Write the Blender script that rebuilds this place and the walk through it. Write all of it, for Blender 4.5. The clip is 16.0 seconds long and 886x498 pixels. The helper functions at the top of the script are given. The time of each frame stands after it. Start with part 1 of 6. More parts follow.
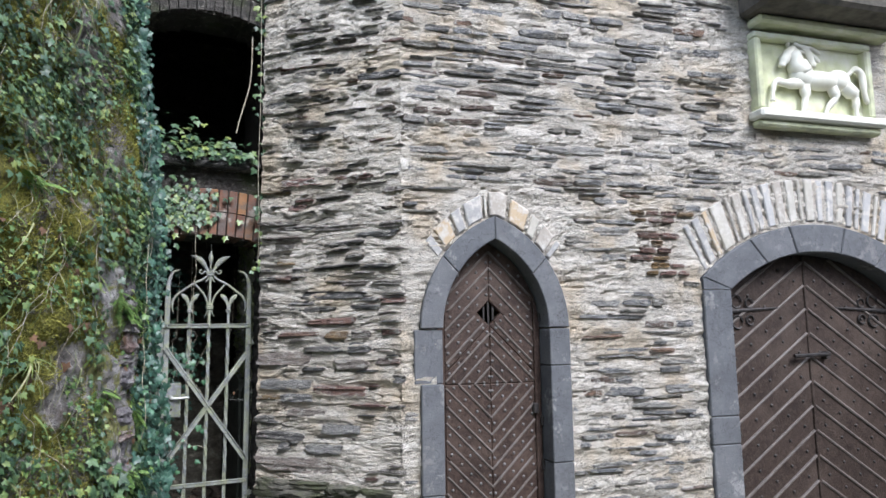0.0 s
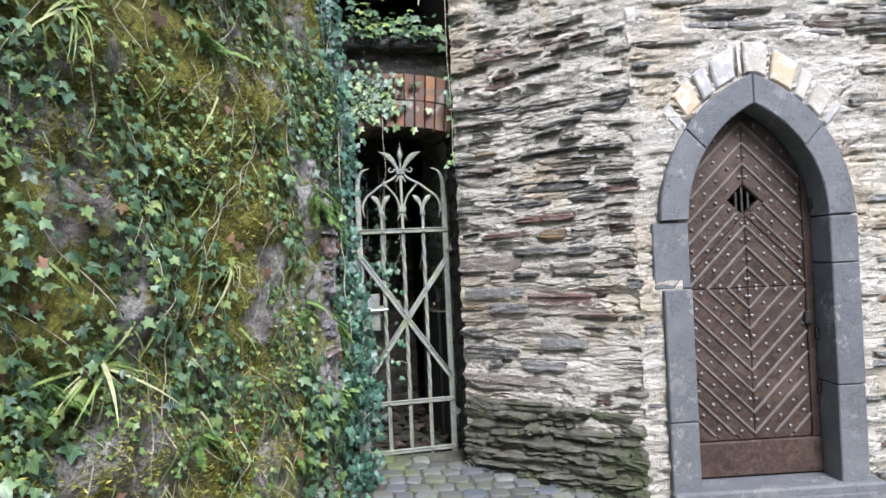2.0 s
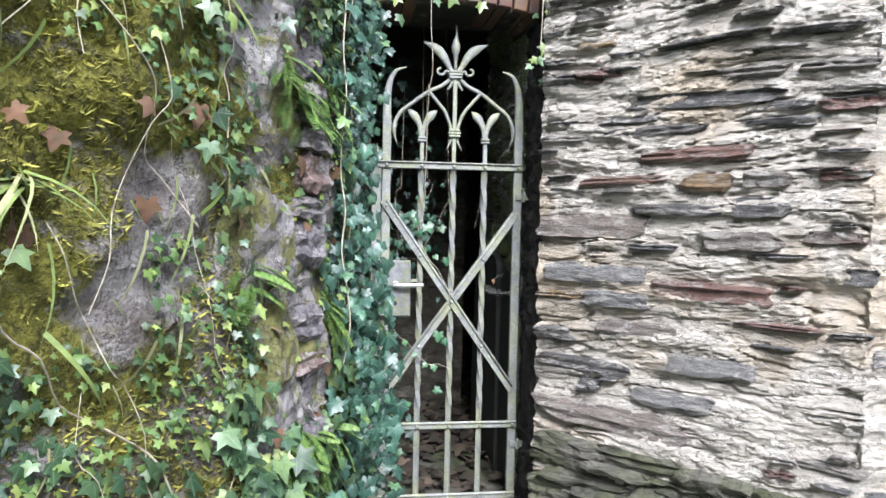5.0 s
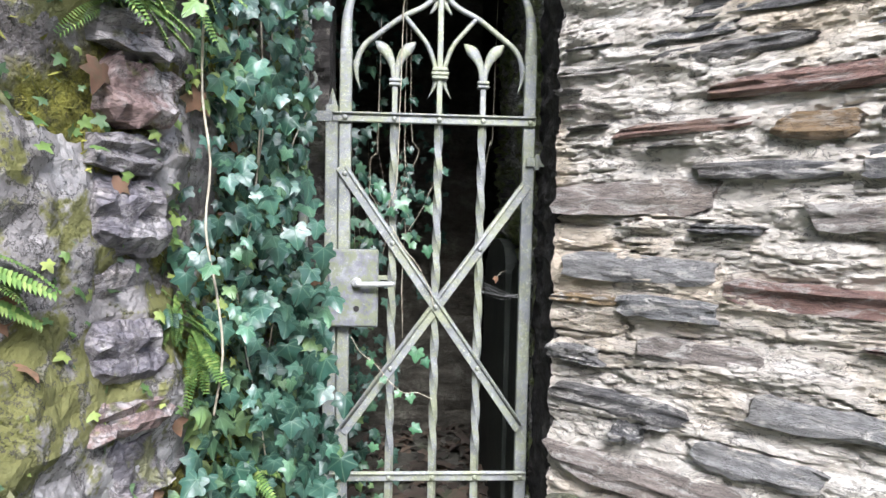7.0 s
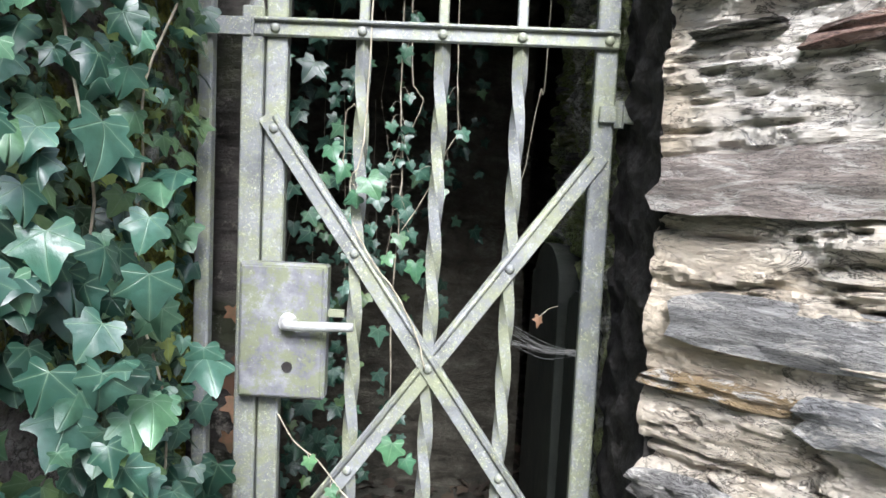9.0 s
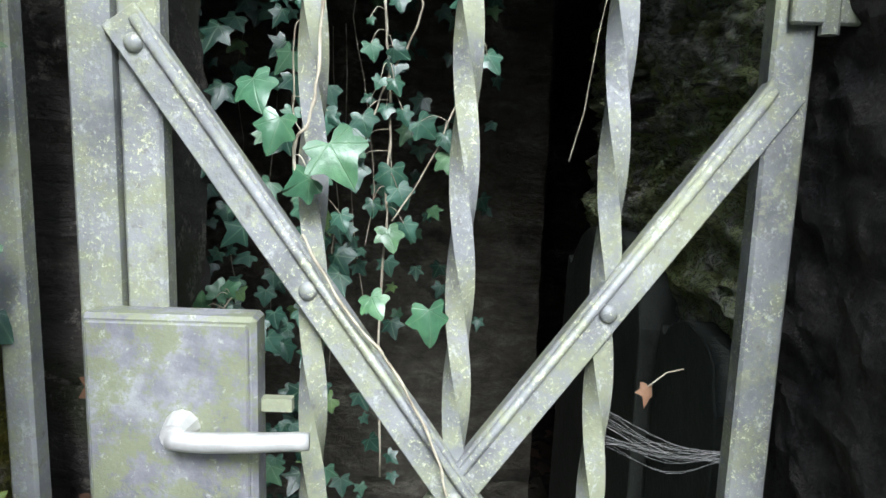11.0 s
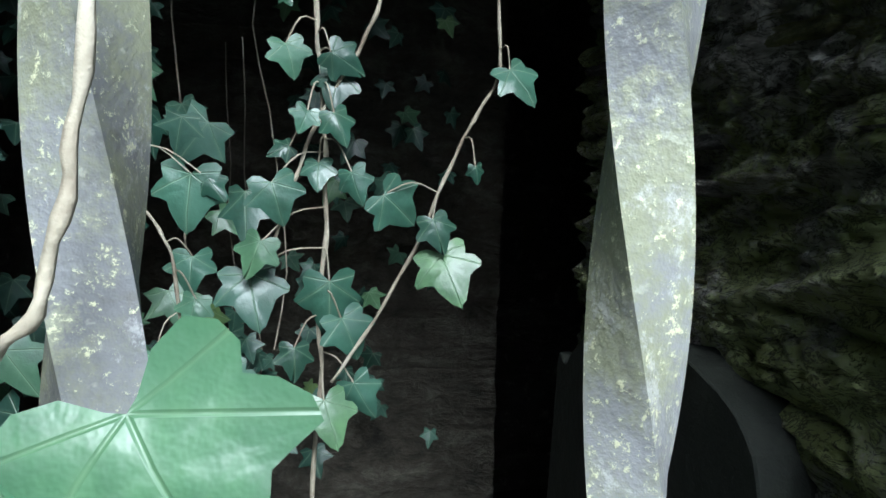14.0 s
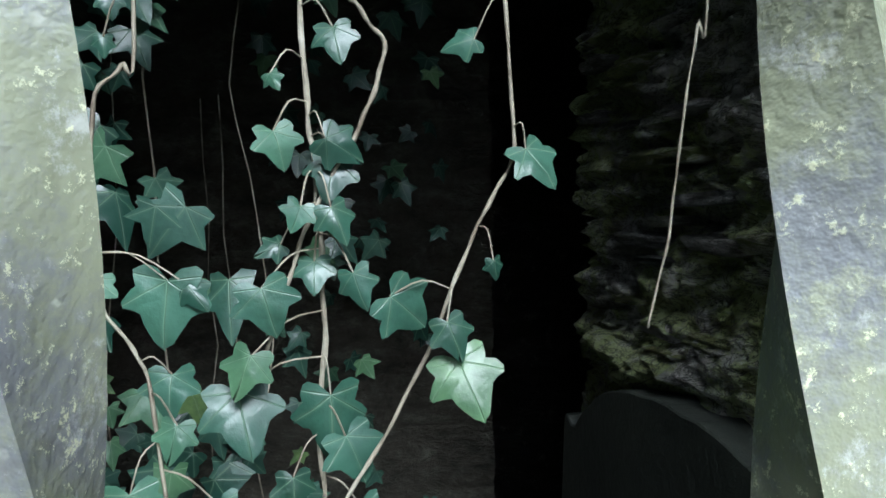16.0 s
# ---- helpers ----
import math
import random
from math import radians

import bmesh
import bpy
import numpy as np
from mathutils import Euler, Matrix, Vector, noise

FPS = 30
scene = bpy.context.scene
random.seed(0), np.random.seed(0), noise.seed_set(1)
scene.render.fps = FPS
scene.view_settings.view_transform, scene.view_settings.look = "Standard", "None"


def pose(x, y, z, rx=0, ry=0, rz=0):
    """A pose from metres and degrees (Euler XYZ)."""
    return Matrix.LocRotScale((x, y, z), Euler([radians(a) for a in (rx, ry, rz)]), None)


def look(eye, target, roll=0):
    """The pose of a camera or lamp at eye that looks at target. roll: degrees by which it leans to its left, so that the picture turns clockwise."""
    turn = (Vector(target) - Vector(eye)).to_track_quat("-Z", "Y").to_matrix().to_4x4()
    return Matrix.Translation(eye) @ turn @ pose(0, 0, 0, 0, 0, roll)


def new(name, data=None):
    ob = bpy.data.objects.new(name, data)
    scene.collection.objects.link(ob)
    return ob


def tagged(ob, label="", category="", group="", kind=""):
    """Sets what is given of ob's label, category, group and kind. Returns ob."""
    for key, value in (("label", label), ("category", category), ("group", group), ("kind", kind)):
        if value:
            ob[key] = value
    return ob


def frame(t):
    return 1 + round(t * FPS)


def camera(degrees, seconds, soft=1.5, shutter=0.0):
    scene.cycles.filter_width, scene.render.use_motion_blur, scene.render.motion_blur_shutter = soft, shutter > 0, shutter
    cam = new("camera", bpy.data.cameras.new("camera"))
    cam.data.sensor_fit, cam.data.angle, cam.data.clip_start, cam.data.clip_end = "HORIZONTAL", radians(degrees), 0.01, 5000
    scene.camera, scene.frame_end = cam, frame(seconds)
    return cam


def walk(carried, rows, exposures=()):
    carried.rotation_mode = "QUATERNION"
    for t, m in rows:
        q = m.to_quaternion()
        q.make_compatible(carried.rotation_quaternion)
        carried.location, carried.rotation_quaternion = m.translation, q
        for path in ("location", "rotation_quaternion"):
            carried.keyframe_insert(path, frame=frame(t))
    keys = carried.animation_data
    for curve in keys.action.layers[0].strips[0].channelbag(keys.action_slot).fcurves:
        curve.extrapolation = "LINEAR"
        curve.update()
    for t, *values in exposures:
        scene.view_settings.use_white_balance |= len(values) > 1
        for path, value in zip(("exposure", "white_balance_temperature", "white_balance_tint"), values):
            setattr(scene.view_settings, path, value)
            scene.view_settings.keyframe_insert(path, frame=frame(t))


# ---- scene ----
cam = camera(66.9, 16.0)
PATH = [
    (0, (-1.192, -0.164, 1.839), (-0.343, 1.629, 2.091), -0.8),
    (0.5, (-1.189, 0.063, 1.792), (-0.628, 1.957, 2.103), -0.6),
    (1, (-1.24, 0.251, 1.812), (-0.768, 2.185, 2.01), 1.2),
    (1.5, (-1.349, 0.436, 1.797), (-0.827, 2.365, 1.894), -0.5),
    (2, (-1.308, 0.676, 1.748), (-0.885, 2.63, 1.769), -2.6),
    (2.5, (-1.268, 0.933, 1.728), (-0.912, 2.897, 1.595), -0.6),
    (3, (-1.279, 1.187, 1.74), (-0.864, 3.139, 1.608), -0.9),
    (3.5, (-1.207, 1.421, 1.713), (-0.787, 3.373, 1.606), -0.4),
    (4, (-1.133, 1.638, 1.722), (-0.852, 3.615, 1.624), 1.3),
    (4.2, (-1.148, 1.766, 1.718), (-0.841, 3.74, 1.628), 1.1),
    (6.3, (-0.864, 2.572, 1.699), (-0.673, 4.56, 1.595), 1.3),
    (6.5, (-0.858, 2.67, 1.672), (-0.655, 4.658, 1.587), 1.3),
    (7, (-0.761, 2.873, 1.647), (-0.631, 4.865, 1.535), 1.2),
    (7.5, (-0.614, 3.071, 1.615), (-0.75, 5.065, 1.529), 2.1),
    (8, (-0.683, 3.331, 1.611), (-0.65, 5.322, 1.423), 1.9),
    (8.5, (-0.678, 3.542, 1.638), (-0.596, 5.522, 1.366), 1.3),
    (9, (-0.599, 3.753, 1.656), (-0.658, 5.745, 1.494), 2.7),
    (11.3, (-0.697, 4.349, 1.68), (-0.678, 6.318, 1.332), 1.9),
    (11.5, (-0.718, 4.372, 1.678), (-0.718, 6.338, 1.313), 2.7),
    (12, (-0.749, 4.44, 1.686), (-0.624, 6.413, 1.387), 1.1),
    (12.5, (-0.738, 4.553, 1.682), (-0.512, 6.513, 1.36), 1.2),
    (13, (-0.714, 4.628, 1.708), (-0.475, 6.601, 1.479), -0.6),
    (13.5, (-0.715, 4.688, 1.712), (-0.457, 6.659, 1.489), 1.3),
    (14, (-0.724, 4.739, 1.717), (-0.441, 6.708, 1.512), 1.5),
    (14.5, (-0.734, 4.765, 1.744), (-0.404, 6.732, 1.601), 2.0),
    (15, (-0.734, 4.776, 1.752), (-0.405, 6.747, 1.657), 0.7),
    (15.5, (-0.734, 4.794, 1.753), (-0.394, 6.759, 1.604), -0.3),
    (16, (-0.7365, 4.799, 1.755), (-0.3945, 6.766, 1.645), -0.8),
]
EXPOSURE = [(0, 0.98, 5750, 12), (2.5, 1.52, 5800, 13), (4, 1.68, 5800, 13), (7, 1.9, 5880, 14), (9, 1.98, 5900, 12), (11.3, 1.74, 5750, 7), (12.5, 1.62, 5650, 5), (14, 1.64, 5480, 5), (16, 1.68, 5420, 5)]
walk(cam, [(t, look(eye, target, roll)) for t, eye, target, roll in PATH], EXPOSURE)

# ---- world and light ----
world = bpy.data.worlds.new("overcast_sky")
scene.world = world
world.use_nodes = True
wn = world.node_tree
sky = wn.nodes.new("ShaderNodeTexSky")
sky.sky_type, sky.sun_disc = "NISHITA", False
sky.sun_elevation, sky.sun_rotation = radians(45), radians(173)
sky.air_density, sky.dust_density, sky.ozone_density = 1.0, 4.0, 1.0
soften = wn.nodes.new("ShaderNodeMix")
soften.data_type = "RGBA"
soften.inputs["Factor"].default_value = 0.55
soften.inputs["B"].default_value = (5.0, 5.5, 6.2, 1)
wn.links.new(sky.outputs["Color"], soften.inputs["A"])
wn.links.new(soften.outputs["Result"], wn.nodes["Background"].inputs["Color"])
wn.nodes["Background"].inputs["Strength"].default_value = 0.15
sun = new("sun", bpy.data.lights.new("sun", "SUN"))
sun.data.energy, sun.data.angle, sun.data.color = 1.9, radians(22), (1.0, 0.98, 0.95)
sun.matrix_world = look((1.2, -6.8, 11.5), (0, 4, 1))

# ---- plan, in metres ----
GATE_Y = 4.888
P0 = Vector((-0.345, 4.66, 0))      # tower corner beside the gate
P1 = Vector((0.42, 3.88, 0))       # tower bend beside the pointed door
DOOR_TURN = -9.4                   # turn of the door wall, degrees
LEFT = [Vector(p) for p in ((-4.6, -2.77), (-1.868, 2.53), (-1.22, 3.79), (-1.13, 4.02), (-1.10, 4.4), (-1.07, 4.95))]


def ground_z(x, y):
    yy = max(-9.0, min(1.3, y - 3.75))
    xx = max(-2.0, min(6.0, x - 0.5))
    return 0.40 + 0.07 * yy - 0.03 * xx


# ---- material helpers ----
class Tree:
    def __init__(self, name):
        self.m = bpy.data.materials.new(name)
        self.m.use_nodes = True
        self.t = self.m.node_tree
        self.b = self.t.nodes["Principled BSDF"]
        self.pos = self.t.nodes.new("ShaderNodeNewGeometry").outputs["Position"]

    def link(self, a, b):
        if isinstance(a, bpy.types.NodeSocket):
            self.t.links.new(a, b)
        else:
            b.default_value = a

    def scaled(self, sx, sy, sz, source=None):
        n = self.t.nodes.new("ShaderNodeVectorMath")
        n.operation = "MULTIPLY"
        self.link(source or self.pos, n.inputs[0])
        n.inputs[1].default_value = (sx, sy, sz)
        return n.outputs[0]

    def noise(self, scale, detail=4, rough=0.6, vec=None, distort=0.0):
        n = self.t.nodes.new("ShaderNodeTexNoise")
        n.inputs["Scale"].default_value, n.inputs["Detail"].default_value = scale, detail
        n.inputs["Roughness"].default_value, n.inputs["Distortion"].default_value = rough, distort
        self.link(vec or self.pos, n.inputs["Vector"])
        return n.outputs["Fac"]

    def ramp(self, fac, stops, mode="LINEAR"):
        n = self.t.nodes.new("ShaderNodeValToRGB")
        n.color_ramp.interpolation = mode
        e = n.color_ramp.elements
        while len(e) < len(stops):
            e.new(0.5)
        for el, (p, c) in zip(e, stops):
            el.position = p
            el.color = (*c, 1) if len(c) == 3 else c
        self.link(fac, n.inputs["Fac"])
        return n.outputs["Color"]

    def mix(self, fac, a, b, blend="MIX"):
        n = self.t.nodes.new("ShaderNodeMix")
        n.data_type, n.blend_type = "RGBA", blend
        self.link(fac, n.inputs["Factor"])
        for v, k in ((a, "A"), (b, "B")):
            self.link((*v, 1) if isinstance(v, tuple) and len(v) == 3 else v, n.inputs[k])
        return n.outputs["Result"]

    def math(self, op, a, b=0.0, c=None):
        n = self.t.nodes.new("ShaderNodeMath")
        n.operation = op
        self.link(a, n.inputs[0])
        self.link(b, n.inputs[1])
        if c is not None:
            self.link(c, n.inputs[2])
        return n.outputs[0]

    def step(self, fac, lo, hi):
        n = self.t.nodes.new("ShaderNodeMapRange")
        n.interpolation_type = "SMOOTHSTEP"
        self.link(fac, n.inputs["Value"])
        n.inputs["From Min"].default_value, n.inputs["From Max"].default_value = lo, hi
        return n.outputs["Result"]

    def flakes(self, fac, levels, soft=0.35):
        """Terraces with crisp edges, as split stone and flaking mortar have."""
        n = self.math("MULTIPLY", fac, levels)
        low = self.math("FLOOR", n)
        edge = self.step(self.math("SUBTRACT", n, low), 0.0, soft)
        return self.math("DIVIDE", self.math("ADD", low, edge), levels)

    def crack(self, fac, width=0.02):
        """Thin lines where a noise passes its middle."""
        d = self.math("ABSOLUTE", self.math("SUBTRACT", fac, 0.5))
        return self.math("SUBTRACT", 1.0, self.step(d, width * 0.25, width))

    def random(self, island):
        if island:
            return self.t.nodes.new("ShaderNodeNewGeometry").outputs["Random Per Island"]
        return self.t.nodes.new("ShaderNodeObjectInfo").outputs["Random"]

    def finish(self, colour, rough=0.85, height=None, strength=0.5, distance=0.01, metal=0.0, spec=0.4):
        self.link(colour if not isinstance(colour, tuple) else (*colour, 1), self.b.inputs["Base Color"])
        self.link(rough, self.b.inputs["Roughness"])
        self.b.inputs["Metallic"].default_value = metal
        self.b.inputs["Specular IOR Level"].default_value = spec
        if height is not None:
            n = self.t.nodes.new("ShaderNodeBump")
            n.inputs["Strength"].default_value, n.inputs["Distance"].default_value = strength, distance
            self.link(height, n.inputs["Height"])
            self.link(n.outputs["Normal"], self.b.inputs["Normal"])
        return self.m


def slate(name, island, stops, lichen=0.33):
    """Layered slate: one tone a stone, fine bedding lines, pale mortar smears."""
    t = Tree(name)
    base = t.ramp(t.random(island), stops, "CONSTANT")
    bed = t.noise(9, 6, 0.7, t.scaled(1, 1, 9), 0.6)
    spot = t.noise(14, 5, 0.7)
    c = t.mix(t.step(bed, 0.3, 0.7), t.mix(0.58, base, (0.03, 0.03, 0.03)), base)
    c = t.mix(t.math("MULTIPLY", t.step(t.noise(10, 6, 0.75, t.scaled(1, 1, 3.5), 1.0), 0.50, 0.60), lichen * 2.6), c, (0.66, 0.63, 0.57))
    c = t.mix(t.math("MULTIPLY", t.step(t.noise(3, 3), 0.5, 0.8), 0.35), c, (0.24, 0.19, 0.12))
    c = t.mix(t.math("MULTIPLY", t.step(t.noise(55, 8, 0.8, t.scaled(1, 1, 2.5)), 0.50, 0.64), 0.45), c, t.mix(0.5, base, (0.50, 0.47, 0.43)))
    fine = t.noise(26, 7, 0.74, t.scaled(1, 1, 6), 0.5)
    gap = t.math("MULTIPLY", t.crack(fine, 0.022), t.step(t.noise(9, 3), 0.36, 0.50))
    c = t.mix(t.math("MULTIPLY", gap, 0.8), c, (0.03, 0.028, 0.026))
    h = t.math("ADD", t.math("MULTIPLY", t.flakes(bed, 9), 0.9), t.math("MULTIPLY", t.noise(70, 5, 0.75, t.scaled(1, 1, 3)), 0.35))
    return t.finish(c, 0.82, t.math("SUBTRACT", h, t.math("MULTIPLY", gap, 0.4)), 1.0, 0.045)


STONE_TONES = [(0.0, (0.20, 0.20, 0.20)), (0.15, (0.36, 0.335, 0.31)), (0.32, (0.46, 0.41, 0.37)), (0.45, (0.27, 0.265, 0.26)),
               (0.57, (0.53, 0.49, 0.44)), (0.69, (0.40, 0.33, 0.29)), (0.79, (0.32, 0.31, 0.295)), (0.88, (0.38, 0.225, 0.185)), (0.97, (0.46, 0.33, 0.17))]
M_STONE = slate("slate_stone", False, STONE_TONES, 0.42)
M_STONE_FAR = slate("slate_stone_joined", True, STONE_TONES, 0.42)
PALE_TONES = [(0.0, (0.40, 0.40, 0.40)), (0.2, (0.60, 0.585, 0.555)), (0.42, (0.68, 0.65, 0.60)), (0.6, (0.50, 0.50, 0.50)),
              (0.74, (0.46, 0.43, 0.37)), (0.88, (0.33, 0.24, 0.19)), (0.95, (0.38, 0.24, 0.16))]
M_PALE = slate("pale_slate_stone", False, PALE_TONES, 0.5)
M_PALE_FAR = slate("pale_slate_joined", True, PALE_TONES, 0.5)
M_RED = slate("red_sandstone", False, [(0.0, (0.36, 0.20, 0.155)), (0.5, (0.42, 0.25, 0.20))], 0.22)
M_OCHRE = slate("ochre_stone", False, [(0.0, (0.44, 0.28, 0.11)), (0.5, (0.40, 0.27, 0.14))], 0.16)
M_BROWN = slate("brown_slate", False, [(0.0, (0.40, 0.345, 0.30)), (0.5, (0.46, 0.39, 0.34))], 0.30)
M_DARK = slate("dark_slate", False, [(0.0, (0.21, 0.205, 0.20)), (0.5, (0.29, 0.275, 0.26))], 0.26)
M_BLUE = slate("blue_grey_slate", False, [(0.0, (0.37, 0.37, 0.365)), (0.5, (0.47, 0.46, 0.44))], 0.34)
WET_TONES = [(0.0, (0.05, 0.052, 0.05)), (0.4, (0.09, 0.085, 0.075)), (0.7, (0.07, 0.08, 0.055)), (0.9, (0.15, 0.14, 0.12))]
M_WET = slate("damp_slate", False, WET_TONES, 0.12)

t = Tree("mossy_base_slate")
bed = t.noise(7, 6, 0.7, t.scaled(1, 1, 7), 0.7)
c = t.ramp(bed, [(0.3, (0.06, 0.06, 0.055)), (0.55, (0.17, 0.16, 0.13)), (0.75, (0.30, 0.28, 0.23))])
c = t.mix(t.math("MULTIPLY", t.step(t.noise(5, 5), 0.42, 0.65), 0.75), c, (0.10, 0.115, 0.05))
c = t.mix(t.math("MULTIPLY", t.crack(t.noise(12, 6, 0.7, t.scaled(1, 1, 5)), 0.014), 0.8), c, (0.02, 0.02, 0.016))
M_BASE = t.finish(c, 0.9, t.math("ADD", t.flakes(bed, 10), t.math("MULTIPLY", t.noise(60, 5, 0.75), 0.3)), 1.0, 0.035)

t = Tree("lime_mortar")
lay = t.noise(8, 8, 0.68, t.scaled(1, 1, 3.2), 0.9)
c = t.ramp(lay, [(0.25, (0.52, 0.465, 0.39)), (0.5, (0.75, 0.695, 0.605)), (0.72, (0.86, 0.82, 0.75))])
c = t.mix(t.math("MULTIPLY", t.step(t.noise(2.0, 4), 0.46, 0.66), 0.8), c, (0.66, 0.55, 0.40))
c = t.mix(t.math("MULTIPLY", t.step(t.noise(11, 6, 0.72, t.scaled(1, 1, 5), 0.8), 0.60, 0.66), 0.45), c, (0.32, 0.27, 0.22))
line = t.math("MULTIPLY", t.crack(t.noise(9, 8, 0.68, t.scaled(1, 1, 3.6), 1.0), 0.015), t.step(t.noise(4.5, 3), 0.38, 0.50))
c = t.mix(t.math("MULTIPLY", line, 0.8), c, (0.10, 0.085, 0.07))
thin = t.noise(24, 7, 0.72, t.scaled(1, 1, 4.5), 0.7)
c = t.mix(t.math("MULTIPLY", t.step(thin, 0.56, 0.66), 0.28), c, (0.40, 0.34, 0.27))
h = t.math("ADD", t.math("ADD", t.flakes(lay, 11), t.math("MULTIPLY", t.flakes(thin, 7), 0.45)), t.math("MULTIPLY", t.noise(70, 6, 0.75), 0.22))
M_MORTAR = t.finish(c, 0.92, t.math("SUBTRACT", h, t.math("MULTIPLY", line, 0.3)), 1.0, 0.046)

t = Tree("rock_moss_bank")
rock = t.ramp(t.noise(6, 6, 0.7, t.scaled(1, 1, 2)), [(0.25, (0.06, 0.052, 0.048)), (0.5, (0.24, 0.215, 0.20)), (0.72, (0.55, 0.53, 0.50))])
rock = t.mix(t.math("MULTIPLY", t.step(t.noise(2.6, 4), 0.52, 0.68), 0.7), rock, (0.16, 0.085, 0.055))
moss = t.ramp(t.noise(38, 5, 0.75), [(0.3, (0.045, 0.045, 0.012)), (0.55, (0.23, 0.22, 0.035)), (0.8, (0.42, 0.39, 0.085))])
c = t.mix(t.step(t.noise(2.6, 6, 0.72), 0.42, 0.52), rock, moss)
c = t.mix(t.math("MULTIPLY", t.step(t.noise(4.5, 5), 0.58, 0.70), 0.8), c, (0.055, 0.035, 0.022))
h = t.math("ADD", t.noise(18, 6, 0.75), t.math("MULTIPLY", t.noise(85, 4, 0.7), 0.6))
c = t.mix(t.math("MULTIPLY", t.crack(t.noise(9, 7, 0.7), 0.016), 0.6), c, (0.02, 0.018, 0.012))
M_BANK = t.finish(c, 0.95, h, 1.0, 0.045)

t = Tree("pier_stone")
c = t.ramp(t.random(False), [(0.0, (0.24, 0.165, 0.145)), (0.35, (0.16, 0.148, 0.16)), (0.6, (0.30, 0.18, 0.10)), (0.78, (0.23, 0.215, 0.215))], "CONSTANT")
c = t.mix(t.step(t.noise(16, 6, 0.7), 0.45, 0.7), c, (0.30, 0.27, 0.25))
c = t.mix(t.math("MULTIPLY", t.step(t.noise(8, 7, 0.75), 0.52, 0.62), 0.5), c, (0.46, 0.44, 0.42))
lay = t.noise(13, 8, 0.72, t.scaled(1, 1, 2.5), 0.7)
c = t.mix(t.math("MULTIPLY", t.crack(lay, 0.02), 0.75), c, (0.05, 0.042, 0.04))
c = t.mix(t.math("MULTIPLY", t.step(t.noise(7, 5, 0.7), 0.56, 0.64), 0.7), c, (0.14, 0.145, 0.04))
M_PIER = t.finish(c, 0.85, t.math("ADD", t.flakes(lay, 9), t.math("MULTIPLY", t.noise(80, 4, 0.75), 0.2)), 1.0, 0.035)
t = Tree("grey_wall_render")
lay = t.noise(7, 8, 0.7, None, 0.6)
c = t.ramp(lay, [(0.3, (0.12, 0.108, 0.10)), (0.5, (0.28, 0.262, 0.25)), (0.7, (0.50, 0.48, 0.46))])
c = t.mix(t.math("MULTIPLY", t.step(t.noise(4, 6, 0.72), 0.49, 0.55), 0.9), c, (0.15, 0.15, 0.035))
c = t.mix(t.math("MULTIPLY", t.crack(t.noise(8, 7, 0.7), 0.014), 0.8), c, (0.05, 0.045, 0.04))
M_RENDER = t.finish(c, 0.92, t.math("ADD", t.flakes(lay, 9), t.math("MULTIPLY", t.noise(70, 5, 0.75), 0.25)), 1.0, 0.03)

t = Tree("basalt_frame")
c = t.ramp(t.noise(5, 6, 0.65), [(0.3, (0.085, 0.09, 0.10)), (0.55, (0.14, 0.145, 0.155)), (0.8, (0.21, 0.215, 0.22))])
c = t.mix(t.math("MULTIPLY", t.step(t.noise(9, 5), 0.60, 0.72), 0.5), c, (0.36, 0.36, 0.35))
c = t.mix(0.35, c, t.ramp(t.random(False), [(0, (0.10, 0.105, 0.115)), (1, (0.20, 0.20, 0.20))]))
c = t.mix(t.math("MULTIPLY", t.step(t.noise(6, 8, 0.78), 0.56, 0.63), 0.55), c, (0.44, 0.43, 0.41))
c = t.mix(t.math("MULTIPLY", t.step(t.noise(3, 8, 0.78), 0.52, 0.64), 0.5), c, (0.075, 0.075, 0.08))
c = t.mix(t.math("MULTIPLY", t.step(t.noise(130, 4, 0.7), 0.60, 0.70), 0.6), c, (0.05, 0.052, 0.058))
c = t.mix(t.math("MULTIPLY", t.crack(t.noise(4, 6, 0.65), 0.006), 0.6), c, (0.035, 0.035, 0.038))
M_BASALT = t.finish(c, 0.72, t.math("ADD", t.flakes(t.noise(12, 6, 0.7), 7), t.math("MULTIPLY", t.noise(110, 4, 0.7), 0.5)), 0.8, 0.010)

t = Tree("arch_stone")
c = t.ramp(t.random(False), [(0.0, (0.36, 0.35, 0.34)), (0.3, (0.48, 0.45, 0.39)), (0.55, (0.40, 0.36, 0.31)), (0.75, (0.50, 0.39, 0.26)), (0.9, (0.44, 0.43, 0.42))], "CONSTANT")
c = t.mix(t.step(t.noise(12, 6, 0.75), 0.44, 0.62), c, (0.57, 0.54, 0.49))
M_VOUSSOIR = t.finish(c, 0.88, t.noise(32, 5, 0.7), 0.7, 0.01)

t = Tree("old_brick")
c = t.ramp(t.random(False), [(0.0, (0.15, 0.075, 0.052)), (0.35, (0.21, 0.105, 0.068)), (0.6, (0.29, 0.155, 0.07)), (0.85, (0.13, 0.09, 0.078))])
c = t.mix(t.math("MULTIPLY", t.step(t.noise(20, 5, 0.7), 0.42, 0.62), 0.85), c, (0.13, 0.11, 0.095))
c = t.mix(t.math("MULTIPLY", t.step(t.noise(7, 4), 0.58, 0.68), 0.6), c, (0.42, 0.39, 0.34))
M_BRICK = t.finish(c, 0.9, t.noise(45, 5, 0.7), 0.7, 0.008)


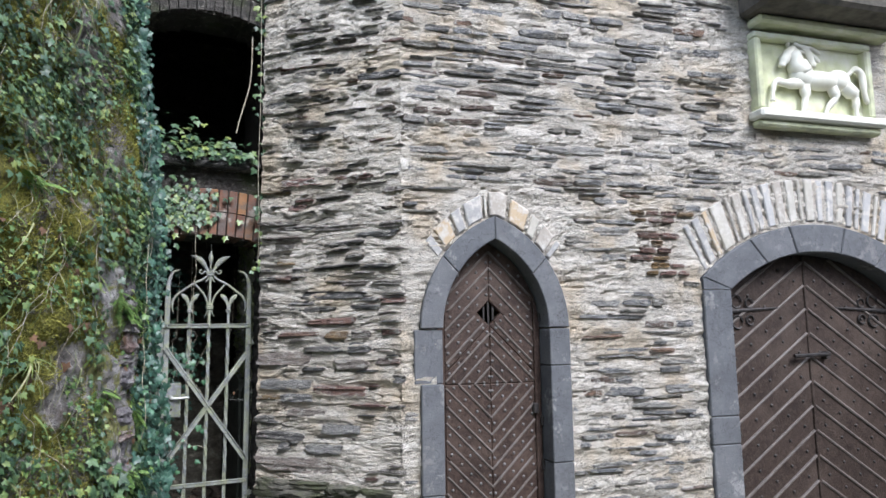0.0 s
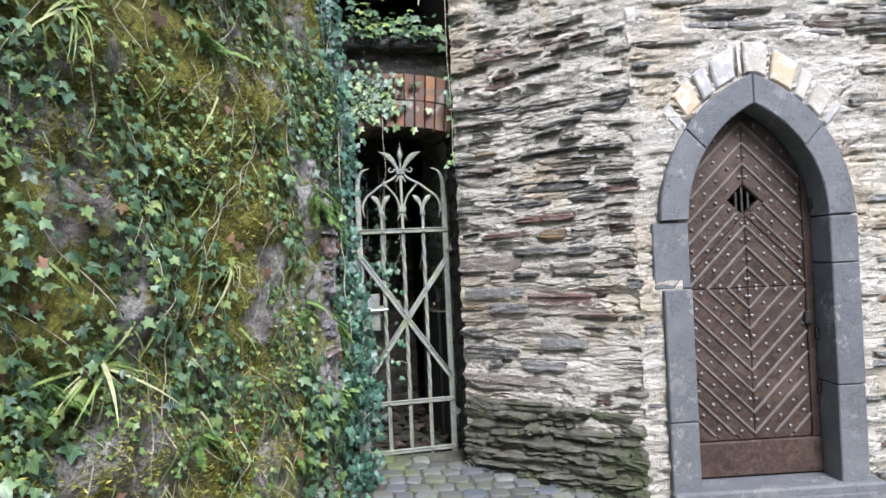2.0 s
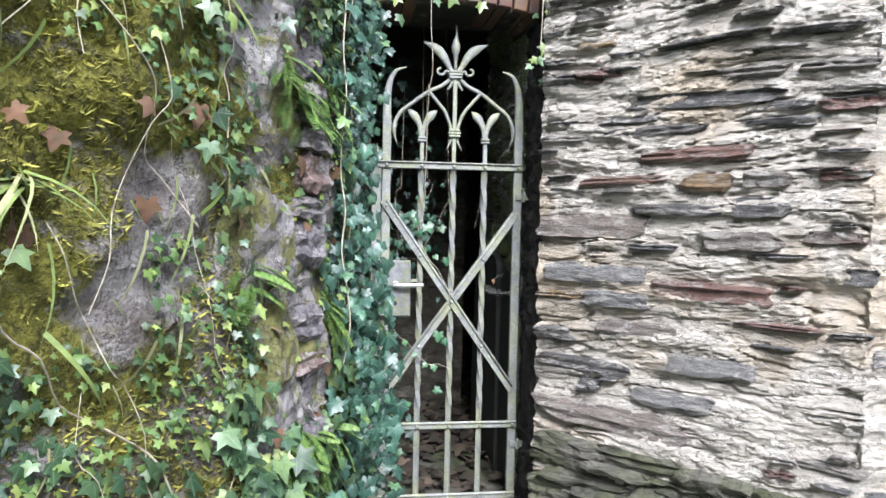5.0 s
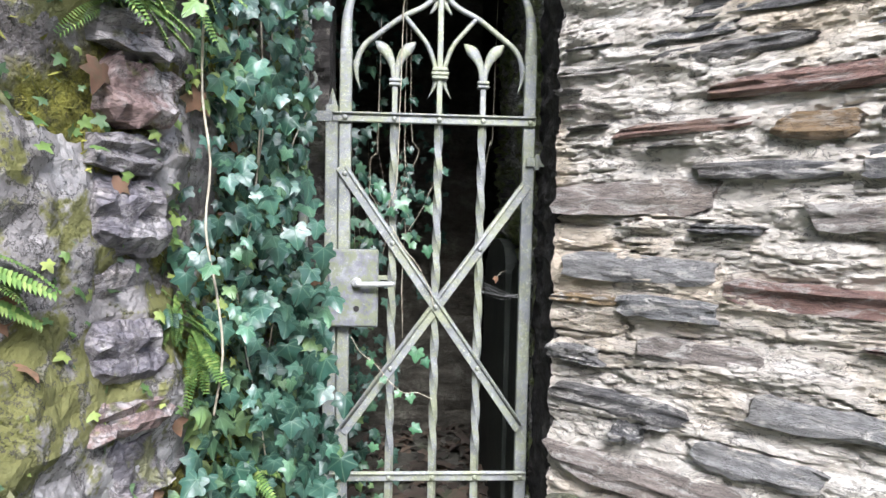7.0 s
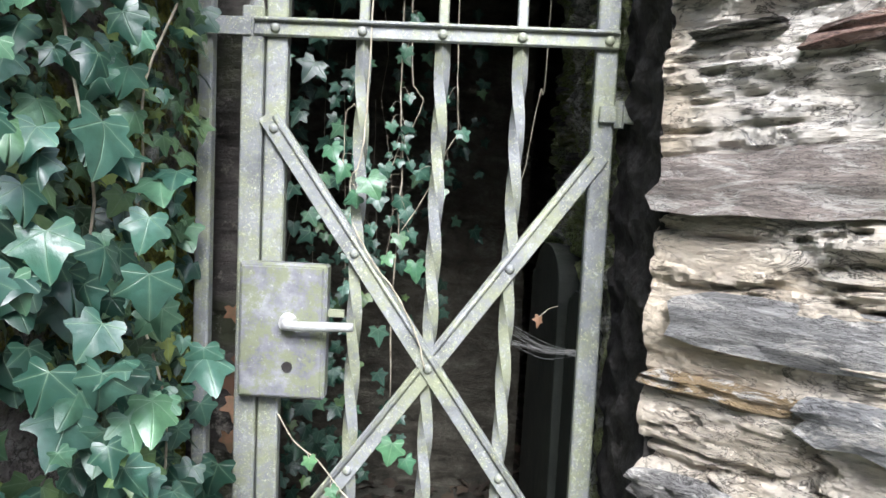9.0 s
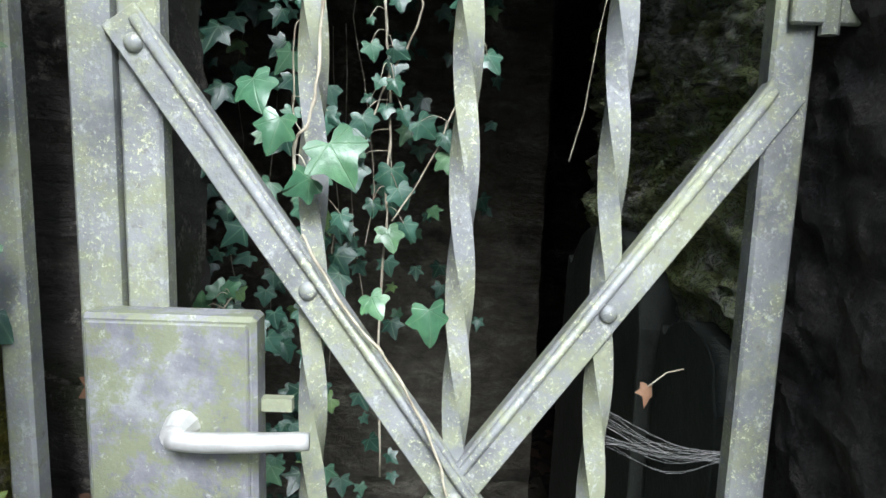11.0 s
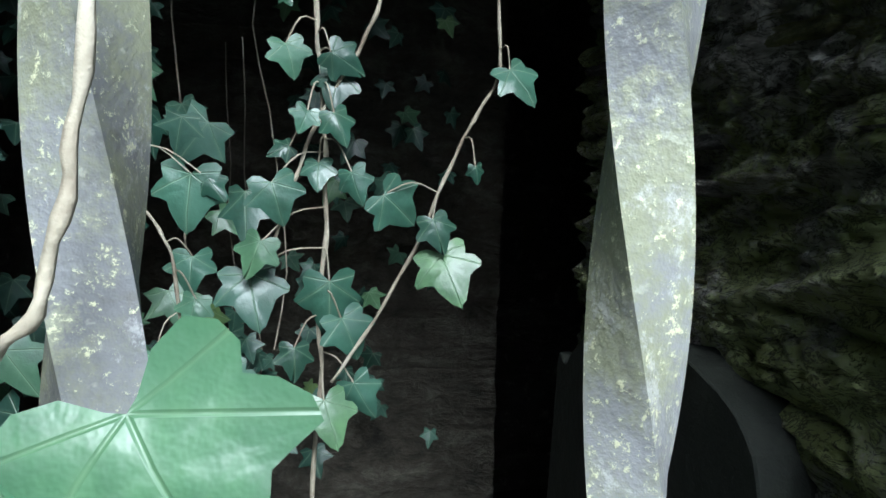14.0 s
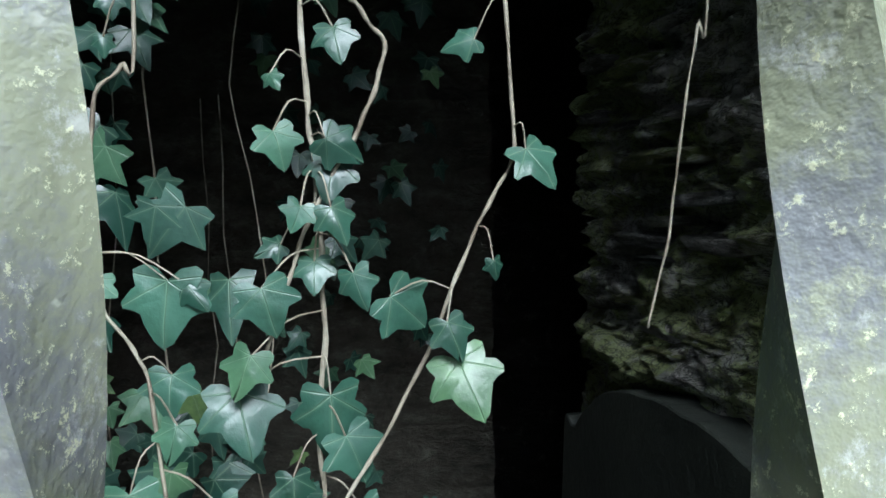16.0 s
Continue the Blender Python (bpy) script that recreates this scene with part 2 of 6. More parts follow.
def wood(name, dark, mid, light):
    t = Tree(name)
    grain = t.noise(5, 6, 0.7, t.scaled(5, 5, 5), 1.2)
    fine = t.noise(60, 4, 0.7)
    c = t.ramp(grain, [(0.25, dark), (0.5, mid), (0.8, light)])
    c = t.mix(t.math("MULTIPLY", t.step(t.noise(2.2, 4), 0.5, 0.7), 0.6), c, light)
    c = t.mix(t.math("MULTIPLY", t.step(t.noise(26, 8, 0.8), 0.53, 0.63), 0.55), c, light)
    c = t.mix(t.math("MULTIPLY", t.step(t.noise(7, 7, 0.75), 0.55, 0.62), 0.6), c, dark)
    c = t.mix(0.3, c, t.ramp(t.random(False), [(0, dark), (1, mid)]))
    return t.finish(c, 0.5, t.math("ADD", grain, fine), 0.6, 0.008, spec=0.3)


M_OAK = wood("dark_oak", (0.018, 0.011, 0.009), (0.060, 0.038, 0.029), (0.15, 0.105, 0.082))
M_BEAD = wood("worn_oak_edge", (0.08, 0.066, 0.058), (0.15, 0.128, 0.112), (0.25, 0.22, 0.20))
M_OAK_BIG = wood("brown_oak", (0.016, 0.011, 0.009), (0.048, 0.033, 0.026), (0.12, 0.09, 0.072))

t = Tree("black_iron")
M_IRON = t.finish(t.ramp(t.noise(40, 4), [(0.3, (0.035, 0.033, 0.032)), (0.8, (0.10, 0.09, 0.085))]), 0.5, t.noise(80, 3), 0.4, 0.002, 0.6)

t = Tree("weathered_gate_paint")
c = t.ramp(t.noise(9, 6, 0.65), [(0.28, (0.13, 0.135, 0.135)), (0.5, (0.245, 0.255, 0.26)), (0.75, (0.37, 0.38, 0.385))])
c = t.mix(t.math("MULTIPLY", t.step(t.noise(13, 8, 0.8), 0.42, 0.60), 0.8), c, (0.28, 0.30, 0.18))
c = t.mix(t.math("MULTIPLY", t.step(t.noise(70, 4, 0.7), 0.58, 0.72), 0.6), c, (0.15, 0.145, 0.125))
c = t.mix(t.math("MULTIPLY", t.step(t.noise(170, 3, 0.6), 0.62, 0.72), 0.5), c, (0.48, 0.49, 0.40))
c = t.mix(t.math("MULTIPLY", t.step(t.noise(60, 7, 0.8), 0.52, 0.62), 0.5), c, (0.36, 0.38, 0.24))
c = t.mix(t.math("MULTIPLY", t.step(t.noise(48, 7, 0.8, t.scaled(1.4, 1, 1)), 0.55, 0.66), 0.5), c, (0.58, 0.59, 0.57))
c = t.mix(t.math("MULTIPLY", t.step(t.noise(240, 5, 0.8), 0.57, 0.64), t.step(t.noise(11, 4), 0.42, 0.58)), c, (0.62, 0.63, 0.42))
M_GATE = t.finish(c, 0.5, t.math("ADD", t.noise(60, 5, 0.7), t.math("MULTIPLY", t.noise(190, 3), 0.5)), 0.35, 0.003, 0.15)

# Lighter than the black iron: light caught by the studs is in the colour.
t = Tree("lit_stud_iron")
M_STUD = t.finish(t.ramp(t.noise(60, 4), [(0.3, (0.09, 0.085, 0.08)), (0.75, (0.30, 0.29, 0.28))]), 0.42, t.noise(80, 3), 0.3, 0.002, 0.5)
t = Tree("mottled_lock_steel")
c = t.ramp(t.noise(16, 5, 0.65), [(0.3, (0.10, 0.10, 0.12)), (0.5, (0.19, 0.19, 0.21)), (0.68, (0.31, 0.32, 0.32))])
c = t.mix(t.math("MULTIPLY", t.step(t.noise(28, 8, 0.8), 0.45, 0.56), 0.8), c, (0.20, 0.22, 0.12))
c = t.mix(t.math("MULTIPLY", t.step(t.noise(75, 7, 0.8), 0.57, 0.64), 0.6), c, (0.45, 0.47, 0.40))
M_LOCK = t.finish(c, 0.55, t.noise(60, 6, 0.7), 0.5, 0.003, 0.1)

t = Tree("bare_handle_metal")
M_HANDLE = t.finish(t.ramp(t.noise(40, 4), [(0.3, (0.5, 0.5, 0.48)), (0.8, (0.72, 0.72, 0.70))]), 0.4, t.noise(90, 3), 0.2, 0.002, 0.5)

t = Tree("cobble_stone")
c = t.ramp(t.random(False), [(0.0, (0.085, 0.088, 0.085)), (0.4, (0.14, 0.14, 0.13)), (0.75, (0.10, 0.11, 0.125)), (1.0, (0.20, 0.20, 0.18))])
c = t.mix(t.math("MULTIPLY", t.step(t.noise(5, 7, 0.75), 0.44, 0.60), 0.8), c, (0.12, 0.145, 0.045))
M_COBBLE = t.finish(c, 0.75, t.noise(60, 5, 0.7), 0.5, 0.005)

t = Tree("earth_joint")
c = t.ramp(t.noise(8, 6, 0.7), [(0.3, (0.045, 0.042, 0.03)), (0.55, (0.10, 0.095, 0.075)), (0.8, (0.22, 0.21, 0.18))])
c = t.mix(t.math("MULTIPLY", t.step(t.noise(3, 4), 0.5, 0.65), 0.6), c, (0.07, 0.09, 0.03))
M_EARTH = t.finish(c, 0.95, t.noise(50, 5, 0.7), 0.9, 0.015)

t = Tree("painted_sandstone")
c = t.ramp(t.noise(6, 5), [(0.3, (0.62, 0.60, 0.50)), (0.7, (0.80, 0.79, 0.70))])
M_RELIEF = t.finish(c, 0.8, t.noise(50, 4), 0.3, 0.004)
t = Tree("lichened_panel")
c = t.ramp(t.noise(4, 5), [(0.3, (0.34, 0.34, 0.24)), (0.5, (0.58, 0.60, 0.38)), (0.75, (0.72, 0.71, 0.62))])
M_PANEL = t.finish(c, 0.85, t.noise(30, 4), 0.4, 0.005)
t = Tree("dark_stone_bracket")
M_CANOPY = t.finish(t.ramp(t.noise(8, 5), [(0.3, (0.05, 0.045, 0.04)), (0.7, (0.14, 0.125, 0.10))]), 0.9, t.noise(30, 4), 0.6, 0.01)


def leaf_material(name, island, tones, rough=0.38, vein=(0.30, 0.42, 0.27), veins=True):
    t = Tree(name)
    c = t.ramp(t.random(island), tones)
    c = t.mix(t.math("MULTIPLY", t.step(t.noise(45, 4), 0.45, 0.7), 0.35), c, (0.02, 0.05, 0.02))
    h = t.noise(70, 4)
    if veins:
        uv = t.t.nodes.new("ShaderNodeSeparateXYZ")
        t.link(t.t.nodes.new("ShaderNodeUVMap").outputs["UV"], uv.inputs[0])
        u, v = t.math("ABSOLUTE", uv.outputs["X"]), uv.outputs["Y"]
        d0 = u
        d1 = t.math("ABSOLUTE", t.math("SUBTRACT", t.math("MULTIPLY", u, 0.54), t.math("MULTIPLY", v, 0.84)))
        d2 = t.math("ABSOLUTE", t.math("ADD", t.math("MULTIPLY", u, 0.17), t.math("MULTIPLY", v, 0.98)))
        d = t.math("MINIMUM", d0, t.math("MINIMUM", d1, d2))
        line = t.math("SUBTRACT", 1.0, t.step(d, 0.002, 0.016))
        line2 = t.math("SUBTRACT", 1.0, t.step(d, 0.0, 0.07))
        c = t.mix(t.math("MULTIPLY", line2, 0.10), c, vein)
        c = t.mix(t.math("MULTIPLY", line, 0.22), c, vein)
        c = t.mix(t.math("MULTIPLY", t.step(t.noise(24, 5, 0.6), 0.42, 0.62), 0.4), c, (0.015, 0.05, 0.035))
        h = t.math("SUBTRACT", t.math("MULTIPLY", h, 0.6), t.math("MULTIPLY", line, 0.5))
    m = t.finish(c, rough, h, 0.35, 0.004, spec=0.55)
    return m


IVY_TONES = [(0.0, (0.014, 0.034, 0.013)), (0.3, (0.052, 0.105, 0.04)), (0.55, (0.10, 0.175, 0.08)), (0.75, (0.15, 0.225, 0.08)), (0.9, (0.215, 0.285, 0.072)), (1.0, (0.30, 0.35, 0.09))]
DEEP_TONES = [(0.0, (0.012, 0.042, 0.028)), (0.4, (0.028, 0.08, 0.056)), (0.75, (0.062, 0.138, 0.10)), (0.95, (0.09, 0.19, 0.09)), (1.0, (0.17, 0.26, 0.08))]
M_IVY = leaf_material("ivy_leaf", True, IVY_TONES)
M_IVY_DEEP = leaf_material("deep_green_ivy_leaf", True, DEEP_TONES)
M_IVY_ONE = leaf_material("single_ivy_leaf", False, [(0, (0.018, 0.055, 0.034)), (0.35, (0.036, 0.10, 0.066)), (0.7, (0.064, 0.155, 0.105)), (0.92, (0.085, 0.19, 0.115)), (1, (0.12, 0.23, 0.10))], 0.36)
M_IVY_LIGHT = leaf_material("light_ivy_leaf", False, [(0, (0.055, 0.15, 0.078)), (1, (0.115, 0.24, 0.10))], 0.38, (0.24, 0.36, 0.20))
M_CREEPER = leaf_material("creeper_leaf", True, [(0, (0.02, 0.045, 0.012)), (0.45, (0.075, 0.145, 0.04)), (0.8, (0.17, 0.25, 0.06)), (1, (0.30, 0.35, 0.09))], 0.5, veins=False)
M_FERN = leaf_material("fern_leaflet", True, [(0, (0.06, 0.13, 0.028)), (0.6, (0.125, 0.22, 0.045)), (1, (0.23, 0.31, 0.08))], 0.55, veins=False)
M_MOSS = leaf_material("moss_blade", True, [(0, (0.11, 0.11, 0.015)), (0.6, (0.32, 0.31, 0.05)), (1, (0.55, 0.51, 0.11))], 0.85, veins=False)
M_GRASS = leaf_material("grass_blade", True, [(0, (0.16, 0.23, 0.05)), (0.6, (0.25, 0.32, 0.09)), (1, (0.42, 0.40, 0.22))], 0.6, veins=False)
M_DEAD = leaf_material("dead_leaf", True, [(0, (0.07, 0.035, 0.02)), (0.6, (0.16, 0.085, 0.045)), (1, (0.30, 0.17, 0.10))], 0.8, veins=False)
# Dead leaf tones darkened: the passage's shade is put into the floor litter.
M_LITTER = leaf_material("shade_toned_leaf", True, [(0, (0.02, 0.014, 0.01)), (0.7, (0.06, 0.042, 0.03)), (1, (0.13, 0.09, 0.06))], 0.8, veins=False)
t = Tree("woody_stem")
M_STEM = t.finish(t.ramp(t.noise(30, 5), [(0.3, (0.20, 0.16, 0.115)), (0.55, (0.44, 0.40, 0.30)), (0.8, (0.66, 0.63, 0.52))]), 0.8, t.noise(120, 4), 0.5, 0.003)

# ---- mesh helpers ----
rng = random.Random(7)


def link_mesh(name, verts, faces, material, parent=None, uvs=None, smooth=False):
    me = bpy.data.meshes.new(name)
    me.from_pydata([tuple(v) for v in verts], [], [tuple(f) for f in faces])
    if uvs is not None:
        layer = me.uv_layers.new(name="UVMap")
        idx = np.empty(len(me.loops), dtype=np.int32)
        me.loops.foreach_get("vertex_index", idx)
        layer.data.foreach_set("uv", np.asarray(uvs, dtype=np.float32)[idx].ravel())
    if smooth:
        me.polygons.foreach_set("use_smooth", [True] * len(me.polygons))
    me.materials.append(material)
    ob = new(name, me)
    if parent:
        ob.parent = parent
    return ob


def part(name, bm, material, parent, label="", smooth=False):
    """Links a bmesh as one mesh object under a thing or a part."""
    bmesh.ops.recalc_face_normals(bm, faces=bm.faces)
    me = bpy.data.meshes.new(name)
    bm.to_mesh(me)
    bm.free()
    if smooth:
        me.polygons.foreach_set("use_smooth", [True] * len(me.polygons))
    me.materials.append(material)
    ob = new(name, me)
    if parent:
        ob.parent = parent
    if label:
        tagged(ob, label)
    return ob


def box(x0, x1, y0, y1, z0, z1, bevel=0.0, bm=None):
    bm = bm or bmesh.new()
    r = bmesh.ops.create_cube(bm, size=1)
    bmesh.ops.transform(bm, matrix=Matrix.Translation(((x0 + x1) / 2, (y0 + y1) / 2, (z0 + z1) / 2)) @ Matrix.Diagonal((x1 - x0, y1 - y0, z1 - z0, 1)), verts=r["verts"])
    if bevel:
        es = list({e for v in r["verts"] for e in v.link_edges})
        bmesh.ops.bevel(bm, geom=es, offset=bevel, segments=1, affect="EDGES")
    return bm


def sweep(points, radii, sides=6, flat=1.0, bm=None, twist=0.0):
    """A tube along points; flat squeezes the section in depth."""
    bm = bm or bmesh.new()
    pts = [Vector(p) for p in points]
    n = len(pts)
    if not hasattr(radii, "__len__"):
        radii = [radii] * n
    rings = []
    side = None
    for i, p in enumerate(pts):
        d = (pts[min(i + 1, n - 1)] - pts[max(i - 1, 0)]).normalized()
        if side is None:
            side = d.orthogonal().normalized()
            if abs(d.y) < 0.9:
                side = d.cross(Vector((0, 1, 0))).normalized()
        side = (side - d * side.dot(d)).normalized()
        up = d.cross(side)
        a0 = twist * i
        rings.append([bm.verts.new(p + radii[i] * (math.cos(a0 + 2 * math.pi * (k + 0.5) / sides) * side + flat * math.sin(a0 + 2 * math.pi * (k + 0.5) / sides) * up)) for k in range(sides)])
    for a, b in zip(rings, rings[1:]):
        for k in range(sides):
            bm.faces.new((a[k], a[(k + 1) % sides], b[(k + 1) % sides], b[k]))
    bm.faces.new(rings[0])
    bm.faces.new(rings[-1])
    return bm


def smooth_path(points, steps=6):
    """Catmull-Rom through points."""
    p = [Vector(q) for q in points]
    p = [2 * p[0] - p[1]] + p + [2 * p[-1] - p[-2]]
    out = []
    for i in range(1, len(p) - 2):
        for k in range(steps):
            s = k / steps
            out.append(0.5 * (2 * p[i] + (p[i + 1] - p[i - 1]) * s + (2 * p[i - 1] - 5 * p[i] + 4 * p[i + 1] - p[i + 2]) * s * s + (3 * p[i] - p[i - 1] - 3 * p[i + 1] + p[i + 2]) * s ** 3))
    out.append(p[-2])
    return out


def prism(outline, y0, y1, bevel=0.0):
    """A polygon of (x, z) extruded from y0 (front) to y1."""
    bm = bmesh.new()
    front = [bm.verts.new((x, y0, z)) for x, z in outline]
    f = bm.faces.new(front)
    r = bmesh.ops.extrude_face_region(bm, geom=[f])
    vs = [v for v in r["geom"] if isinstance(v, bmesh.types.BMVert)]
    bmesh.ops.translate(bm, vec=(0, y1 - y0, 0), verts=vs)
    if bevel:
        bmesh.ops.bevel(bm, geom=[e for e in bm.edges if all(abs(v.co.y - y0) < 1e-6 for v in e.verts)], offset=bevel, segments=1, affect="EDGES")
    return bm


def clip(poly, a, b, c):
    """Keeps the side a*x + b*z >= c of a convex polygon."""
    out = []
    for i, p in enumerate(poly):
        q = poly[(i + 1) % len(poly)]
        dp, dq = a * p[0] + b * p[1] - c, a * q[0] + b * q[1] - c
        if dp >= 0:
            out.append(p)
        if (dp > 0) != (dq > 0) and abs(dp - dq) > 1e-9:
            s = dp / (dp - dq)
            out.append((p[0] + s * (q[0] - p[0]), p[1] + s * (q[1] - p[1])))
    return out


def clip_convex(poly, outline):
    """poly within a convex outline that runs counter-clockwise."""
    for i, p in enumerate(outline):
        q = outline[(i + 1) % len(outline)]
        if not poly:
            return poly
        a, b = -(q[1] - p[1]), q[0] - p[0]
        poly = clip(poly, a, b, a * p[0] + b * p[1])
    return poly


def slab(name, place, nu, nz, keep, material, back=0.3, parent=None):
    """A rough wall with thickness: place(i, j) gives a front point and the way inwards; cells where keep() fails are openings."""
    front, behind = [], []
    for j in range(nz + 1):
        for i in range(nu + 1):
            p, inward = place(i, j)
            front.append(p)
            behind.append(p + inward * back)
    n = len(front)
    w = nu + 1
    faces, edges = [], {}
    for j in range(nz):
        for i in range(nu):
            if keep(i, j):
                q = (j * w + i, j * w + i + 1, (j + 1) * w + i + 1, (j + 1) * w + i)
                faces.append(q)
                for k in range(4):
                    e = (q[k], q[(k + 1) % 4])
                    if (e[1], e[0]) in edges:
                        del edges[(e[1], e[0])]
                    else:
                        edges[e] = 1
    backs = [tuple(v + n for v in reversed(f)) for f in faces]
    sides = [(b, a, a + n, b + n) for a, b in edges]
    return link_mesh(name, front + behind, faces + backs + sides, material, parent)


def rough(x, y, z, s=1.0):
    return noise.noise(Vector((x * s, y * s, z * s)))


# ---- stones ----
def stone_shape(seed, nx=9, nz=5):
    """A flat split stone, about 1 x 1 x 1, its layered face near y = -1."""
    r = random.Random(seed)
    taper, skew = r.uniform(-0.25, 0.25), r.uniform(-0.05, 0.05)
    upper = [r.uniform(0.80, 1.05) for k in range(nx)]
    lower = [r.uniform(0.80, 1.05) for k in range(nx)]
    for ends in (upper, lower):
        ends[0] *= r.uniform(0.45, 0.95)
        ends[-1] *= r.uniform(0.45, 0.95)
    shift = [(r.uniform(-0.06, 0.04), r.uniform(-0.04, 0.06)) for k in range(nz)]
    layer = [r.uniform(-0.45, 0.45) for k in range(nz)]
    tilt, lean = r.uniform(-0.6, 0.6), r.uniform(-0.5, 0.5)
    face = []
    for j in range(nz):
        for i in range(nx):
            f, g = i / (nx - 1), 2 * j / (nz - 1) - 1
            a, b = shift[j]
            x = -0.5 - a * 0.6 + (1 + a * 0.6 + b * 0.6) * f + (r.uniform(-0.025, 0.025) if 0 < i < nx - 1 else 0) + skew * g
            z = 0.5 * g * (upper[i] if g > 0 else lower[i]) * (1 + taper * (f - 0.5)) + (r.uniform(-0.05, 0.05) if 0 < j < nz - 1 else 0)
            y = -1 + layer[j] + tilt * (f - 0.5) + lean * z + r.uniform(-0.22, 0.22)
            if i in (0, nx - 1) or j in (0, nz - 1):
                y += r.uniform(0.1, 0.5)
            face.append((x, y, z))
    ring = list(range(nx)) + [nx * j + nx - 1 for j in range(1, nz)] + [nx * (nz - 1) + i for i in range(nx - 2, -1, -1)] + [nx * j for j in range(nz - 2, 0, -1)]
    verts = face + [(face[k][0] * 1.01, 3.5, face[k][2] * 1.03) for k in ring]
    n, m = nx * nz, len(ring)
    faces = [(j * nx + i, j * nx + i + 1, (j + 1) * nx + i + 1, (j + 1) * nx + i) for j in range(nz - 1) for i in range(nx - 1)]
    faces += [(ring[(k + 1) % m], ring[k], n + k, n + (k + 1) % m) for k in range(m)]
    return verts, faces


STONES = [stone_shape(s) for s in range(40)]


def stone_mesh(k, material):
    me = bpy.data.meshes.new("stone")
    me.from_pydata(STONES[k][0], [], STONES[k][1])
    me.materials.append(material)
    return me


def lay_stones(wall, courses, material, material_far, near, limit=300, name="stone"):
    """courses: stones as (u, z, length, height, proud, lean). Those that near() picks are parts, the rest one joined part."""
    meshes = [stone_mesh(k, material) for k in range(len(STONES))]
    verts, faces, made = [], [], 0
    for u, z, length, height, proud, lean in courses:
        k = rng.randrange(len(STONES))
        m = Matrix.Translation((u, 0, z)) @ Matrix.Rotation(lean, 4, "Y") @ Matrix.Diagonal((length, proud, height, 1))
        if near(u, z) and made < limit:
            ob = new(name, meshes[k])
            ob.parent = wall
            ob.matrix_local = m
            made += 1
        else:
            n = len(verts)
            verts += [m @ Vector(v) for v in STONES[k][0]]
            faces += [tuple(i + n for i in f) for f in STONES[k][1]]
    if verts:
        tagged(link_mesh(name + "work", verts, faces, material_far, wall), kind="stuff")


def rows_of_stones(u0, u1, z0, z1, blocked, h=(0.022, 0.062), length=(0.07, 0.34), joint=0.016, fill=0.9):
    out = []
    z = z0
    while z < z1:
        hh = rng.uniform(*h)
        u = u0 + rng.uniform(-0.1, 0.03)
        while u < u1:
            ll = rng.uniform(*length) * (1.25 if rng.random() < 0.2 else 1.0)
            a, b = max(u, u0), min(u + ll, u1)
            if b - a > 0.075 and rng.random() < fill and not blocked((a + b) / 2, z + hh / 2, b - a, hh):
                k = rng.uniform(0.72, 1.1)
                wob = 0.008 * rough((a + b) * 1.5, z * 3, 0.3) + 0.030 * rough((a + b) * 0.7, z * 1.1, 4.3)
                out.append(((a + b) / 2, z + hh / 2 + wob, b - a, hh * k, rng.uniform(0.004, 0.018), rng.uniform(-0.05, 0.05)))
            u += ll + joint * rng.uniform(0.6, 1.8)
        z += hh + joint * rng.uniform(0.5, 1.2)
    return out

# ---- ground and pavement ----
def build_ground():
    xs = [-400, -60, -12] + [-6 + 0.3 * i for i in range(44)] + [14, 60, 400]
    ys = [-400, -60, -12] + [-6 + 0.3 * i for i in range(38)] + [12, 60, 400]
    verts = [(x, y, ground_z(x, y) - 0.012 + 0.012 * rough(x, y, 0, 1.7)) for y in ys for x in xs]
    n = len(xs)
    faces = [(j * n + i, j * n + i + 1, (j + 1) * n + i + 1, (j + 1) * n + i) for j in range(len(ys) - 1) for i in range(n - 1)]
    return tagged(link_mesh("ground", verts, faces, M_EARTH), "bare earth and gravel between and around the cobbles", "ground", kind="structure")


build_ground()

# ---- tower wall with the two doors ----
DOOR = Matrix.Translation(P1) @ Matrix.Rotation(radians(DOOR_TURN), 4, "Z")
DC, DA, DSPRING = 0.645, 0.375, 1.875           # pointed door: middle, half width, springing height
BC, BA, BSPRING = 3.36, 0.85, 2.14              # wide door


def pointed(a, rise, z0, n=9, c=DC):
    """Outline of a pointed arch opening above its springing, from the right foot over the apex to the left foot."""
    r = (a * a + rise * rise) / (2 * a)
    top = math.acos((r - a) / r)
    right = [(c - (r - a) + r * math.cos(top * k / n), z0 + r * math.sin(top * k / n)) for k in range(n + 1)]
    return right + [(2 * c - x, z) for x, z in reversed(right[:-1])]


def segment(a, rise, z0, n=16, c=BC):
    """A flat circular arch."""
    r = (a * a + rise * rise) / (2 * rise)
    top = math.asin(a / r)
    return [(c + r * math.sin(top * (1 - 2 * k / n)), z0 + rise - r + r * math.cos(top * (1 - 2 * k / n))) for k in range(n + 1)]


def within(poly, x, z):
    ok = False
    for i, (x0, z0) in enumerate(poly):
        x1, z1 = poly[i - 1]
        if (z0 > z) != (z1 > z) and x < (x1 - x0) * (z - z0) / (z1 - z0) + x0:
            ok = not ok
    return ok


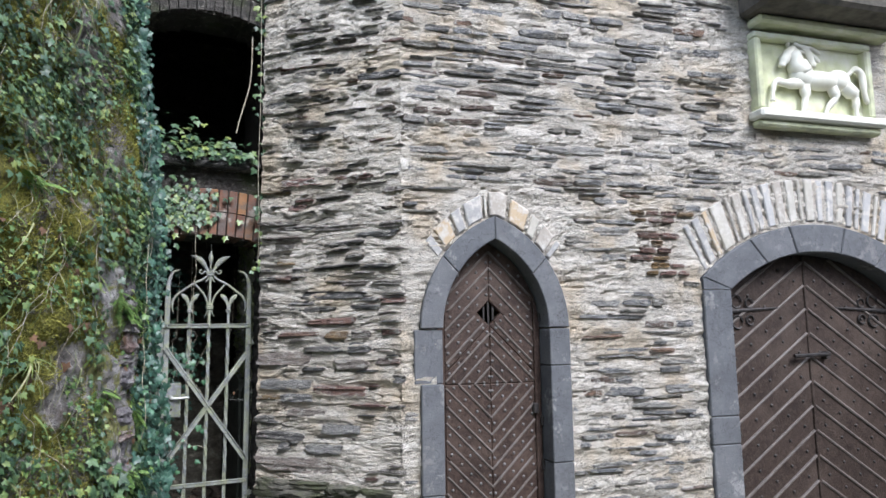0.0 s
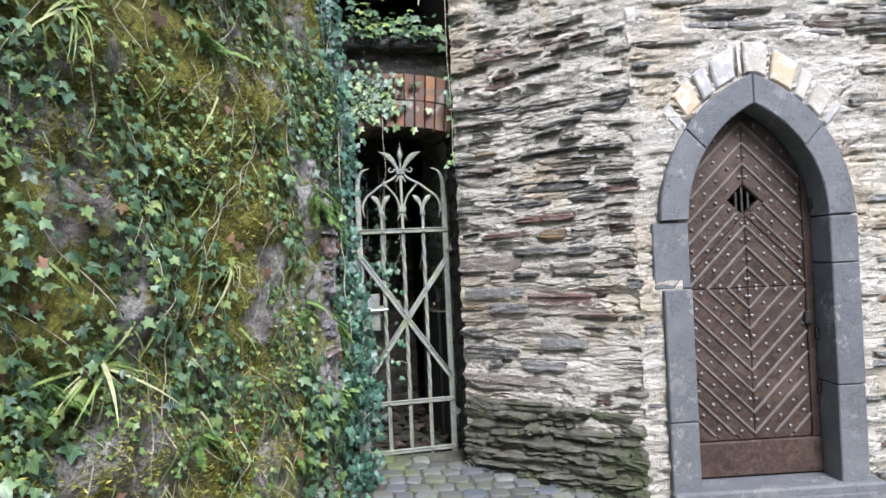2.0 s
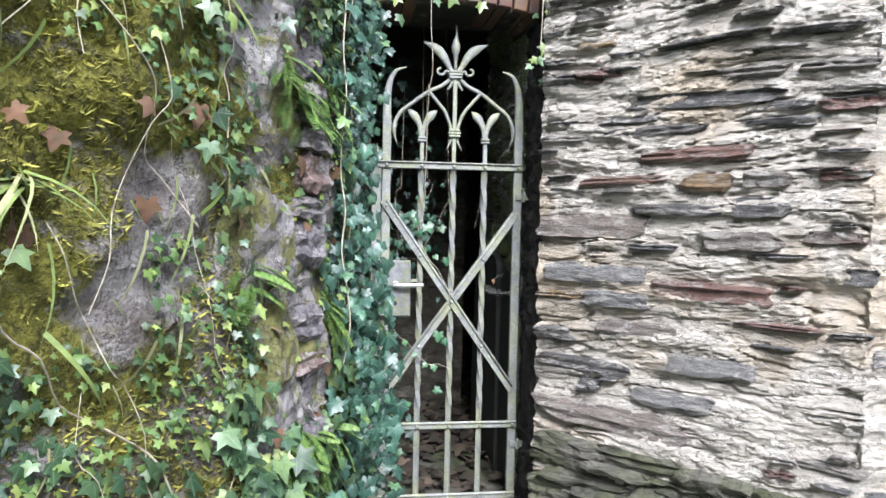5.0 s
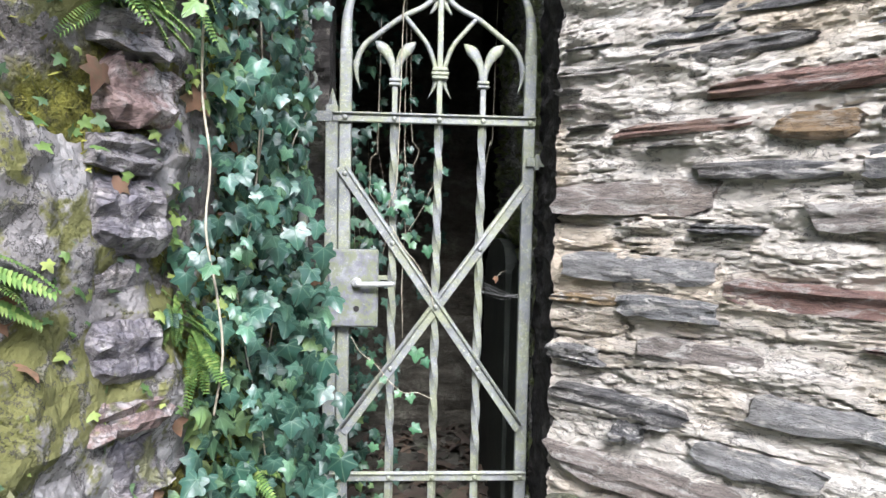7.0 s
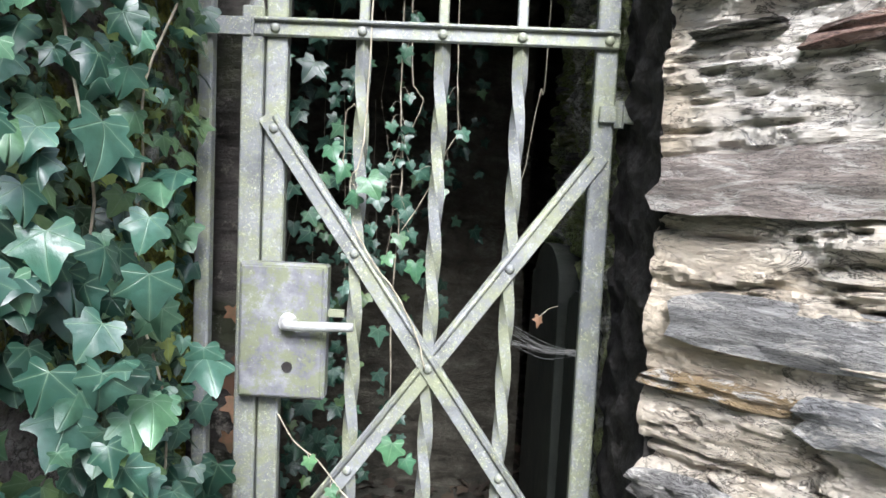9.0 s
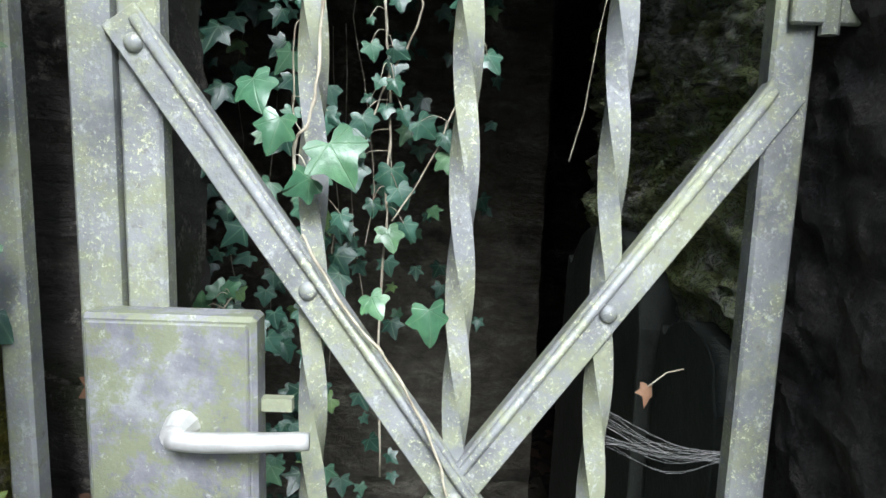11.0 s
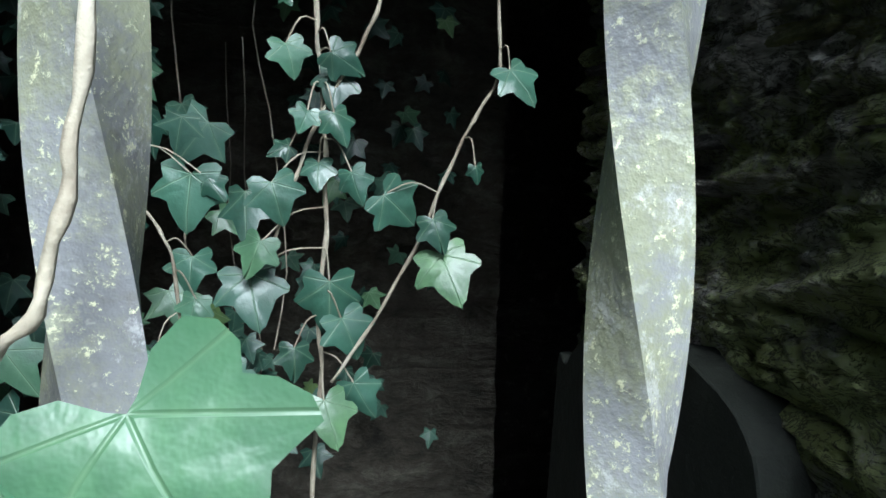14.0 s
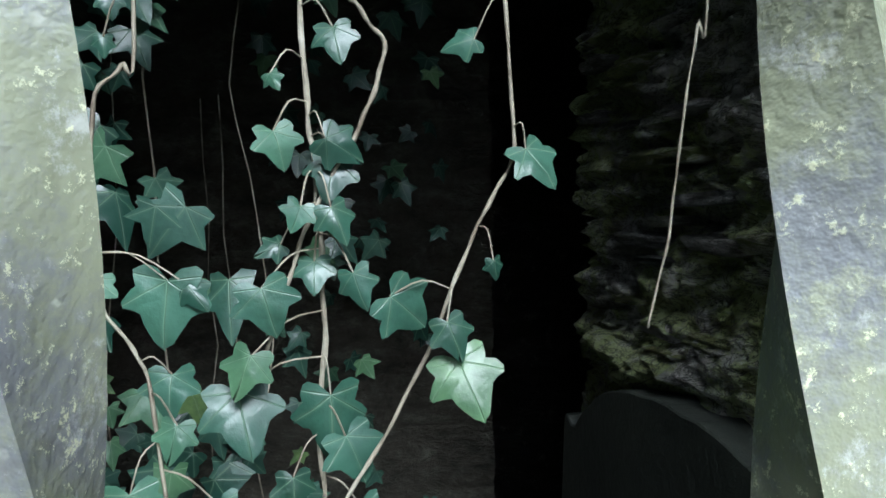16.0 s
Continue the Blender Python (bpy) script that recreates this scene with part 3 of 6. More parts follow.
HOLE_P = [(DC - DA - 0.04, 0.3), (DC + DA + 0.04, 0.3)] + pointed(DA + 0.04, 0.64, DSPRING)
HOLE_B = [(BC - BA - 0.05, 0.2), (BC + BA + 0.05, 0.2)] + segment(BA + 0.05, 0.32, BSPRING + 0.02)
OUT_P = [(DC - DA - 0.155, 0.3), (DC + DA + 0.155, 0.3)] + pointed(DA + 0.155, 0.76, DSPRING)
OUT_B = [(BC - BA - 0.24, 0.2), (BC + BA + 0.24, 0.2)] + segment(BA + 0.24, 0.43, BSPRING + 0.09)
ARCH_P = [(DC - DA - 0.30, DSPRING + 0.33), (DC + DA + 0.30, DSPRING + 0.33)] + pointed(DA + 0.30, 0.95, DSPRING)
ARCH_B = [(BC - BA - 0.42, 2.35), (BC + BA + 0.42, 2.35)] + segment(BA + 0.40, 0.46, 2.58)


def relief(u, z, seed):
    lay = noise.noise(Vector((u * 5, z * 26, seed)))
    crack = abs(noise.noise(Vector((u * 6 + 2 * noise.noise(Vector((u * 4, z * 6, 1))), z * 30, seed + 3))))
    return 0.007 * lay - 0.009 * max(0.0, 0.16 - crack) / 0.16 + 0.010 * noise.noise(Vector((u * 2.2, z * 3.0, seed + 9))) + 0.006 * noise.noise(Vector((u * 24, z * 42, seed))) + 0.003 * noise.noise(Vector((u * 70, z * 90, seed)))


def flaked(u, z, seed):
    """Smeared mortar in torn layers."""
    n = noise.fractal(Vector((u * 3.0, z * 13, seed)), 1.0, 2.1, 5)
    k = n * 4.0
    low = math.floor(k)
    edge = min(1.0, (k - low) * 3.0)
    return 0.0065 * (low + edge) + 0.008 * noise.noise(Vector((u * 2.2, z * 3.0, seed + 9))) + 0.004 * noise.noise(Vector((u * 30, z * 48, seed)))


def eroded(u, z, seed, size=1.0):
    """Old rubble between the larger stones: torn mortar layers with deep, flat crevices."""
    u, z = u / size, z / size
    zz = z + 0.05 * noise.noise(Vector((u * 1.6, z * 1.3, seed + 5)))
    k = noise.fractal(Vector((u * 3.4, zz * 15, seed)), 0.9, 2.1, 5) * 3.6
    low = math.floor(k)
    h = 0.0055 * (low + min(1.0, (k - low) * 3.5))
    line = abs(noise.noise(Vector((u * 4.2 + 0.25 * noise.noise(Vector((u * 5, zz * 6, 2))), zz * 27, seed + 3))))
    open_ = max(0.0, min(1.0, 0.30 + 2.4 * noise.noise(Vector((u * 3.1, zz * 6.5, seed + 8)))))
    h -= 0.020 * open_ * max(0.0, 1.0 - line / 0.10)
    h += 0.007 * noise.noise(Vector((u * 2.2, z * 3.0, seed + 9))) + 0.0045 * noise.noise(Vector((u * 26, zz * 44, seed))) + 0.0025 * noise.noise(Vector((u * 66, zz * 95, seed)))
    return h * size - 0.003


def door_wall():
    nu, nz, cell = 336, 312, 0.015
    def place(i, j):
        u, z = i * cell, 0.2 + j * cell
        return Vector((u, -eroded(u, z, 1.0, 1.25), z)), Vector((0, 1, 0))
    def keep(i, j):
        u, z = (i + 0.5) * cell, 0.2 + (j + 0.5) * cell
        return not within(HOLE_P, u, z) and not within(HOLE_B, u, z)
    wall = slab("wall_doors", place, nu, nz, keep, M_MORTAR, 0.4)
    wall.matrix_world = DOOR
    tagged(wall, "pale lime-mortared slate rubble wall with two doors", "wall", kind="structure")
    def blocked(u, z, length, height):
        for dx in (-length / 2, 0, length / 2):
            for dz in (-height / 2, height / 2):
                if within(OUT_P, u + dx, z + dz) or within(OUT_B, u + dx, z + dz) or within(ARCH_P, u + dx, z + dz) or within(ARCH_B, u + dx, z + dz):
                    return True
                if 2.72 < u + dx < 4.3 and 3.36 < z + dz:
                    return True
        return False
    reds = []
    for row in range(9):
        z = 2.26 + 0.055 * row
        u = 1.62 + rng.uniform(0.0, 0.25)
        while u < 2.2:
            ll = rng.uniform(0.08, 0.19)
            if rng.random() < 0.6 and not blocked(u + ll / 2, z, ll, 0.04):
                reds.append((u + ll / 2, z, ll, rng.uniform(0.026, 0.044), 0.016, rng.uniform(-0.03, 0.03)))
            u += ll + 0.02
    for k, (u, z, ll, hh, proud, lean) in enumerate(reds):
        ob = new("stone", stone_mesh(k % len(STONES), M_RED if k % 3 else M_OCHRE))
        ob.parent = wall
        ob.matrix_local = Matrix.Translation((u, 0, z)) @ Matrix.Rotation(lean, 4, "Y") @ Matrix.Diagonal((ll, proud, hh, 1))
    free = lambda u, z, ll, hh: blocked(u, z, ll, hh) or any(abs(u - k[0]) < (ll + k[2]) / 2 and abs(z - k[1]) < (hh + k[3]) / 2 for k in reds)
    stones = rows_of_stones(0.02, 5.0, 0.3, 4.85, free, (0.016, 0.058), (0.06, 0.32), 0.018, 0.62)
    lay_stones(wall, stones, M_PALE, M_PALE_FAR, lambda u, z: u < 2.35 and 0.3 < z < 3.3, 260)
    return wall


WALL_D = door_wall()


def tower_flank():
    along = (P1 - P0).normalized()
    length = (P1 - P0).length
    turn = math.atan2(along.y, along.x)
    cell, fine = 0.006, 400
    nu, nz = int(length / cell), fine + 180
    def place(i, j):
        u, z = length * i / nu, 0.25 + min(j, fine) * cell + max(0, j - fine) * 2 * cell
        curve = 0.05 * math.sin(math.pi * u / length) * 0.4
        return Vector((u, -curve - eroded(u, z, 4.0), z)), Vector((0, 1, 0))
    wall = slab("wall_flank", place, nu, nz, lambda i, j: True, M_MORTAR, 0.22)
    wall.matrix_world = Matrix.Translation(P0) @ Matrix.Rotation(turn, 4, "Z")
    tagged(wall, "slate rubble tower flank with thick cream mortar", "wall", kind="structure")
    base = rows_of_stones(0.0, length, 0.40, 0.86, lambda *a: False, (0.03, 0.085), (0.10, 0.42), 0.006, 0.95)
    keys = [(0.583, 1.932, 0.35, 0.05, "r"), (0.346, 1.852, 0.347, 0.034, "r"), (0.627, 1.839, 0.162, 0.062, "o"), (0.81, 1.847, 0.14, 0.054, "b"), (0.533, 1.75, 0.288, 0.043, "d"), (0.80, 1.76, 0.17, 0.073, "d"),
            (0.218, 1.689, 0.43, 0.093, "b"), (0.742, 1.653, 0.242, 0.068, "b"), (0.456, 1.62, 0.159, 0.025, "d"), (0.647, 1.481, 0.387, 0.067, "r"), (0.326, 1.428, 0.243, 0.059, "s"), (0.402, 1.33, 0.29, 0.06, "b"),
            (0.20, 1.174, 0.37, 0.065, "d"), (0.661, 1.233, 0.274, 0.072, "s"), (0.542, 1.102, 0.276, 0.069, "s"), (0.31, 0.994, 0.56, 0.099, "b"), (0.441, 2.016, 0.356, 0.039, "d"), (0.60, 2.11, 0.47, 0.051, "d"), (0.23, 1.518, 0.40, 0.076, "s")]
    shades = {"r": M_RED, "o": M_OCHRE, "b": M_BROWN, "d": M_DARK, "s": M_BLUE}
    for n, (u, z, ll, hh, shade) in enumerate(keys):
        ob = new("stone", stone_mesh(n % len(STONES), shades[shade]))
        ob.parent = wall
        ob.matrix_local = Matrix.Translation((u, -0.02 * math.sin(math.pi * u / length), z)) @ Matrix.Rotation(rng.uniform(-0.03, 0.03), 4, "Y") @ Matrix.Diagonal((ll * 0.98, 0.013, hh * 0.95, 1))
    def taken(u, z, ll, hh):
        return any(abs(u - k[0]) < (ll + k[2]) / 2 - 0.01 and abs(z - k[1]) < (hh + k[3]) / 2 + 0.004 for k in keys)
    main = rows_of_stones(0.0, length + 0.02, 0.90, 2.2, taken, (0.014, 0.055), (0.06, 0.32), 0.022, 0.36)
    main += rows_of_stones(0.0, length + 0.02, 2.2, 4.8, lambda *a: False, (0.016, 0.060), (0.08, 0.40), 0.022, 0.44)
    main += [(u, z + 0.02, ll * 0.8, hh * 0.4, 0.008 + proud * 0.5, lean) for u, z, ll, hh, proud, lean in rows_of_stones(0.0, length, 0.90, 4.8, taken, (0.025, 0.05), (0.06, 0.20), 0.02, 0.28)]
    arch = lambda s: (s[0], s[1], s[2], s[3], s[4] + 0.02 * math.sin(math.pi * s[0] / length), s[5])
    base = [(u, z, ll * 1.08, hh * 1.3, proud * 2.2 + 0.006, lean * 1.5) for u, z, ll, hh, proud, lean in base]
    lay_stones(wall, [arch(s) for s in base], M_BASE, M_BASE, lambda u, z: True, name="base_stone")
    lay_stones(wall, [arch(s) for s in main], M_STONE, M_STONE_FAR, lambda u, z: z < 3.2, 280)
    return wall


WALL_F = tower_flank()


def closing_rooms():
    """Unseen plain box added behind the doors, so that no light comes from behind."""
    room = part("wall_inner", box(0.02, 5.0, 0.40, 2.2, 0.1, 5.0), M_CANOPY, None)
    room.matrix_world = DOOR
    tagged(room, "plain dark box added behind the doors to keep light out", "wall", kind="structure")


closing_rooms()


def sky_block_walls():
    """Unseen plain walls added behind and beside the walk to block low sky light."""
    for name, x0, x1, y0, y1, label in (("wall_yard", -7.0, 9.0, -5.1, -4.7, "unseen plain stone wall added to block low sky light"), ("wall_yard_side", 8.6, 9.0, -4.7, 3.0, "unseen plain side wall added to block low sky light")):
        def place(i, j, x0=x0, x1=x1, y0=y0, y1=y1):
            if x1 - x0 > y1 - y0:
                x, z = x0 + (x1 - x0) * i / 80, -0.6 + 5.6 * j / 40
                return Vector((x, y1 + 0.03 * rough(x * 3, z * 7, 2.0), z)), Vector((0, -1, 0))
            y, z = y0 + (y1 - y0) * i / 80, -0.6 + 5.6 * j / 40
            return Vector((x0 - 0.03 * rough(y * 3, z * 7, 2.0), y, z)), Vector((1, 0, 0))
        tagged(slab(name, place, 80, 40, lambda i, j: True, M_BROWN, 0.35), label, "wall", kind="structure")


sky_block_walls()


def ring_blocks(wall, inner, outer, y0, y1, cuts, material, name, gap=0.004, bevel=0.006):
    """Blocks between two outlines with the same number of points, split at the given places (0 to 1)."""
    def at(path, s):
        total = [0.0]
        for p, q in zip(path, path[1:]):
            total.append(total[-1] + math.dist(p, q))
        s *= total[-1]
        for k in range(len(path) - 1):
            if s <= total[k + 1] + 1e-9:
                f = (s - total[k]) / max(1e-9, total[k + 1] - total[k])
                return (path[k][0] + f * (path[k + 1][0] - path[k][0]), path[k][1] + f * (path[k + 1][1] - path[k][1]))
        return path[-1]
    for a, b in zip(cuts, cuts[1:]):
        e = gap / 4
        steps = max(2, int((b - a) * 26))
        ss = [a + e + (b - a - 2 * e) * k / steps for k in range(steps + 1)]
        outline = [at(outer, s) for s in ss] + [at(inner, s) for s in reversed(ss)]
        ob = part(name, prism(outline, y0 - rng.uniform(0, 0.004), y1, bevel), material, wall)


def even(n, jitter=0.0):
    return [min(1, max(0, k / n + (rng.uniform(-jitter, jitter) / n if 0 < k < n else 0))) for k in range(n + 1)]


def pointed_surround():
    # arch ring and jambs, each of its own blocks
    n = 12
    inner = pointed(DA, 0.60, DSPRING, n)
    outer = pointed(DA + 0.15, 0.755, DSPRING, n)
    ring_blocks(WALL_D, inner, outer, -0.035, 0.17, [0, 0.26, 0.5, 0.74, 1], M_BASALT, "arch_block")
    for side in (-1, 1):
        z = 0.40
        for top in ((0.83, 1.52, 1.87) if side < 0 else (0.98, 1.62, 1.87)):
            wide = 0.15 if not (side < 0 and top == 1.87) else 0.19
            a, b = DC + side * DA, DC + side * (DA + wide)
            ob = part("jamb_block", box(min(a, b), max(a, b), (-0.035 if wide < 0.18 else -0.016) - rng.uniform(0, 0.004), 0.17, z + 0.002, top - 0.002, 0.006), M_BASALT, WALL_D)
            z = top
    # relieving arch of thin voussoirs
    inner = pointed(DA + 0.17, 0.775, DSPRING, n)
    outer = pointed(DA + 0.29, 0.94, DSPRING, n)
    cuts = [0.24 + 0.52 * c for c in even(10, 0.45)]
    ring_blocks(WALL_D, inner, outer, -0.014, 0.05, cuts, M_VOUSSOIR, "voussoir", 0.028, 0.008)
    # door sill
    step = part("door_step", box(DC - 0.53, DC + 0.60, -0.07, 0.30, 0.34, 0.475, 0.012), M_BASALT, None)
    bev = part("step_riser", box(DC - 0.40, DC + 0.52, -0.085, -0.068, 0.36, 0.43, 0.005), M_BASALT, step)
    step.matrix_world = DOOR
    tagged(step, "worn grey basalt step under the pointed door", "step", kind="structure")


pointed_surround()


def stud_mesh(radius, material):
    bm = bmesh.new()
    bmesh.ops.create_uvsphere(bm, u_segments=8, v_segments=5, radius=radius)
    for v in bm.verts:
        v.co.y *= 0.7
    me = bpy.data.meshes.new("stud")
    bm.to_mesh(me)
    bm.free()
    me.materials.append(material)
    return me


def pointed_door():
    door = new("door_1")
    door.matrix_world = DOOR
    tagged(door, "closed pointed oak door with studded chevron planks", "door", kind="structure")
    zb = 0.485
    outline = [(DC - DA + 0.004, zb), (DC + DA - 0.004, zb)] + pointed(DA - 0.004, 0.592, DSPRING, 10)
    y = 0.13
    z0, w = 1.50, 0.113
    part("bottom_board", prism(clip_convex([(0, zb), (2, zb), (2, 0.672), (0, 0.672)], outline), y - 0.012, y + 0.05, 0.006), M_OAK, door)
    # stile boards at both sides
    inset = 0.05
    for side in (-1, 1):
        a, b = sorted((DC + side * DA, DC + side * (DA - inset)))
        p = clip_convex([(a, 0.675), (b, 0.675), (b, 2.4), (a, 2.4)], outline)
        part("edge_board", prism(p, y - 0.004, y + 0.05, 0.004), M_OAK, door)
    zd = z0 + 0.48
    marks = [0, 0.113, 0.226, 0.339, 0.395, 0.452, 0.565, 0.678, 0.791, 0.904, 1.017, 1.13, 1.243]
    stud = stud_mesh(0.0105, M_STUD)
    for sx in (-1, 1):
        for sz in (-1, 1):
            for a, b in zip(marks, marks[1:]):
                if sz < 0 and a == 0.339:
                    b = 0.452
                if sz < 0 and a == 0.395:
                    continue
                band = [(a, 0), (b, 0), (0, b), (0, a)] if a > 0 else [(0, 0), (b, 0), (0, b)]
                if sz > 0 and 0.39 < a < 0.56:
                    band = clip(band, 1, -1, 0.085 - 0.48)
                if len(band) < 3:
                    continue
                poly = [(DC + sx * x, z0 + sz * z) for x, z in band]
                if sx * sz < 0:
                    poly.reverse()
                poly = clip(clip(clip(poly, 0, 1, 0.675), 1, 0, DC - DA + inset + 0.002), -1, 0, -(DC + DA - inset - 0.002))
                poly = clip_convex(poly, outline)
                if len(poly) < 3:
                    continue
                area = abs(sum(p[0] * q[1] - q[0] * p[1] for p, q in zip(poly, poly[1:] + poly[:1]))) / 2
                if area < 4e-4:
                    continue
                part("plank", prism(poly, y + rng.uniform(-0.002, 0.002), y + 0.045, 0.007), M_OAK, door)
                # moulding along the upper joint, and studs along the middle
                for edge, offset in ((b, 0), ((a + b) / 2, 1)):
                    k0, k1 = 0.0, edge
                    pts = []
                    for s in range(33):
                        x = edge * s / 32
                        z = edge - x
                        px, pz = DC + sx * x, z0 + sz * z
                        inside = abs(px - DC) < DA - inset - 0.006 and pz > 0.70 and within([(DC - DA + 0.02, zb), (DC + DA - 0.02, zb)] + pointed(DA - 0.02, 0.56, DSPRING, 8), px, pz)
                        if abs(px - DC) + abs(pz - zd) < 0.095:
                            inside = False
                        if inside:
                            pts.append((px, pz))
                    if len(pts) < 2:
                        continue
                    if offset == 0 and edge != 0.395:
                        d = Vector((pts[-1][0] - pts[0][0], 0, pts[-1][1] - pts[0][1]))
                        if d.length > 0.03:
                            part("moulding", sweep([(pts[0][0], y - 0.002, pts[0][1]), (pts[-1][0], y - 0.002, pts[-1][1])], 0.0085, 6), M_BEAD, door)
                    if offset:
                        d = math.dist(pts[0], pts[-1])
                        m = max(1, round(d / 0.12))
                        for k in range(m + 1):
                            f = (k + 0.25) / (m + 0.5)
                            ob = new("stud", stud)
                            ob.parent = door
                            ob.location = (pts[0][0] + f * (pts[-1][0] - pts[0][0]), y - 0.003, pts[0][1] + f * (pts[-1][1] - pts[0][1]))
    for k in (-0.034, 0, 0.034):
        h = 0.08 - abs(k)
        part("vent_bar", box(DC + k - 0.006, DC + k + 0.006, y + 0.015, y + 0.027, zd - h, zd + h), M_IRON, door)
    lock = part("latch", box(DC + DA - 0.075, DC + DA - 0.035, y - 0.03, y, 1.29, 1.36, 0.006), M_IRON, door)
    for z in (0.95, 1.24, 1.95):
        part("hinge_pin", sweep([(DC + DA - 0.01, y - 0.02, z - 0.03), (DC + DA - 0.01, y - 0.02, z + 0.03)], 0.011, 8), M_IRON, door)


pointed_door()


def wide_door():
    inner = segment(BA, 0.30, BSPRING, 16)
    outer = segment(BA + 0.24, 0.43, BSPRING + 0.09, 16)
    ring_blocks(WALL_D, inner, outer, -0.03, 0.2, even(5, 0.1), M_BASALT, "arch_block", 0.006, 0.008)
    for side in (-1, 1):
        z = 0.25
        for top in (1.02, 1.22, 2.14):
            a, b = sorted((BC + side * BA, BC + side * (BA + 0.24)))
            part("jamb_block", box(a, b, -0.03 - rng.uniform(0, 0.004), 0.2, z + 0.002, top - 0.002, 0.007), M_BASALT, WALL_D)
            z = top
    for side in (-1, 1):
        a, b = BC + side * BA, BC + side * (BA + 0.24)
        part("springer", prism([(a, 2.142), (b, 2.142), (b, 2.228)], -0.031, 0.2), M_BASALT, WALL_D)
    inner = segment(BA + 0.22, 0.42, 2.27, 18)
    outer = segment(BA + 0.38, 0.44, 2.585, 18)
    ring_blocks(WALL_D, inner, outer, -0.012, 0.05, even(26, 0.3), M_VOUSSOIR, "voussoir", 0.03, 0.008)
    door = new("door_2")
    door.matrix_world = DOOR
    tagged(door, "closed wide arched oak gate with chevron boards", "door", kind="structure")
    zb, y = 0.30, 0.16
    outline = [(BC - BA + 0.004, zb), (BC + BA - 0.004, zb)] + segment(BA - 0.004, 0.294, BSPRING, 14)
    stud = stud_mesh(0.013, M_IRON)
    w = 0.19
    for sx in (-1, 1):
        for k in range(-4, 16):
            a, b = zb + k * w, zb + (k + 1) * w - 0.004
            poly = [(BC, a), (BC + sx * 0.9, a - 0.62), (BC + sx * 0.9, b - 0.62), (BC, b)]
            if sx < 0:
                poly.reverse()
            poly = clip_convex(poly, outline)
            if len(poly) < 3:
                continue
            part("board", prism(poly, y + rng.uniform(-0.003, 0.003), y + 0.05, 0.006), M_OAK_BIG, door)
            pts = [(BC + sx * x, b - 0.689 * x) for x in [0.012 + 0.82 * s / 24 for s in range(25)]]
            pts = [p for p in pts if within(outline, *p)]
            if len(pts) > 1 and math.dist(pts[0], pts[-1]) > 0.05:
                part("moulding", sweep([(pts[0][0], y - 0.003, pts[0][1]), (pts[-1][0], y - 0.003, pts[-1][1])], 0.012, 6), M_BEAD, door)
            for x in (0.1, 0.25, 0.4, 0.55, 0.7):
                p = (BC + sx * x, (a + b) / 2 - 0.689 * x)
                if within(outline, *p):
                    ob = new("stud", stud)
                    ob.parent = door
                    ob.location = (p[0], y - 0.003, p[1])
    part("centre_strip", box(BC - 0.012, BC + 0.012, y - 0.012, y + 0.02, zb, BSPRING + 0.28, 0.004), M_OAK_BIG, door)
    bar = part("pull_bar", sweep([(BC - 0.19, y - 0.05, 1.63), (BC + 0.15, y - 0.05, 1.64)], 0.016, 8), M_IRON, door)
    part("bar_bracket", box(BC + 0.11, BC + 0.15, y - 0.06, y + 0.01, 1.60, 1.66, 0.004), M_IRON, bar)
    # strap hinges with scrolls
    for sx in (-1, 1):
        x0 = BC + sx * (BA - 0.02)
        z = 1.98
        hinge = part("strap_hinge", sweep([(x0, y - 0.012, z), (x0 - sx * 0.55, y - 0.012, z + 0.03)], [0.02, 0.008], 6, 0.5), M_IRON, door)
        for up in (-1, 1):
            for c, r in ((0.16, 0.05), (0.28, 0.036)):
                pts = [(x0 - sx * c + r * math.cos(a), y - 0.012, z + up * (0.03 + r) + r * math.sin(a)) for a in [k * 0.55 for k in range(11)]]
                part("scroll", sweep(pts, 0.008, 5), M_IRON, hinge)


wide_door()


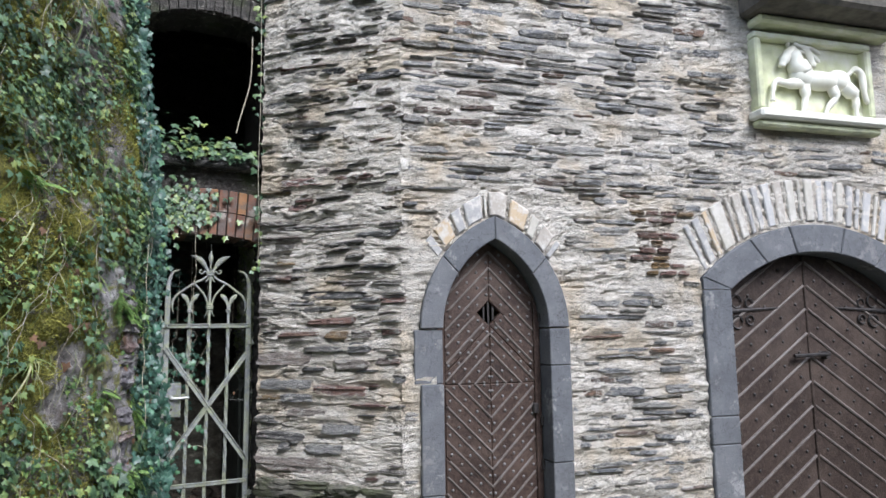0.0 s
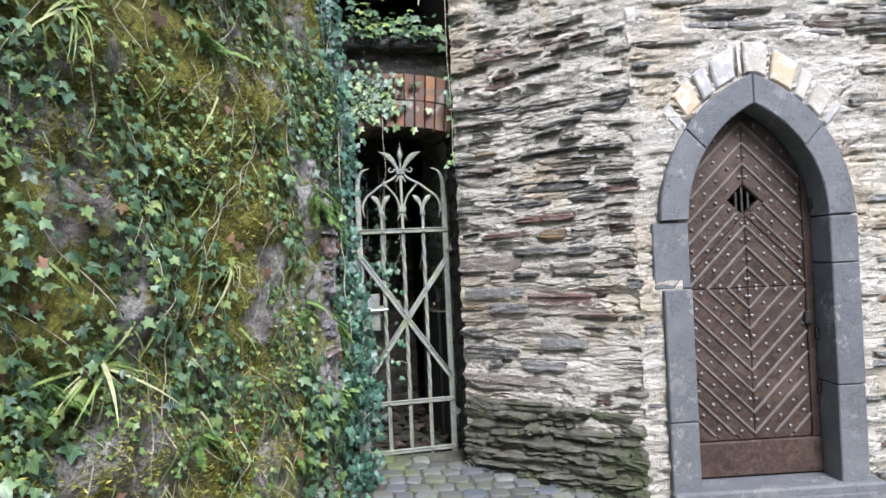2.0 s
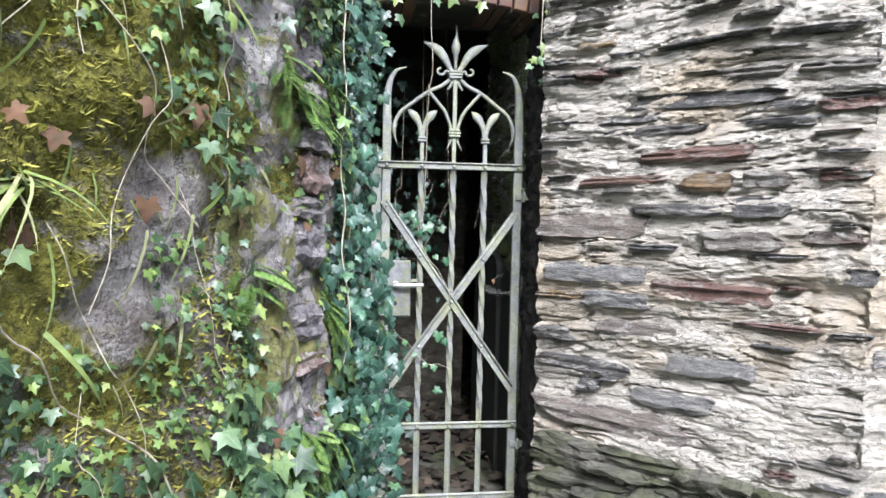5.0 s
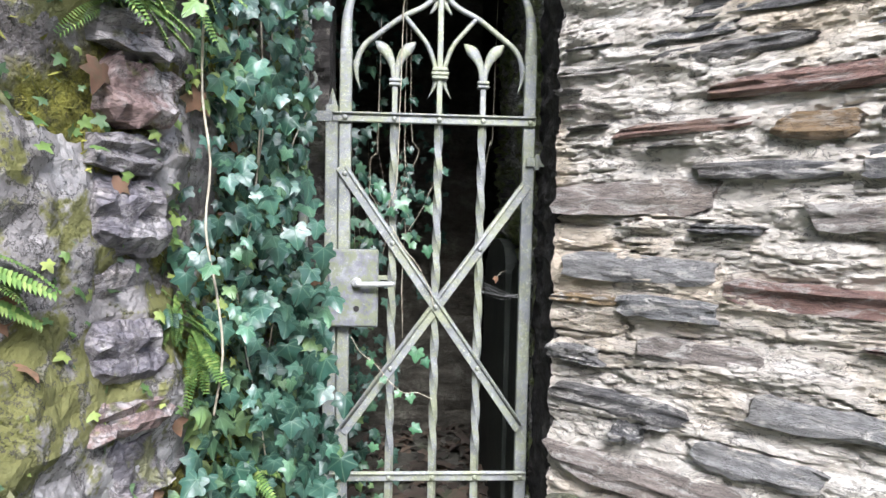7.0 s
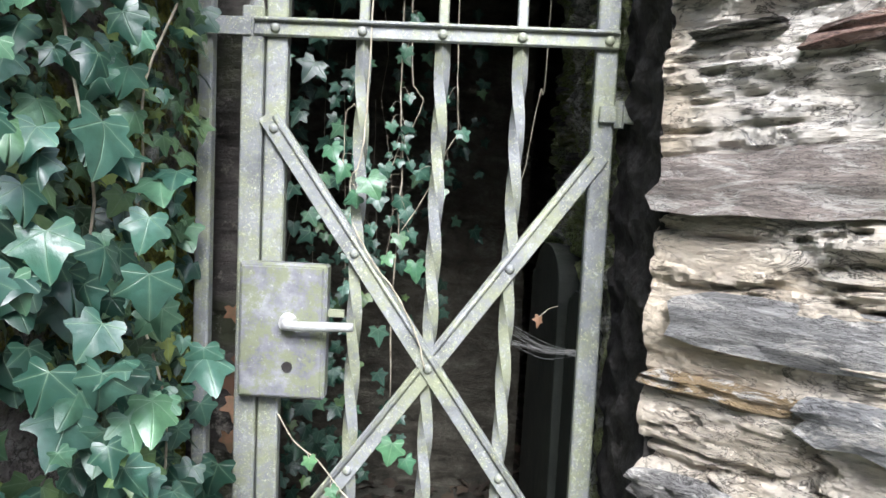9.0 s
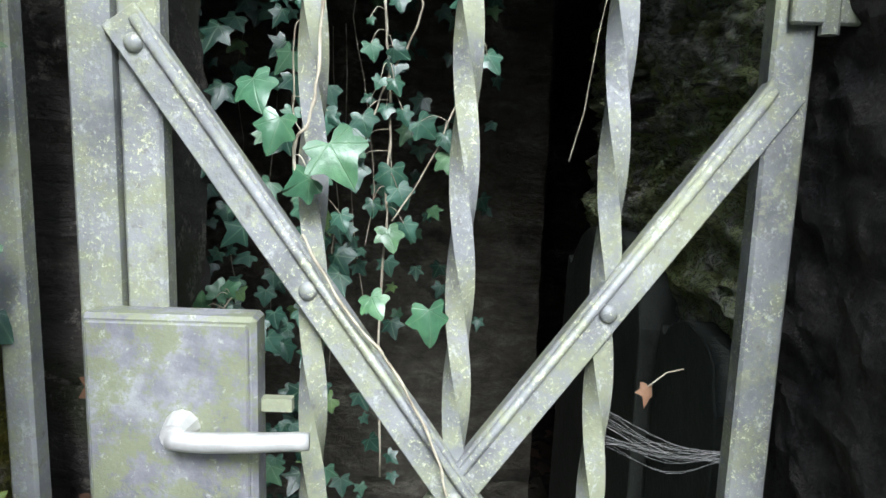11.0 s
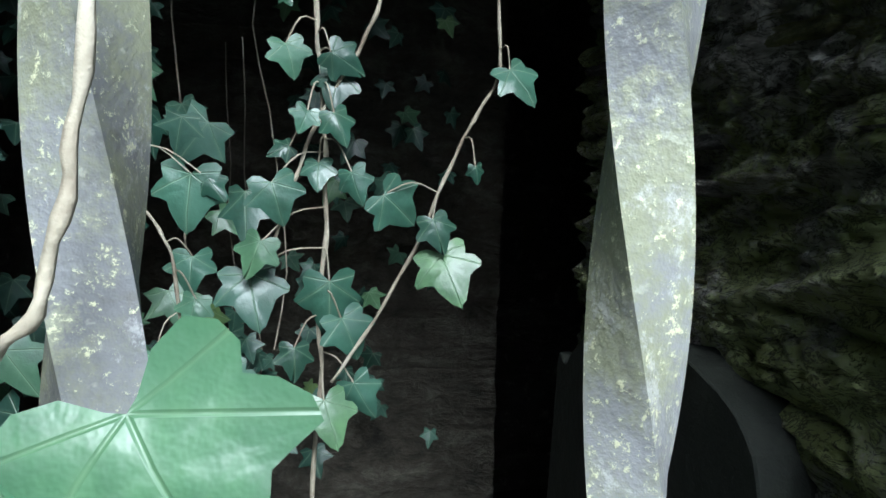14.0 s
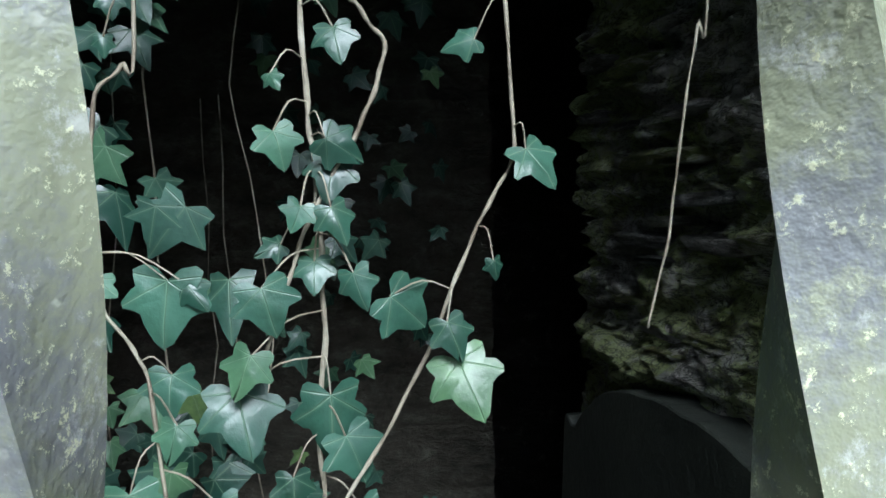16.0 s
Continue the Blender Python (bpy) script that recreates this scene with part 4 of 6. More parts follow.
def plaque():
    u0, u1, z0, z1 = 2.84, 4.13, 3.42, 4.30
    pl = new("relief_plaque")
    set_in = DOOR @ Matrix.Translation((2.83, 0, 3.43)) @ Matrix.Diagonal((0.9, 0.9, 0.80, 1)) @ Matrix.Translation((-2.83, 0, -3.36))
    pl.matrix_world = set_in
    tagged(pl, "lichened stone plaque framing a carved white horse", "plaque")
    part("panel", box(u0, u1, -0.02, 0.06, z0, z1), M_PANEL, pl)
    for a, b, c, d in ((u0, u1, z1 - 0.06, z1 + 0.01), (u0, u0 + 0.07, z0 + 0.1, z1 - 0.06), (u1 - 0.07, u1, z0 + 0.1, z1 - 0.06)):
        part("frame_moulding", box(a, b, -0.10, 0.0, c, d, 0.015), M_PANEL, pl)
    part("sill", box(u0 - 0.05, u1 + 0.05, -0.18, 0.0, z0 - 0.02, z0 + 0.07, 0.02), M_RELIEF, pl)
    part("sill_foot", box(u0 - 0.02, u1 + 0.02, -0.12, 0.0, z0 - 0.09, z0 - 0.02, 0.02), M_PANEL, pl)
    bm = bmesh.new()
    def blob(x, z, rx, rz, ry=0.07, y=-0.06):
        r = bmesh.ops.create_icosphere(bm, subdivisions=3, radius=1)
        bmesh.ops.transform(bm, matrix=Matrix.Translation((x, y, z)) @ Matrix.Diagonal((rx, ry, rz, 1)), verts=r["verts"])
    cx, cz = 3.50, 3.86
    blob(cx + 0.04, cz + 0.01, 0.24, 0.10, 0.09)
    blob(cx + 0.24, cz + 0.03, 0.13, 0.115, 0.09)
    blob(cx - 0.15, cz + 0.04, 0.12, 0.125, 0.09)
    for path, rad in (([(-0.15, 0.06), (-0.22, 0.18), (-0.25, 0.28)], [0.105, 0.08, 0.055]),
                      ([(-0.23, 0.30), (-0.30, 0.24), (-0.36, 0.15), (-0.375, 0.11)], [0.055, 0.05, 0.036, 0.03]),
                      ([(-0.18, -0.04), (-0.34, -0.06), (-0.45, -0.05), (-0.49, -0.16), (-0.50, -0.26)], [0.055, 0.038, 0.026, 0.02, 0.026]),
                      ([(-0.14, -0.04), (-0.14, -0.18), (-0.17, -0.30), (-0.19, -0.37)], [0.052, 0.032, 0.022, 0.03]),
                      ([(0.16, -0.04), (0.19, -0.16), (0.10, -0.27), (0.06, -0.37)], [0.055, 0.034, 0.022, 0.03]),
                      ([(0.30, -0.02), (0.42, -0.13), (0.42, -0.26), (0.43, -0.37)], [0.075, 0.038, 0.022, 0.03]),
                      ([(0.34, 0.08), (0.44, 0.17), (0.52, 0.12), (0.53, -0.06), (0.56, -0.20)], [0.022, 0.036, 0.036, 0.03, 0.01]),
                      ([(-0.22, 0.37), (-0.10, 0.32), (-0.05, 0.22), (-0.02, 0.14)], [0.022, 0.04, 0.036, 0.012]),
                      ([(-0.20, 0.36), (-0.04, 0.34), (0.06, 0.29)], [0.016, 0.022, 0.008]),
                      ([(-0.18, 0.30), (-0.02, 0.26), (0.05, 0.20)], [0.016, 0.022, 0.008])):
        sweep(smooth_path([(cx + x, -0.075, cz + z) for x, z in path], 4), [rad[min(len(rad) - 1, k // 4)] for k in range((len(path) - 1) * 4 + 1)], 8, 0.8, bm)
    blob(cx - 0.27, cz + 0.36, 0.02, 0.045, 0.02)
    horse = part("horse_relief", bm, M_RELIEF, None, smooth=True)
    horse.matrix_world = set_in
    tagged(horse, "carved white striding horse relief on a plaque", "relief")
    can = part("stone_bracket", box(2.76, 4.26, -0.42, 0.0, 4.385, 4.62, 0.03), M_CANOPY, None)
    part("upper_course", box(2.70, 4.32, -0.50, 0.0, 4.622, 4.85, 0.02), M_CANOPY, can)
    part("under_moulding", box(2.84, 4.18, -0.16, 0.0, 4.312, 4.383, 0.02), M_PANEL, can)
    can.matrix_world = DOOR @ Matrix.Translation((0, 0, -0.08))
    tagged(can, "dark weathered stone ledge above the plaque", "ledge", kind="structure")


plaque()

# ---- bank wall beside the walk ----
LENS = [0.0]
for a, b in zip(LEFT, LEFT[1:]):
    LENS.append(LENS[-1] + (b - a).length)


def bank(s, z, deep=True):
    """A point on the overgrown wall and its outward way."""
    s = min(max(s, 0.0), LENS[-1] - 1e-4)
    k = max(i for i in range(len(LENS) - 1) if LENS[i] <= s)
    f = (s - LENS[k]) / (LENS[k + 1] - LENS[k])
    p = LEFT[k].lerp(LEFT[k + 1], f)
    d = (LEFT[k + 1] - LEFT[k]).normalized()
    n = Vector((d.y, -d.x, 0))
    r = 0.055 * noise.noise(Vector((s * 1.9, z * 2.2, 3))) + (0.028 + 0.03 * max(0.0, min(1.0, (7.2 - s) * 3))) * noise.noise(Vector((s * 6, z * 7, 5))) + 0.010 * noise.noise(Vector((s * 19, z * 24, 1)))
    top = max(0.0, z - 2.4) * 0.10
    return Vector((p.x, p.y, z)) + n * (r - 0.02 - top), n


def bank_wall():
    nu, nz = 480, 280
    def place(i, j):
        p, n = bank(LENS[-1] * i / nu, 0.02 + 5.0 * j / nz)
        return p, -n
    wall = slab("wall_bank", place, nu, nz, lambda i, j: True, M_BANK, 0.5)
    return tagged(wall, "rough stone retaining wall overgrown with moss and ivy", "wall", kind="structure")


BANK = bank_wall()


def pier_stones():
    """Bare stones and bricks at the end of the bank wall."""
    s0 = LENS[2] + 0.03
    meshes = [stone_mesh(k, M_PIER) for k in range(len(STONES))]
    verts, faces, index = [], [], {}
    cols, rows = 26, 84
    for j in range(rows + 1):
        for i in range(cols + 1):
            s, z = 7.16 + 0.54 * i / cols, 0.5 + 1.75 * j / rows
            p, n = bank(s, z)
            f = abs(i / cols - 0.5) * 2
            verts.append(p + n * (0.012 - 0.05 * max(0.0, f - 0.55 + 0.5 * rough(s * 5, z * 5, 3.0)) + 1.2 * flaked(s, z * 0.4, 6.0)))
    for j in range(rows):
        for i in range(cols):
            a = j * (cols + 1) + i
            faces.append((a, a + 1, a + cols + 2, a + cols + 1))
    link_mesh("wall_render", verts, faces, M_RENDER, BANK)
    for col in range(1, 2):
        z = 0.55 + 0.05 * col
        while z < 2.25:
            h = rng.uniform(0.05, 0.12)
            s = s0 + (0.0, 0.11, -0.19)[col] + rng.uniform(-0.02, 0.02)
            if col != 2 or z < 1.35:
                p, n = bank(s, z + h / 2)
                ob = new("pier_stone", meshes[rng.randrange(len(STONES))])
                ob.parent = BANK
                x = Vector((0, 0, 1)).cross(-n)
                m = Matrix((( -x.x, -n.x, 0, p.x), (-x.y, -n.y, 0, p.y), (0, 0, 1, z + h / 2), (0, 0, 0, 1)))
                ob.matrix_local = m @ Matrix.Diagonal((rng.uniform(0.12, 0.17), 0.030, h * 1.08, 1))
            z += h + 0.012


pier_stones()

# ---- gate passage ----
def gate_front():
    x0, x1, z0, z1 = -1.45, -0.30, 0.3, 5.0
    cell = 0.023
    nu, nz = int((x1 - x0) / cell), int((z1 - z0) / cell)
    def arch(x, zc, rise, half=0.42, c=-0.69):
        return zc - rise * ((x - c) / half) ** 2
    def keep(i, j):
        x, z = x0 + (i + 0.5) * cell, z0 + (j + 0.5) * cell
        low = -1.20 < x < -0.30 and z < arch(x, 2.56, 0.06)
        high = -1.25 < x < -0.30 and 3.10 < z < arch(x, 4.22, 0.09)
        return not (low or high)
    def place(i, j):
        x, z = x0 + i * cell, z0 + j * cell
        return Vector((x, 4.80 - relief(x, z, 7.0) * 1.3, z)), Vector((0, 1, 0))
    wall = slab("wall_gate", place, nu, nz, keep, M_EARTH_WALL, 0.36)
    tagged(wall, "damp dark masonry above the iron gate", "wall", kind="structure")
    for zc, rise, tall, n in ((2.56, 0.06, 0.33, 13), (4.22, 0.09, 0.36, 13)):
        for k in range(n):
            a, b = -1.12 + 0.80 * k / n + 0.004, -1.12 + 0.80 * (k + 1) / n - 0.004
            fan = 0.10
            za, zb = arch(a, zc, rise), arch(b, zc, rise)
            mid = -0.69
            for row, (lo, hi) in enumerate(((0.0, 0.5), (0.515, 1.0))):
                f = lambda x, q: x + (x - mid) * fan * q
                outline = [(f(a, lo), za + tall * lo), (f(b, lo), zb + tall * lo), (f(b, hi), zb + tall * hi), (f(a, hi), za + tall * hi)]
                part("brick", prism(outline, 4.775 - rng.uniform(0, 0.008), 5.1 if lo == 0 else 4.85, 0.004), M_BRICK if zc < 3 else M_EARTH_WALL, wall)
    ledge = part("ledge", box(-1.3, -0.34, 4.68, 5.14, 3.03, 3.10, 0.02), M_WET, None)
    tagged(ledge, "mossy slate ledge below the upper opening", "ledge", kind="structure")
    return wall


t = Tree("damp_masonry")
c = t.ramp(t.noise(6, 6, 0.7, t.scaled(1, 1, 3)), [(0.3, (0.035, 0.032, 0.028)), (0.55, (0.10, 0.09, 0.08)), (0.8, (0.24, 0.22, 0.19))])
c = t.mix(t.math("MULTIPLY", t.step(t.noise(4, 5), 0.5, 0.68), 0.7), c, (0.06, 0.075, 0.025))
bed = t.noise(12, 6, 0.7, t.scaled(1, 1, 6), 0.5)
c = t.mix(t.math("MULTIPLY", t.step(t.noise(20, 7, 0.78), 0.55, 0.64), 0.6), c, (0.36, 0.33, 0.28))
M_EARTH_WALL = t.finish(c, 0.8, t.math("ADD", t.flakes(bed, 8), t.math("MULTIPLY", t.noise(50, 6, 0.78), 0.5)), 1.0, 0.04)
# Near-black tone: the shade inside the openings is put into the colour.
t = Tree("shade_black")
M_SHADE_BLACK = t.finish(t.ramp(t.noise(20, 5), [(0.3, (0.012, 0.010, 0.008)), (0.8, (0.05, 0.04, 0.03))]), 0.95, t.noise(40, 5), 0.8, 0.02)
t = Tree("brown_inner_masonry")
bed = t.noise(9, 8, 0.75, t.scaled(1, 1, 1.6), 0.2)
M_INNER = t.finish(t.ramp(bed, [(0.3, (0.042, 0.038, 0.03)), (0.52, (0.115, 0.105, 0.08)), (0.72, (0.25, 0.235, 0.19))]), 0.9, bed, 1.0, 0.05)
WALL_TONES = [(0.0, (0.20, 0.20, 0.18)), (0.3, (0.34, 0.33, 0.29)), (0.45, (0.25, 0.29, 0.09)), (0.7, (0.30, 0.33, 0.12)), (0.88, (0.58, 0.56, 0.50))]
M_MOSSY = slate("mossy_slate", False, WALL_TONES, 0.2)
t = Tree("mossy_passage_slate")
bed = t.noise(13, 8, 0.75, t.scaled(1, 1, 2.6), 0.5)
c = t.ramp(bed, [(0.32, (0.12, 0.12, 0.10)), (0.48, (0.42, 0.41, 0.36)), (0.62, (0.78, 0.76, 0.70))])
c = t.mix(t.math("MULTIPLY", t.step(t.noise(5, 8, 0.78), 0.43, 0.55), 0.75), c, (0.40, 0.48, 0.14))
fine = t.noise(26, 8, 0.75, t.scaled(1, 1, 2.2), 0.8)
c = t.mix(t.math("MULTIPLY", t.crack(fine, 0.03), 0.8), c, (0.02, 0.02, 0.016))
M_PASSAGE = t.finish(c, 0.7, t.math("ADD", t.flakes(fine, 9), t.math("MULTIPLY", bed, 0.6)), 1.0, 0.04)
t = Tree("smooth_damp_slab")
c = t.ramp(t.noise(5, 6, 0.7), [(0.3, (0.02, 0.024, 0.02)), (0.6, (0.04, 0.046, 0.036)), (0.8, (0.07, 0.078, 0.06))])
M_SLAB = t.finish(c, 0.75, t.math("ADD", t.noise(12, 6, 0.7), t.math("MULTIPLY", t.noise(40, 5, 0.7), 0.4)), 0.5, 0.015)
# About half the damp masonry's tone: the recess's shade is in the colour.
t = Tree("shaded_crumbling_jamb")
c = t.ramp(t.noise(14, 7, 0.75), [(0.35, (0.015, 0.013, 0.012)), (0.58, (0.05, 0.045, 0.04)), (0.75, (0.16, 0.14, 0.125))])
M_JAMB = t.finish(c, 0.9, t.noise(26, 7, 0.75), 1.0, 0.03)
gate_front()


def passage():
    cell = 0.007
    y0, y1 = 4.955, 5.82
    nu, nz = int((y1 - y0) / cell), int(2.45 / cell)
    def right(i, j):
        y, z = y0 + i * cell, 0.3 + j * cell
        zz = z + 0.10 * (y - 5.4) + 0.04 * rough(y * 3, z * 3, 7.0)
        k = noise.fractal(Vector((y * 4.0, zz * 20, 2.0)), 0.8, 2.1, 5) * 3.6
        low = math.floor(k)
        bulge = 0.0075 * (low + min(1.0, (k - low) * 3)) + 0.030 * rough(y * 2, z * 3, 5.0) + 0.006 * rough(y * 22, zz * 60, 8) + 0.003 * rough(y * 70, z * 110, 3)
        bulge -= 0.018 * max(0.0, 1 - abs(rough(y * 7, zz * 36, 11.0)) / 0.10)
        bulge += 0.020 * max(0.0, 1 - abs(z - 1.575 - 0.25 * (5.5 - y) * (y < 5.5)) / 0.03)
        bulge *= min(1.0, max(0.15, (y - 4.75) / 0.35))
        if z < 1.5:
            bulge *= 0.35
        return Vector((-0.335 - bulge + (0.06 if i == nu else 0), y, z)), Vector((1, 0, 0))
    side = tagged(slab("wall_passage_right", right, nu, nz, lambda i, j: True, M_PASSAGE, 0.3), "damp layered slate side of the dark passage", "wall", kind="structure")
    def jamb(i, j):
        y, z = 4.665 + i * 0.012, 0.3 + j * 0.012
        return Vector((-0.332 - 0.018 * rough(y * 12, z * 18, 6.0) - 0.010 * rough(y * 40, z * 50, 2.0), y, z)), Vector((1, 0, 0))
    tagged(slab("wall_jamb", jamb, 24, 200, lambda i, j: True, M_JAMB, 0.25), "crumbling jamb beside the iron gate, shade in its dark colour", "wall", kind="structure")
    for outline, front in (([(5.20, 0.5), (5.79, 0.5), (5.77, 1.36), (5.72, 1.44), (5.62, 1.515), (5.48, 1.545), (5.34, 1.54), (5.25, 1.505), (5.215, 1.43)], -0.385),
                           ([(4.99, 0.5), (5.185, 0.5), (5.19, 1.36), (5.165, 1.44), (5.10, 1.475), (5.02, 1.46), (4.99, 1.40)], -0.368)):
        curve = [(p.x + 0.004 * rough(p.x * 30, p.z * 30, 1.0), p.z + 0.004 * rough(p.x * 30, p.z * 30, 6.0)) for p in smooth_path([(y, 0, z) for y, z in outline], 5)]
        stone = part("foot_slab", prism(curve, 0.0, 0.08, 0.002), M_SLAB, side)
        stone.matrix_local = Matrix(((0, 1, 0, front), (1, 0, 0, 0), (0, 0, 1, 0), (0, 0, 0, 1)))
    def post_rock(i, j):
        x, z = -1.42 + i * 0.012, 0.3 + j * 0.012
        return Vector((x, 5.02 - 0.035 * rough(x * 6, z * 5, 2.0) - 0.014 * rough(x * 22, z * 26, 5.0) - 1.2 * flaked(x, z * 0.7, 9.0), z)), Vector((0, 1, 0))
    tagged(slab("wall_post", post_rock, 36, 190, lambda i, j: True, M_EARTH_WALL, 0.2), "dark broken rock behind the fixed gate panel", "wall", kind="structure")
    meshes = [stone_mesh(k, M_MOSSY) for k in range(len(STONES))]
    turn = Matrix(((0, 1, 0, 0), (-1, 0, 0, 0), (0, 0, 1, 0), (0, 0, 0, 1)))
    stones = [q for q in rows_of_stones(0.0, 0.72, 1.42, 2.35, lambda *a: rng.random() < 0.25, (0.010, 0.028), (0.03, 0.09), 0.008, 0.8)]
    for u, z, ll, hh, proud, lean in stones[:300]:
        ob = new("stone", meshes[rng.randrange(len(meshes))])
        ob.parent = side
        ob.matrix_local = Matrix.Translation((-0.338, 5.80 - u, z)) @ turn @ Matrix.Rotation(lean, 4, "Y") @ Matrix.Diagonal((ll, 0.004 + proud * 0.7, hh, 1))
    def left(i, j):
        y, z = 4.9 + i * 0.05, 0.3 + j * 0.05
        return Vector((-1.42 + 0.06 * rough(y * 2, z * 3, 1.0) + 0.02 * rough(y * 9, z * 20, 4), y, z)), Vector((-1, 0, 0))
    ob = slab("wall_passage_left", left, 50, 50, lambda i, j: True, M_EARTH_WALL, 0.3)
    tagged(ob, "dark earthy side of the passage", "wall", kind="structure")
    def rear(i, j):
        x, z = -1.6 + i * 0.05, 0.3 + j * 0.05
        return Vector((x, 7.2 + 0.05 * rough(x * 3, z * 5, 1.0), z)), Vector((0, 1, 0))
    tagged(slab("wall_passage_end", rear, 60, 100, lambda i, j: True, M_EARTH_WALL, 0.3), "dark masonry at the end of the passage", "wall", kind="structure")
    def inner(i, j):
        x, z = -1.6 + i * 0.031, 0.3 + j * 0.031
        return Vector((x, 6.3 + 0.03 * rough(x * 5, z * 14, 1.0) + 0.03 * rough(x * 2, z * 2, 6), z)), Vector((0, 1, 0))
    tagged(slab("wall_passage_inner", inner, 40, 80, lambda i, j: True, M_INNER, 0.3), "brown earthy masonry deep inside the gateway", "wall", kind="structure")
    # Unseen walls and ceilings added to close the openings and keep them dark.
    tagged(part("wall_cellar", box(1.3, 1.5, 5.6, 7.6, 0.2, 5.2), M_SHADE_BLACK, None), "unseen near-black side wall added to keep the passage dark", "wall", kind="structure")
    tagged(part("wall_cellar_front", box(-0.28, 1.3, 5.6, 5.78, 0.2, 5.2), M_SHADE_BLACK, None), "unseen near-black front wall added to keep the passage dark", "wall", kind="structure")
    tagged(part("wall_upper_right", box(-0.30, 0.0, 4.64, 5.8, 2.75, 5.2), M_SHADE_BLACK, None), "side of the upper opening, near-black in place of shade", "wall", kind="structure")
    tagged(part("wall_upper_left", box(-1.75, -1.45, 4.9, 7.6, 2.6, 5.2), M_SHADE_BLACK, None), "side of the upper opening, near-black in place of shade", "wall", kind="structure")
    tagged(part("ceiling", box(-1.75, 1.5, 5.16, 7.6, 2.72, 3.05), M_SHADE_BLACK, None), "low passage ceiling, near-black in place of shade", "ceiling", kind="structure")
    tagged(part("ceiling_upper", box(-1.75, 1.5, 4.8, 7.6, 5.0, 5.25), M_SHADE_BLACK, None), "ceiling over the upper opening, near-black in place of shade", "ceiling", kind="structure")
    tagged(part("floor_passage", box(-1.75, 1.5, 4.92, 7.6, 0.3, 0.5), M_SHADE_BLACK, None), "leaf-littered earth floor of the passage, shade in its near-black colour", "floor", kind="structure")


passage()

# ---- iron gate ----
def iron_gate():
    g = new("iron_gate")
    tagged(g, "closed wrought iron gate, grey paint with lichen", "gate")
    y = GATE_Y + 0.014
    zt, zl, zb = 1.92, 0.836, 0.53
    c = -0.649
    def bar(name, x0, x1, z0, z1, y0=-0.008, y1=0.008, parent=g, bevel=0.003):
        return part(name, box(x0, x1, y + y0, y + y1, z0, z1, bevel), M_GATE, parent)
    # stiles: each a flat bar with an angle behind
    left = bar("stile", -0.945, -0.909, 0.50, 2.12, -0.012, 0.012)
    right = bar("stile", -0.394, -0.358, 0.47, 2.12, -0.012, 0.012)
    for x, inward in ((-0.927, 1), (-0.376, -1)):
        pts = smooth_path([(x, y, 2.10), (x, y, 2.18), (x + 0.008 * inward, y, 2.25), (x + 0.032 * inward, y, 2.30), (x + 0.075 * inward, y, 2.318)], 5)
        n = len(pts)
        part("horn", sweep(pts, [0.019 * (1 - 0.85 * (k / (n - 1)) ** 1.5) for k in range(n)], 8, 0.55), M_GATE, g, smooth=True)
    rails = [bar("rail", -0.965, -0.358, zt - 0.015, zt + 0.015, -0.022, -0.0125),
             bar("rail", -0.945, -0.358, zl - 0.015, zl + 0.015, -0.022, -0.0125),
             bar("rail", -0.945, -0.358, zb - 0.015, zb + 0.015, -0.022, -0.0125)]
    for r, z in zip(rails, (zt, zl, zb)):
        part("rail_lip", box(-0.962, -0.36, y - 0.030, y - 0.0222, z + 0.008, z + 0.0145, 0.002), M_GATE, r)
    stud = bpy.data.meshes.new("rivet")
    bm = bmesh.new()
    bmesh.ops.create_uvsphere(bm, u_segments=10, v_segments=6, radius=0.0085)
    for v in bm.verts:
        v.co.y *= 0.65
    bm.to_mesh(stud)
    bm.free()
    stud.polygons.foreach_set("use_smooth", [True] * len(stud.polygons))
    stud.materials.append(M_GATE)
    def rivet(x, z, dy=-0.023):
        ob = new("rivet", stud)
        ob.parent = g
        ob.location = (x, y + dy, z)
    for z in (zt, zl, zb):
        for x in (-0.927, -0.782, c, -0.518, -0.376):
            rivet(x, z - 0.002)
    # twisted bars
    for x, top in ((-0.782, 2.02), (c, 2.29), (-0.518, 2.02)):
        bm = bmesh.new()
        n = 200
        rings = []
        for k in range(n + 1):
            z = 0.47 + (zt + 0.02 - 0.47) * k / n
            a = 0.49 - (min(1.86, max(0.90, z)) - 1.675) * 2 * math.pi / 0.42
            ca, sa = math.cos(a), math.sin(a)
            hw, hd = 0.0094, 0.0094
            rings.append([bm.verts.new((x + px * ca - py * sa, y + px * sa + py * ca, z)) for px, py in ((-hw, -hd), (hw, -hd), (hw, hd), (-hw, hd))])
        for a, b in zip(rings, rings[1:]):
            for k in range(4):
                bm.faces.new((a[k], a[(k + 1) % 4], b[(k + 1) % 4], b[k]))
        bm.faces.new(rings[0])
        bm.faces.new(rings[-1])
        for e in bm.edges:
            e.smooth = abs(e.verts[0].co.z - e.verts[1].co.z) < 1e-6
        b = part("twisted_bar", bm, M_GATE, g, smooth=True)
        part("spike_shaft", box(x - 0.0085, x + 0.0085, y - 0.0085, y + 0.0085, zt + 0.016, top, 0.002), M_GATE, b)
    # braces: flat bars with a ridge
    for (xa, za), (xb, zb2), dy in (((-0.938, 1.776), (-0.384, 0.985), -0.0215), ((-0.378, 1.734), (-0.925, 0.973), -0.0155)):
        d = Vector((xb - xa, 0, zb2 - za))
        L = d.length
        m = Matrix.Translation((xa, y + dy, za)) @ Matrix.Rotation(-math.atan2(d.z, d.x), 4, "Y")
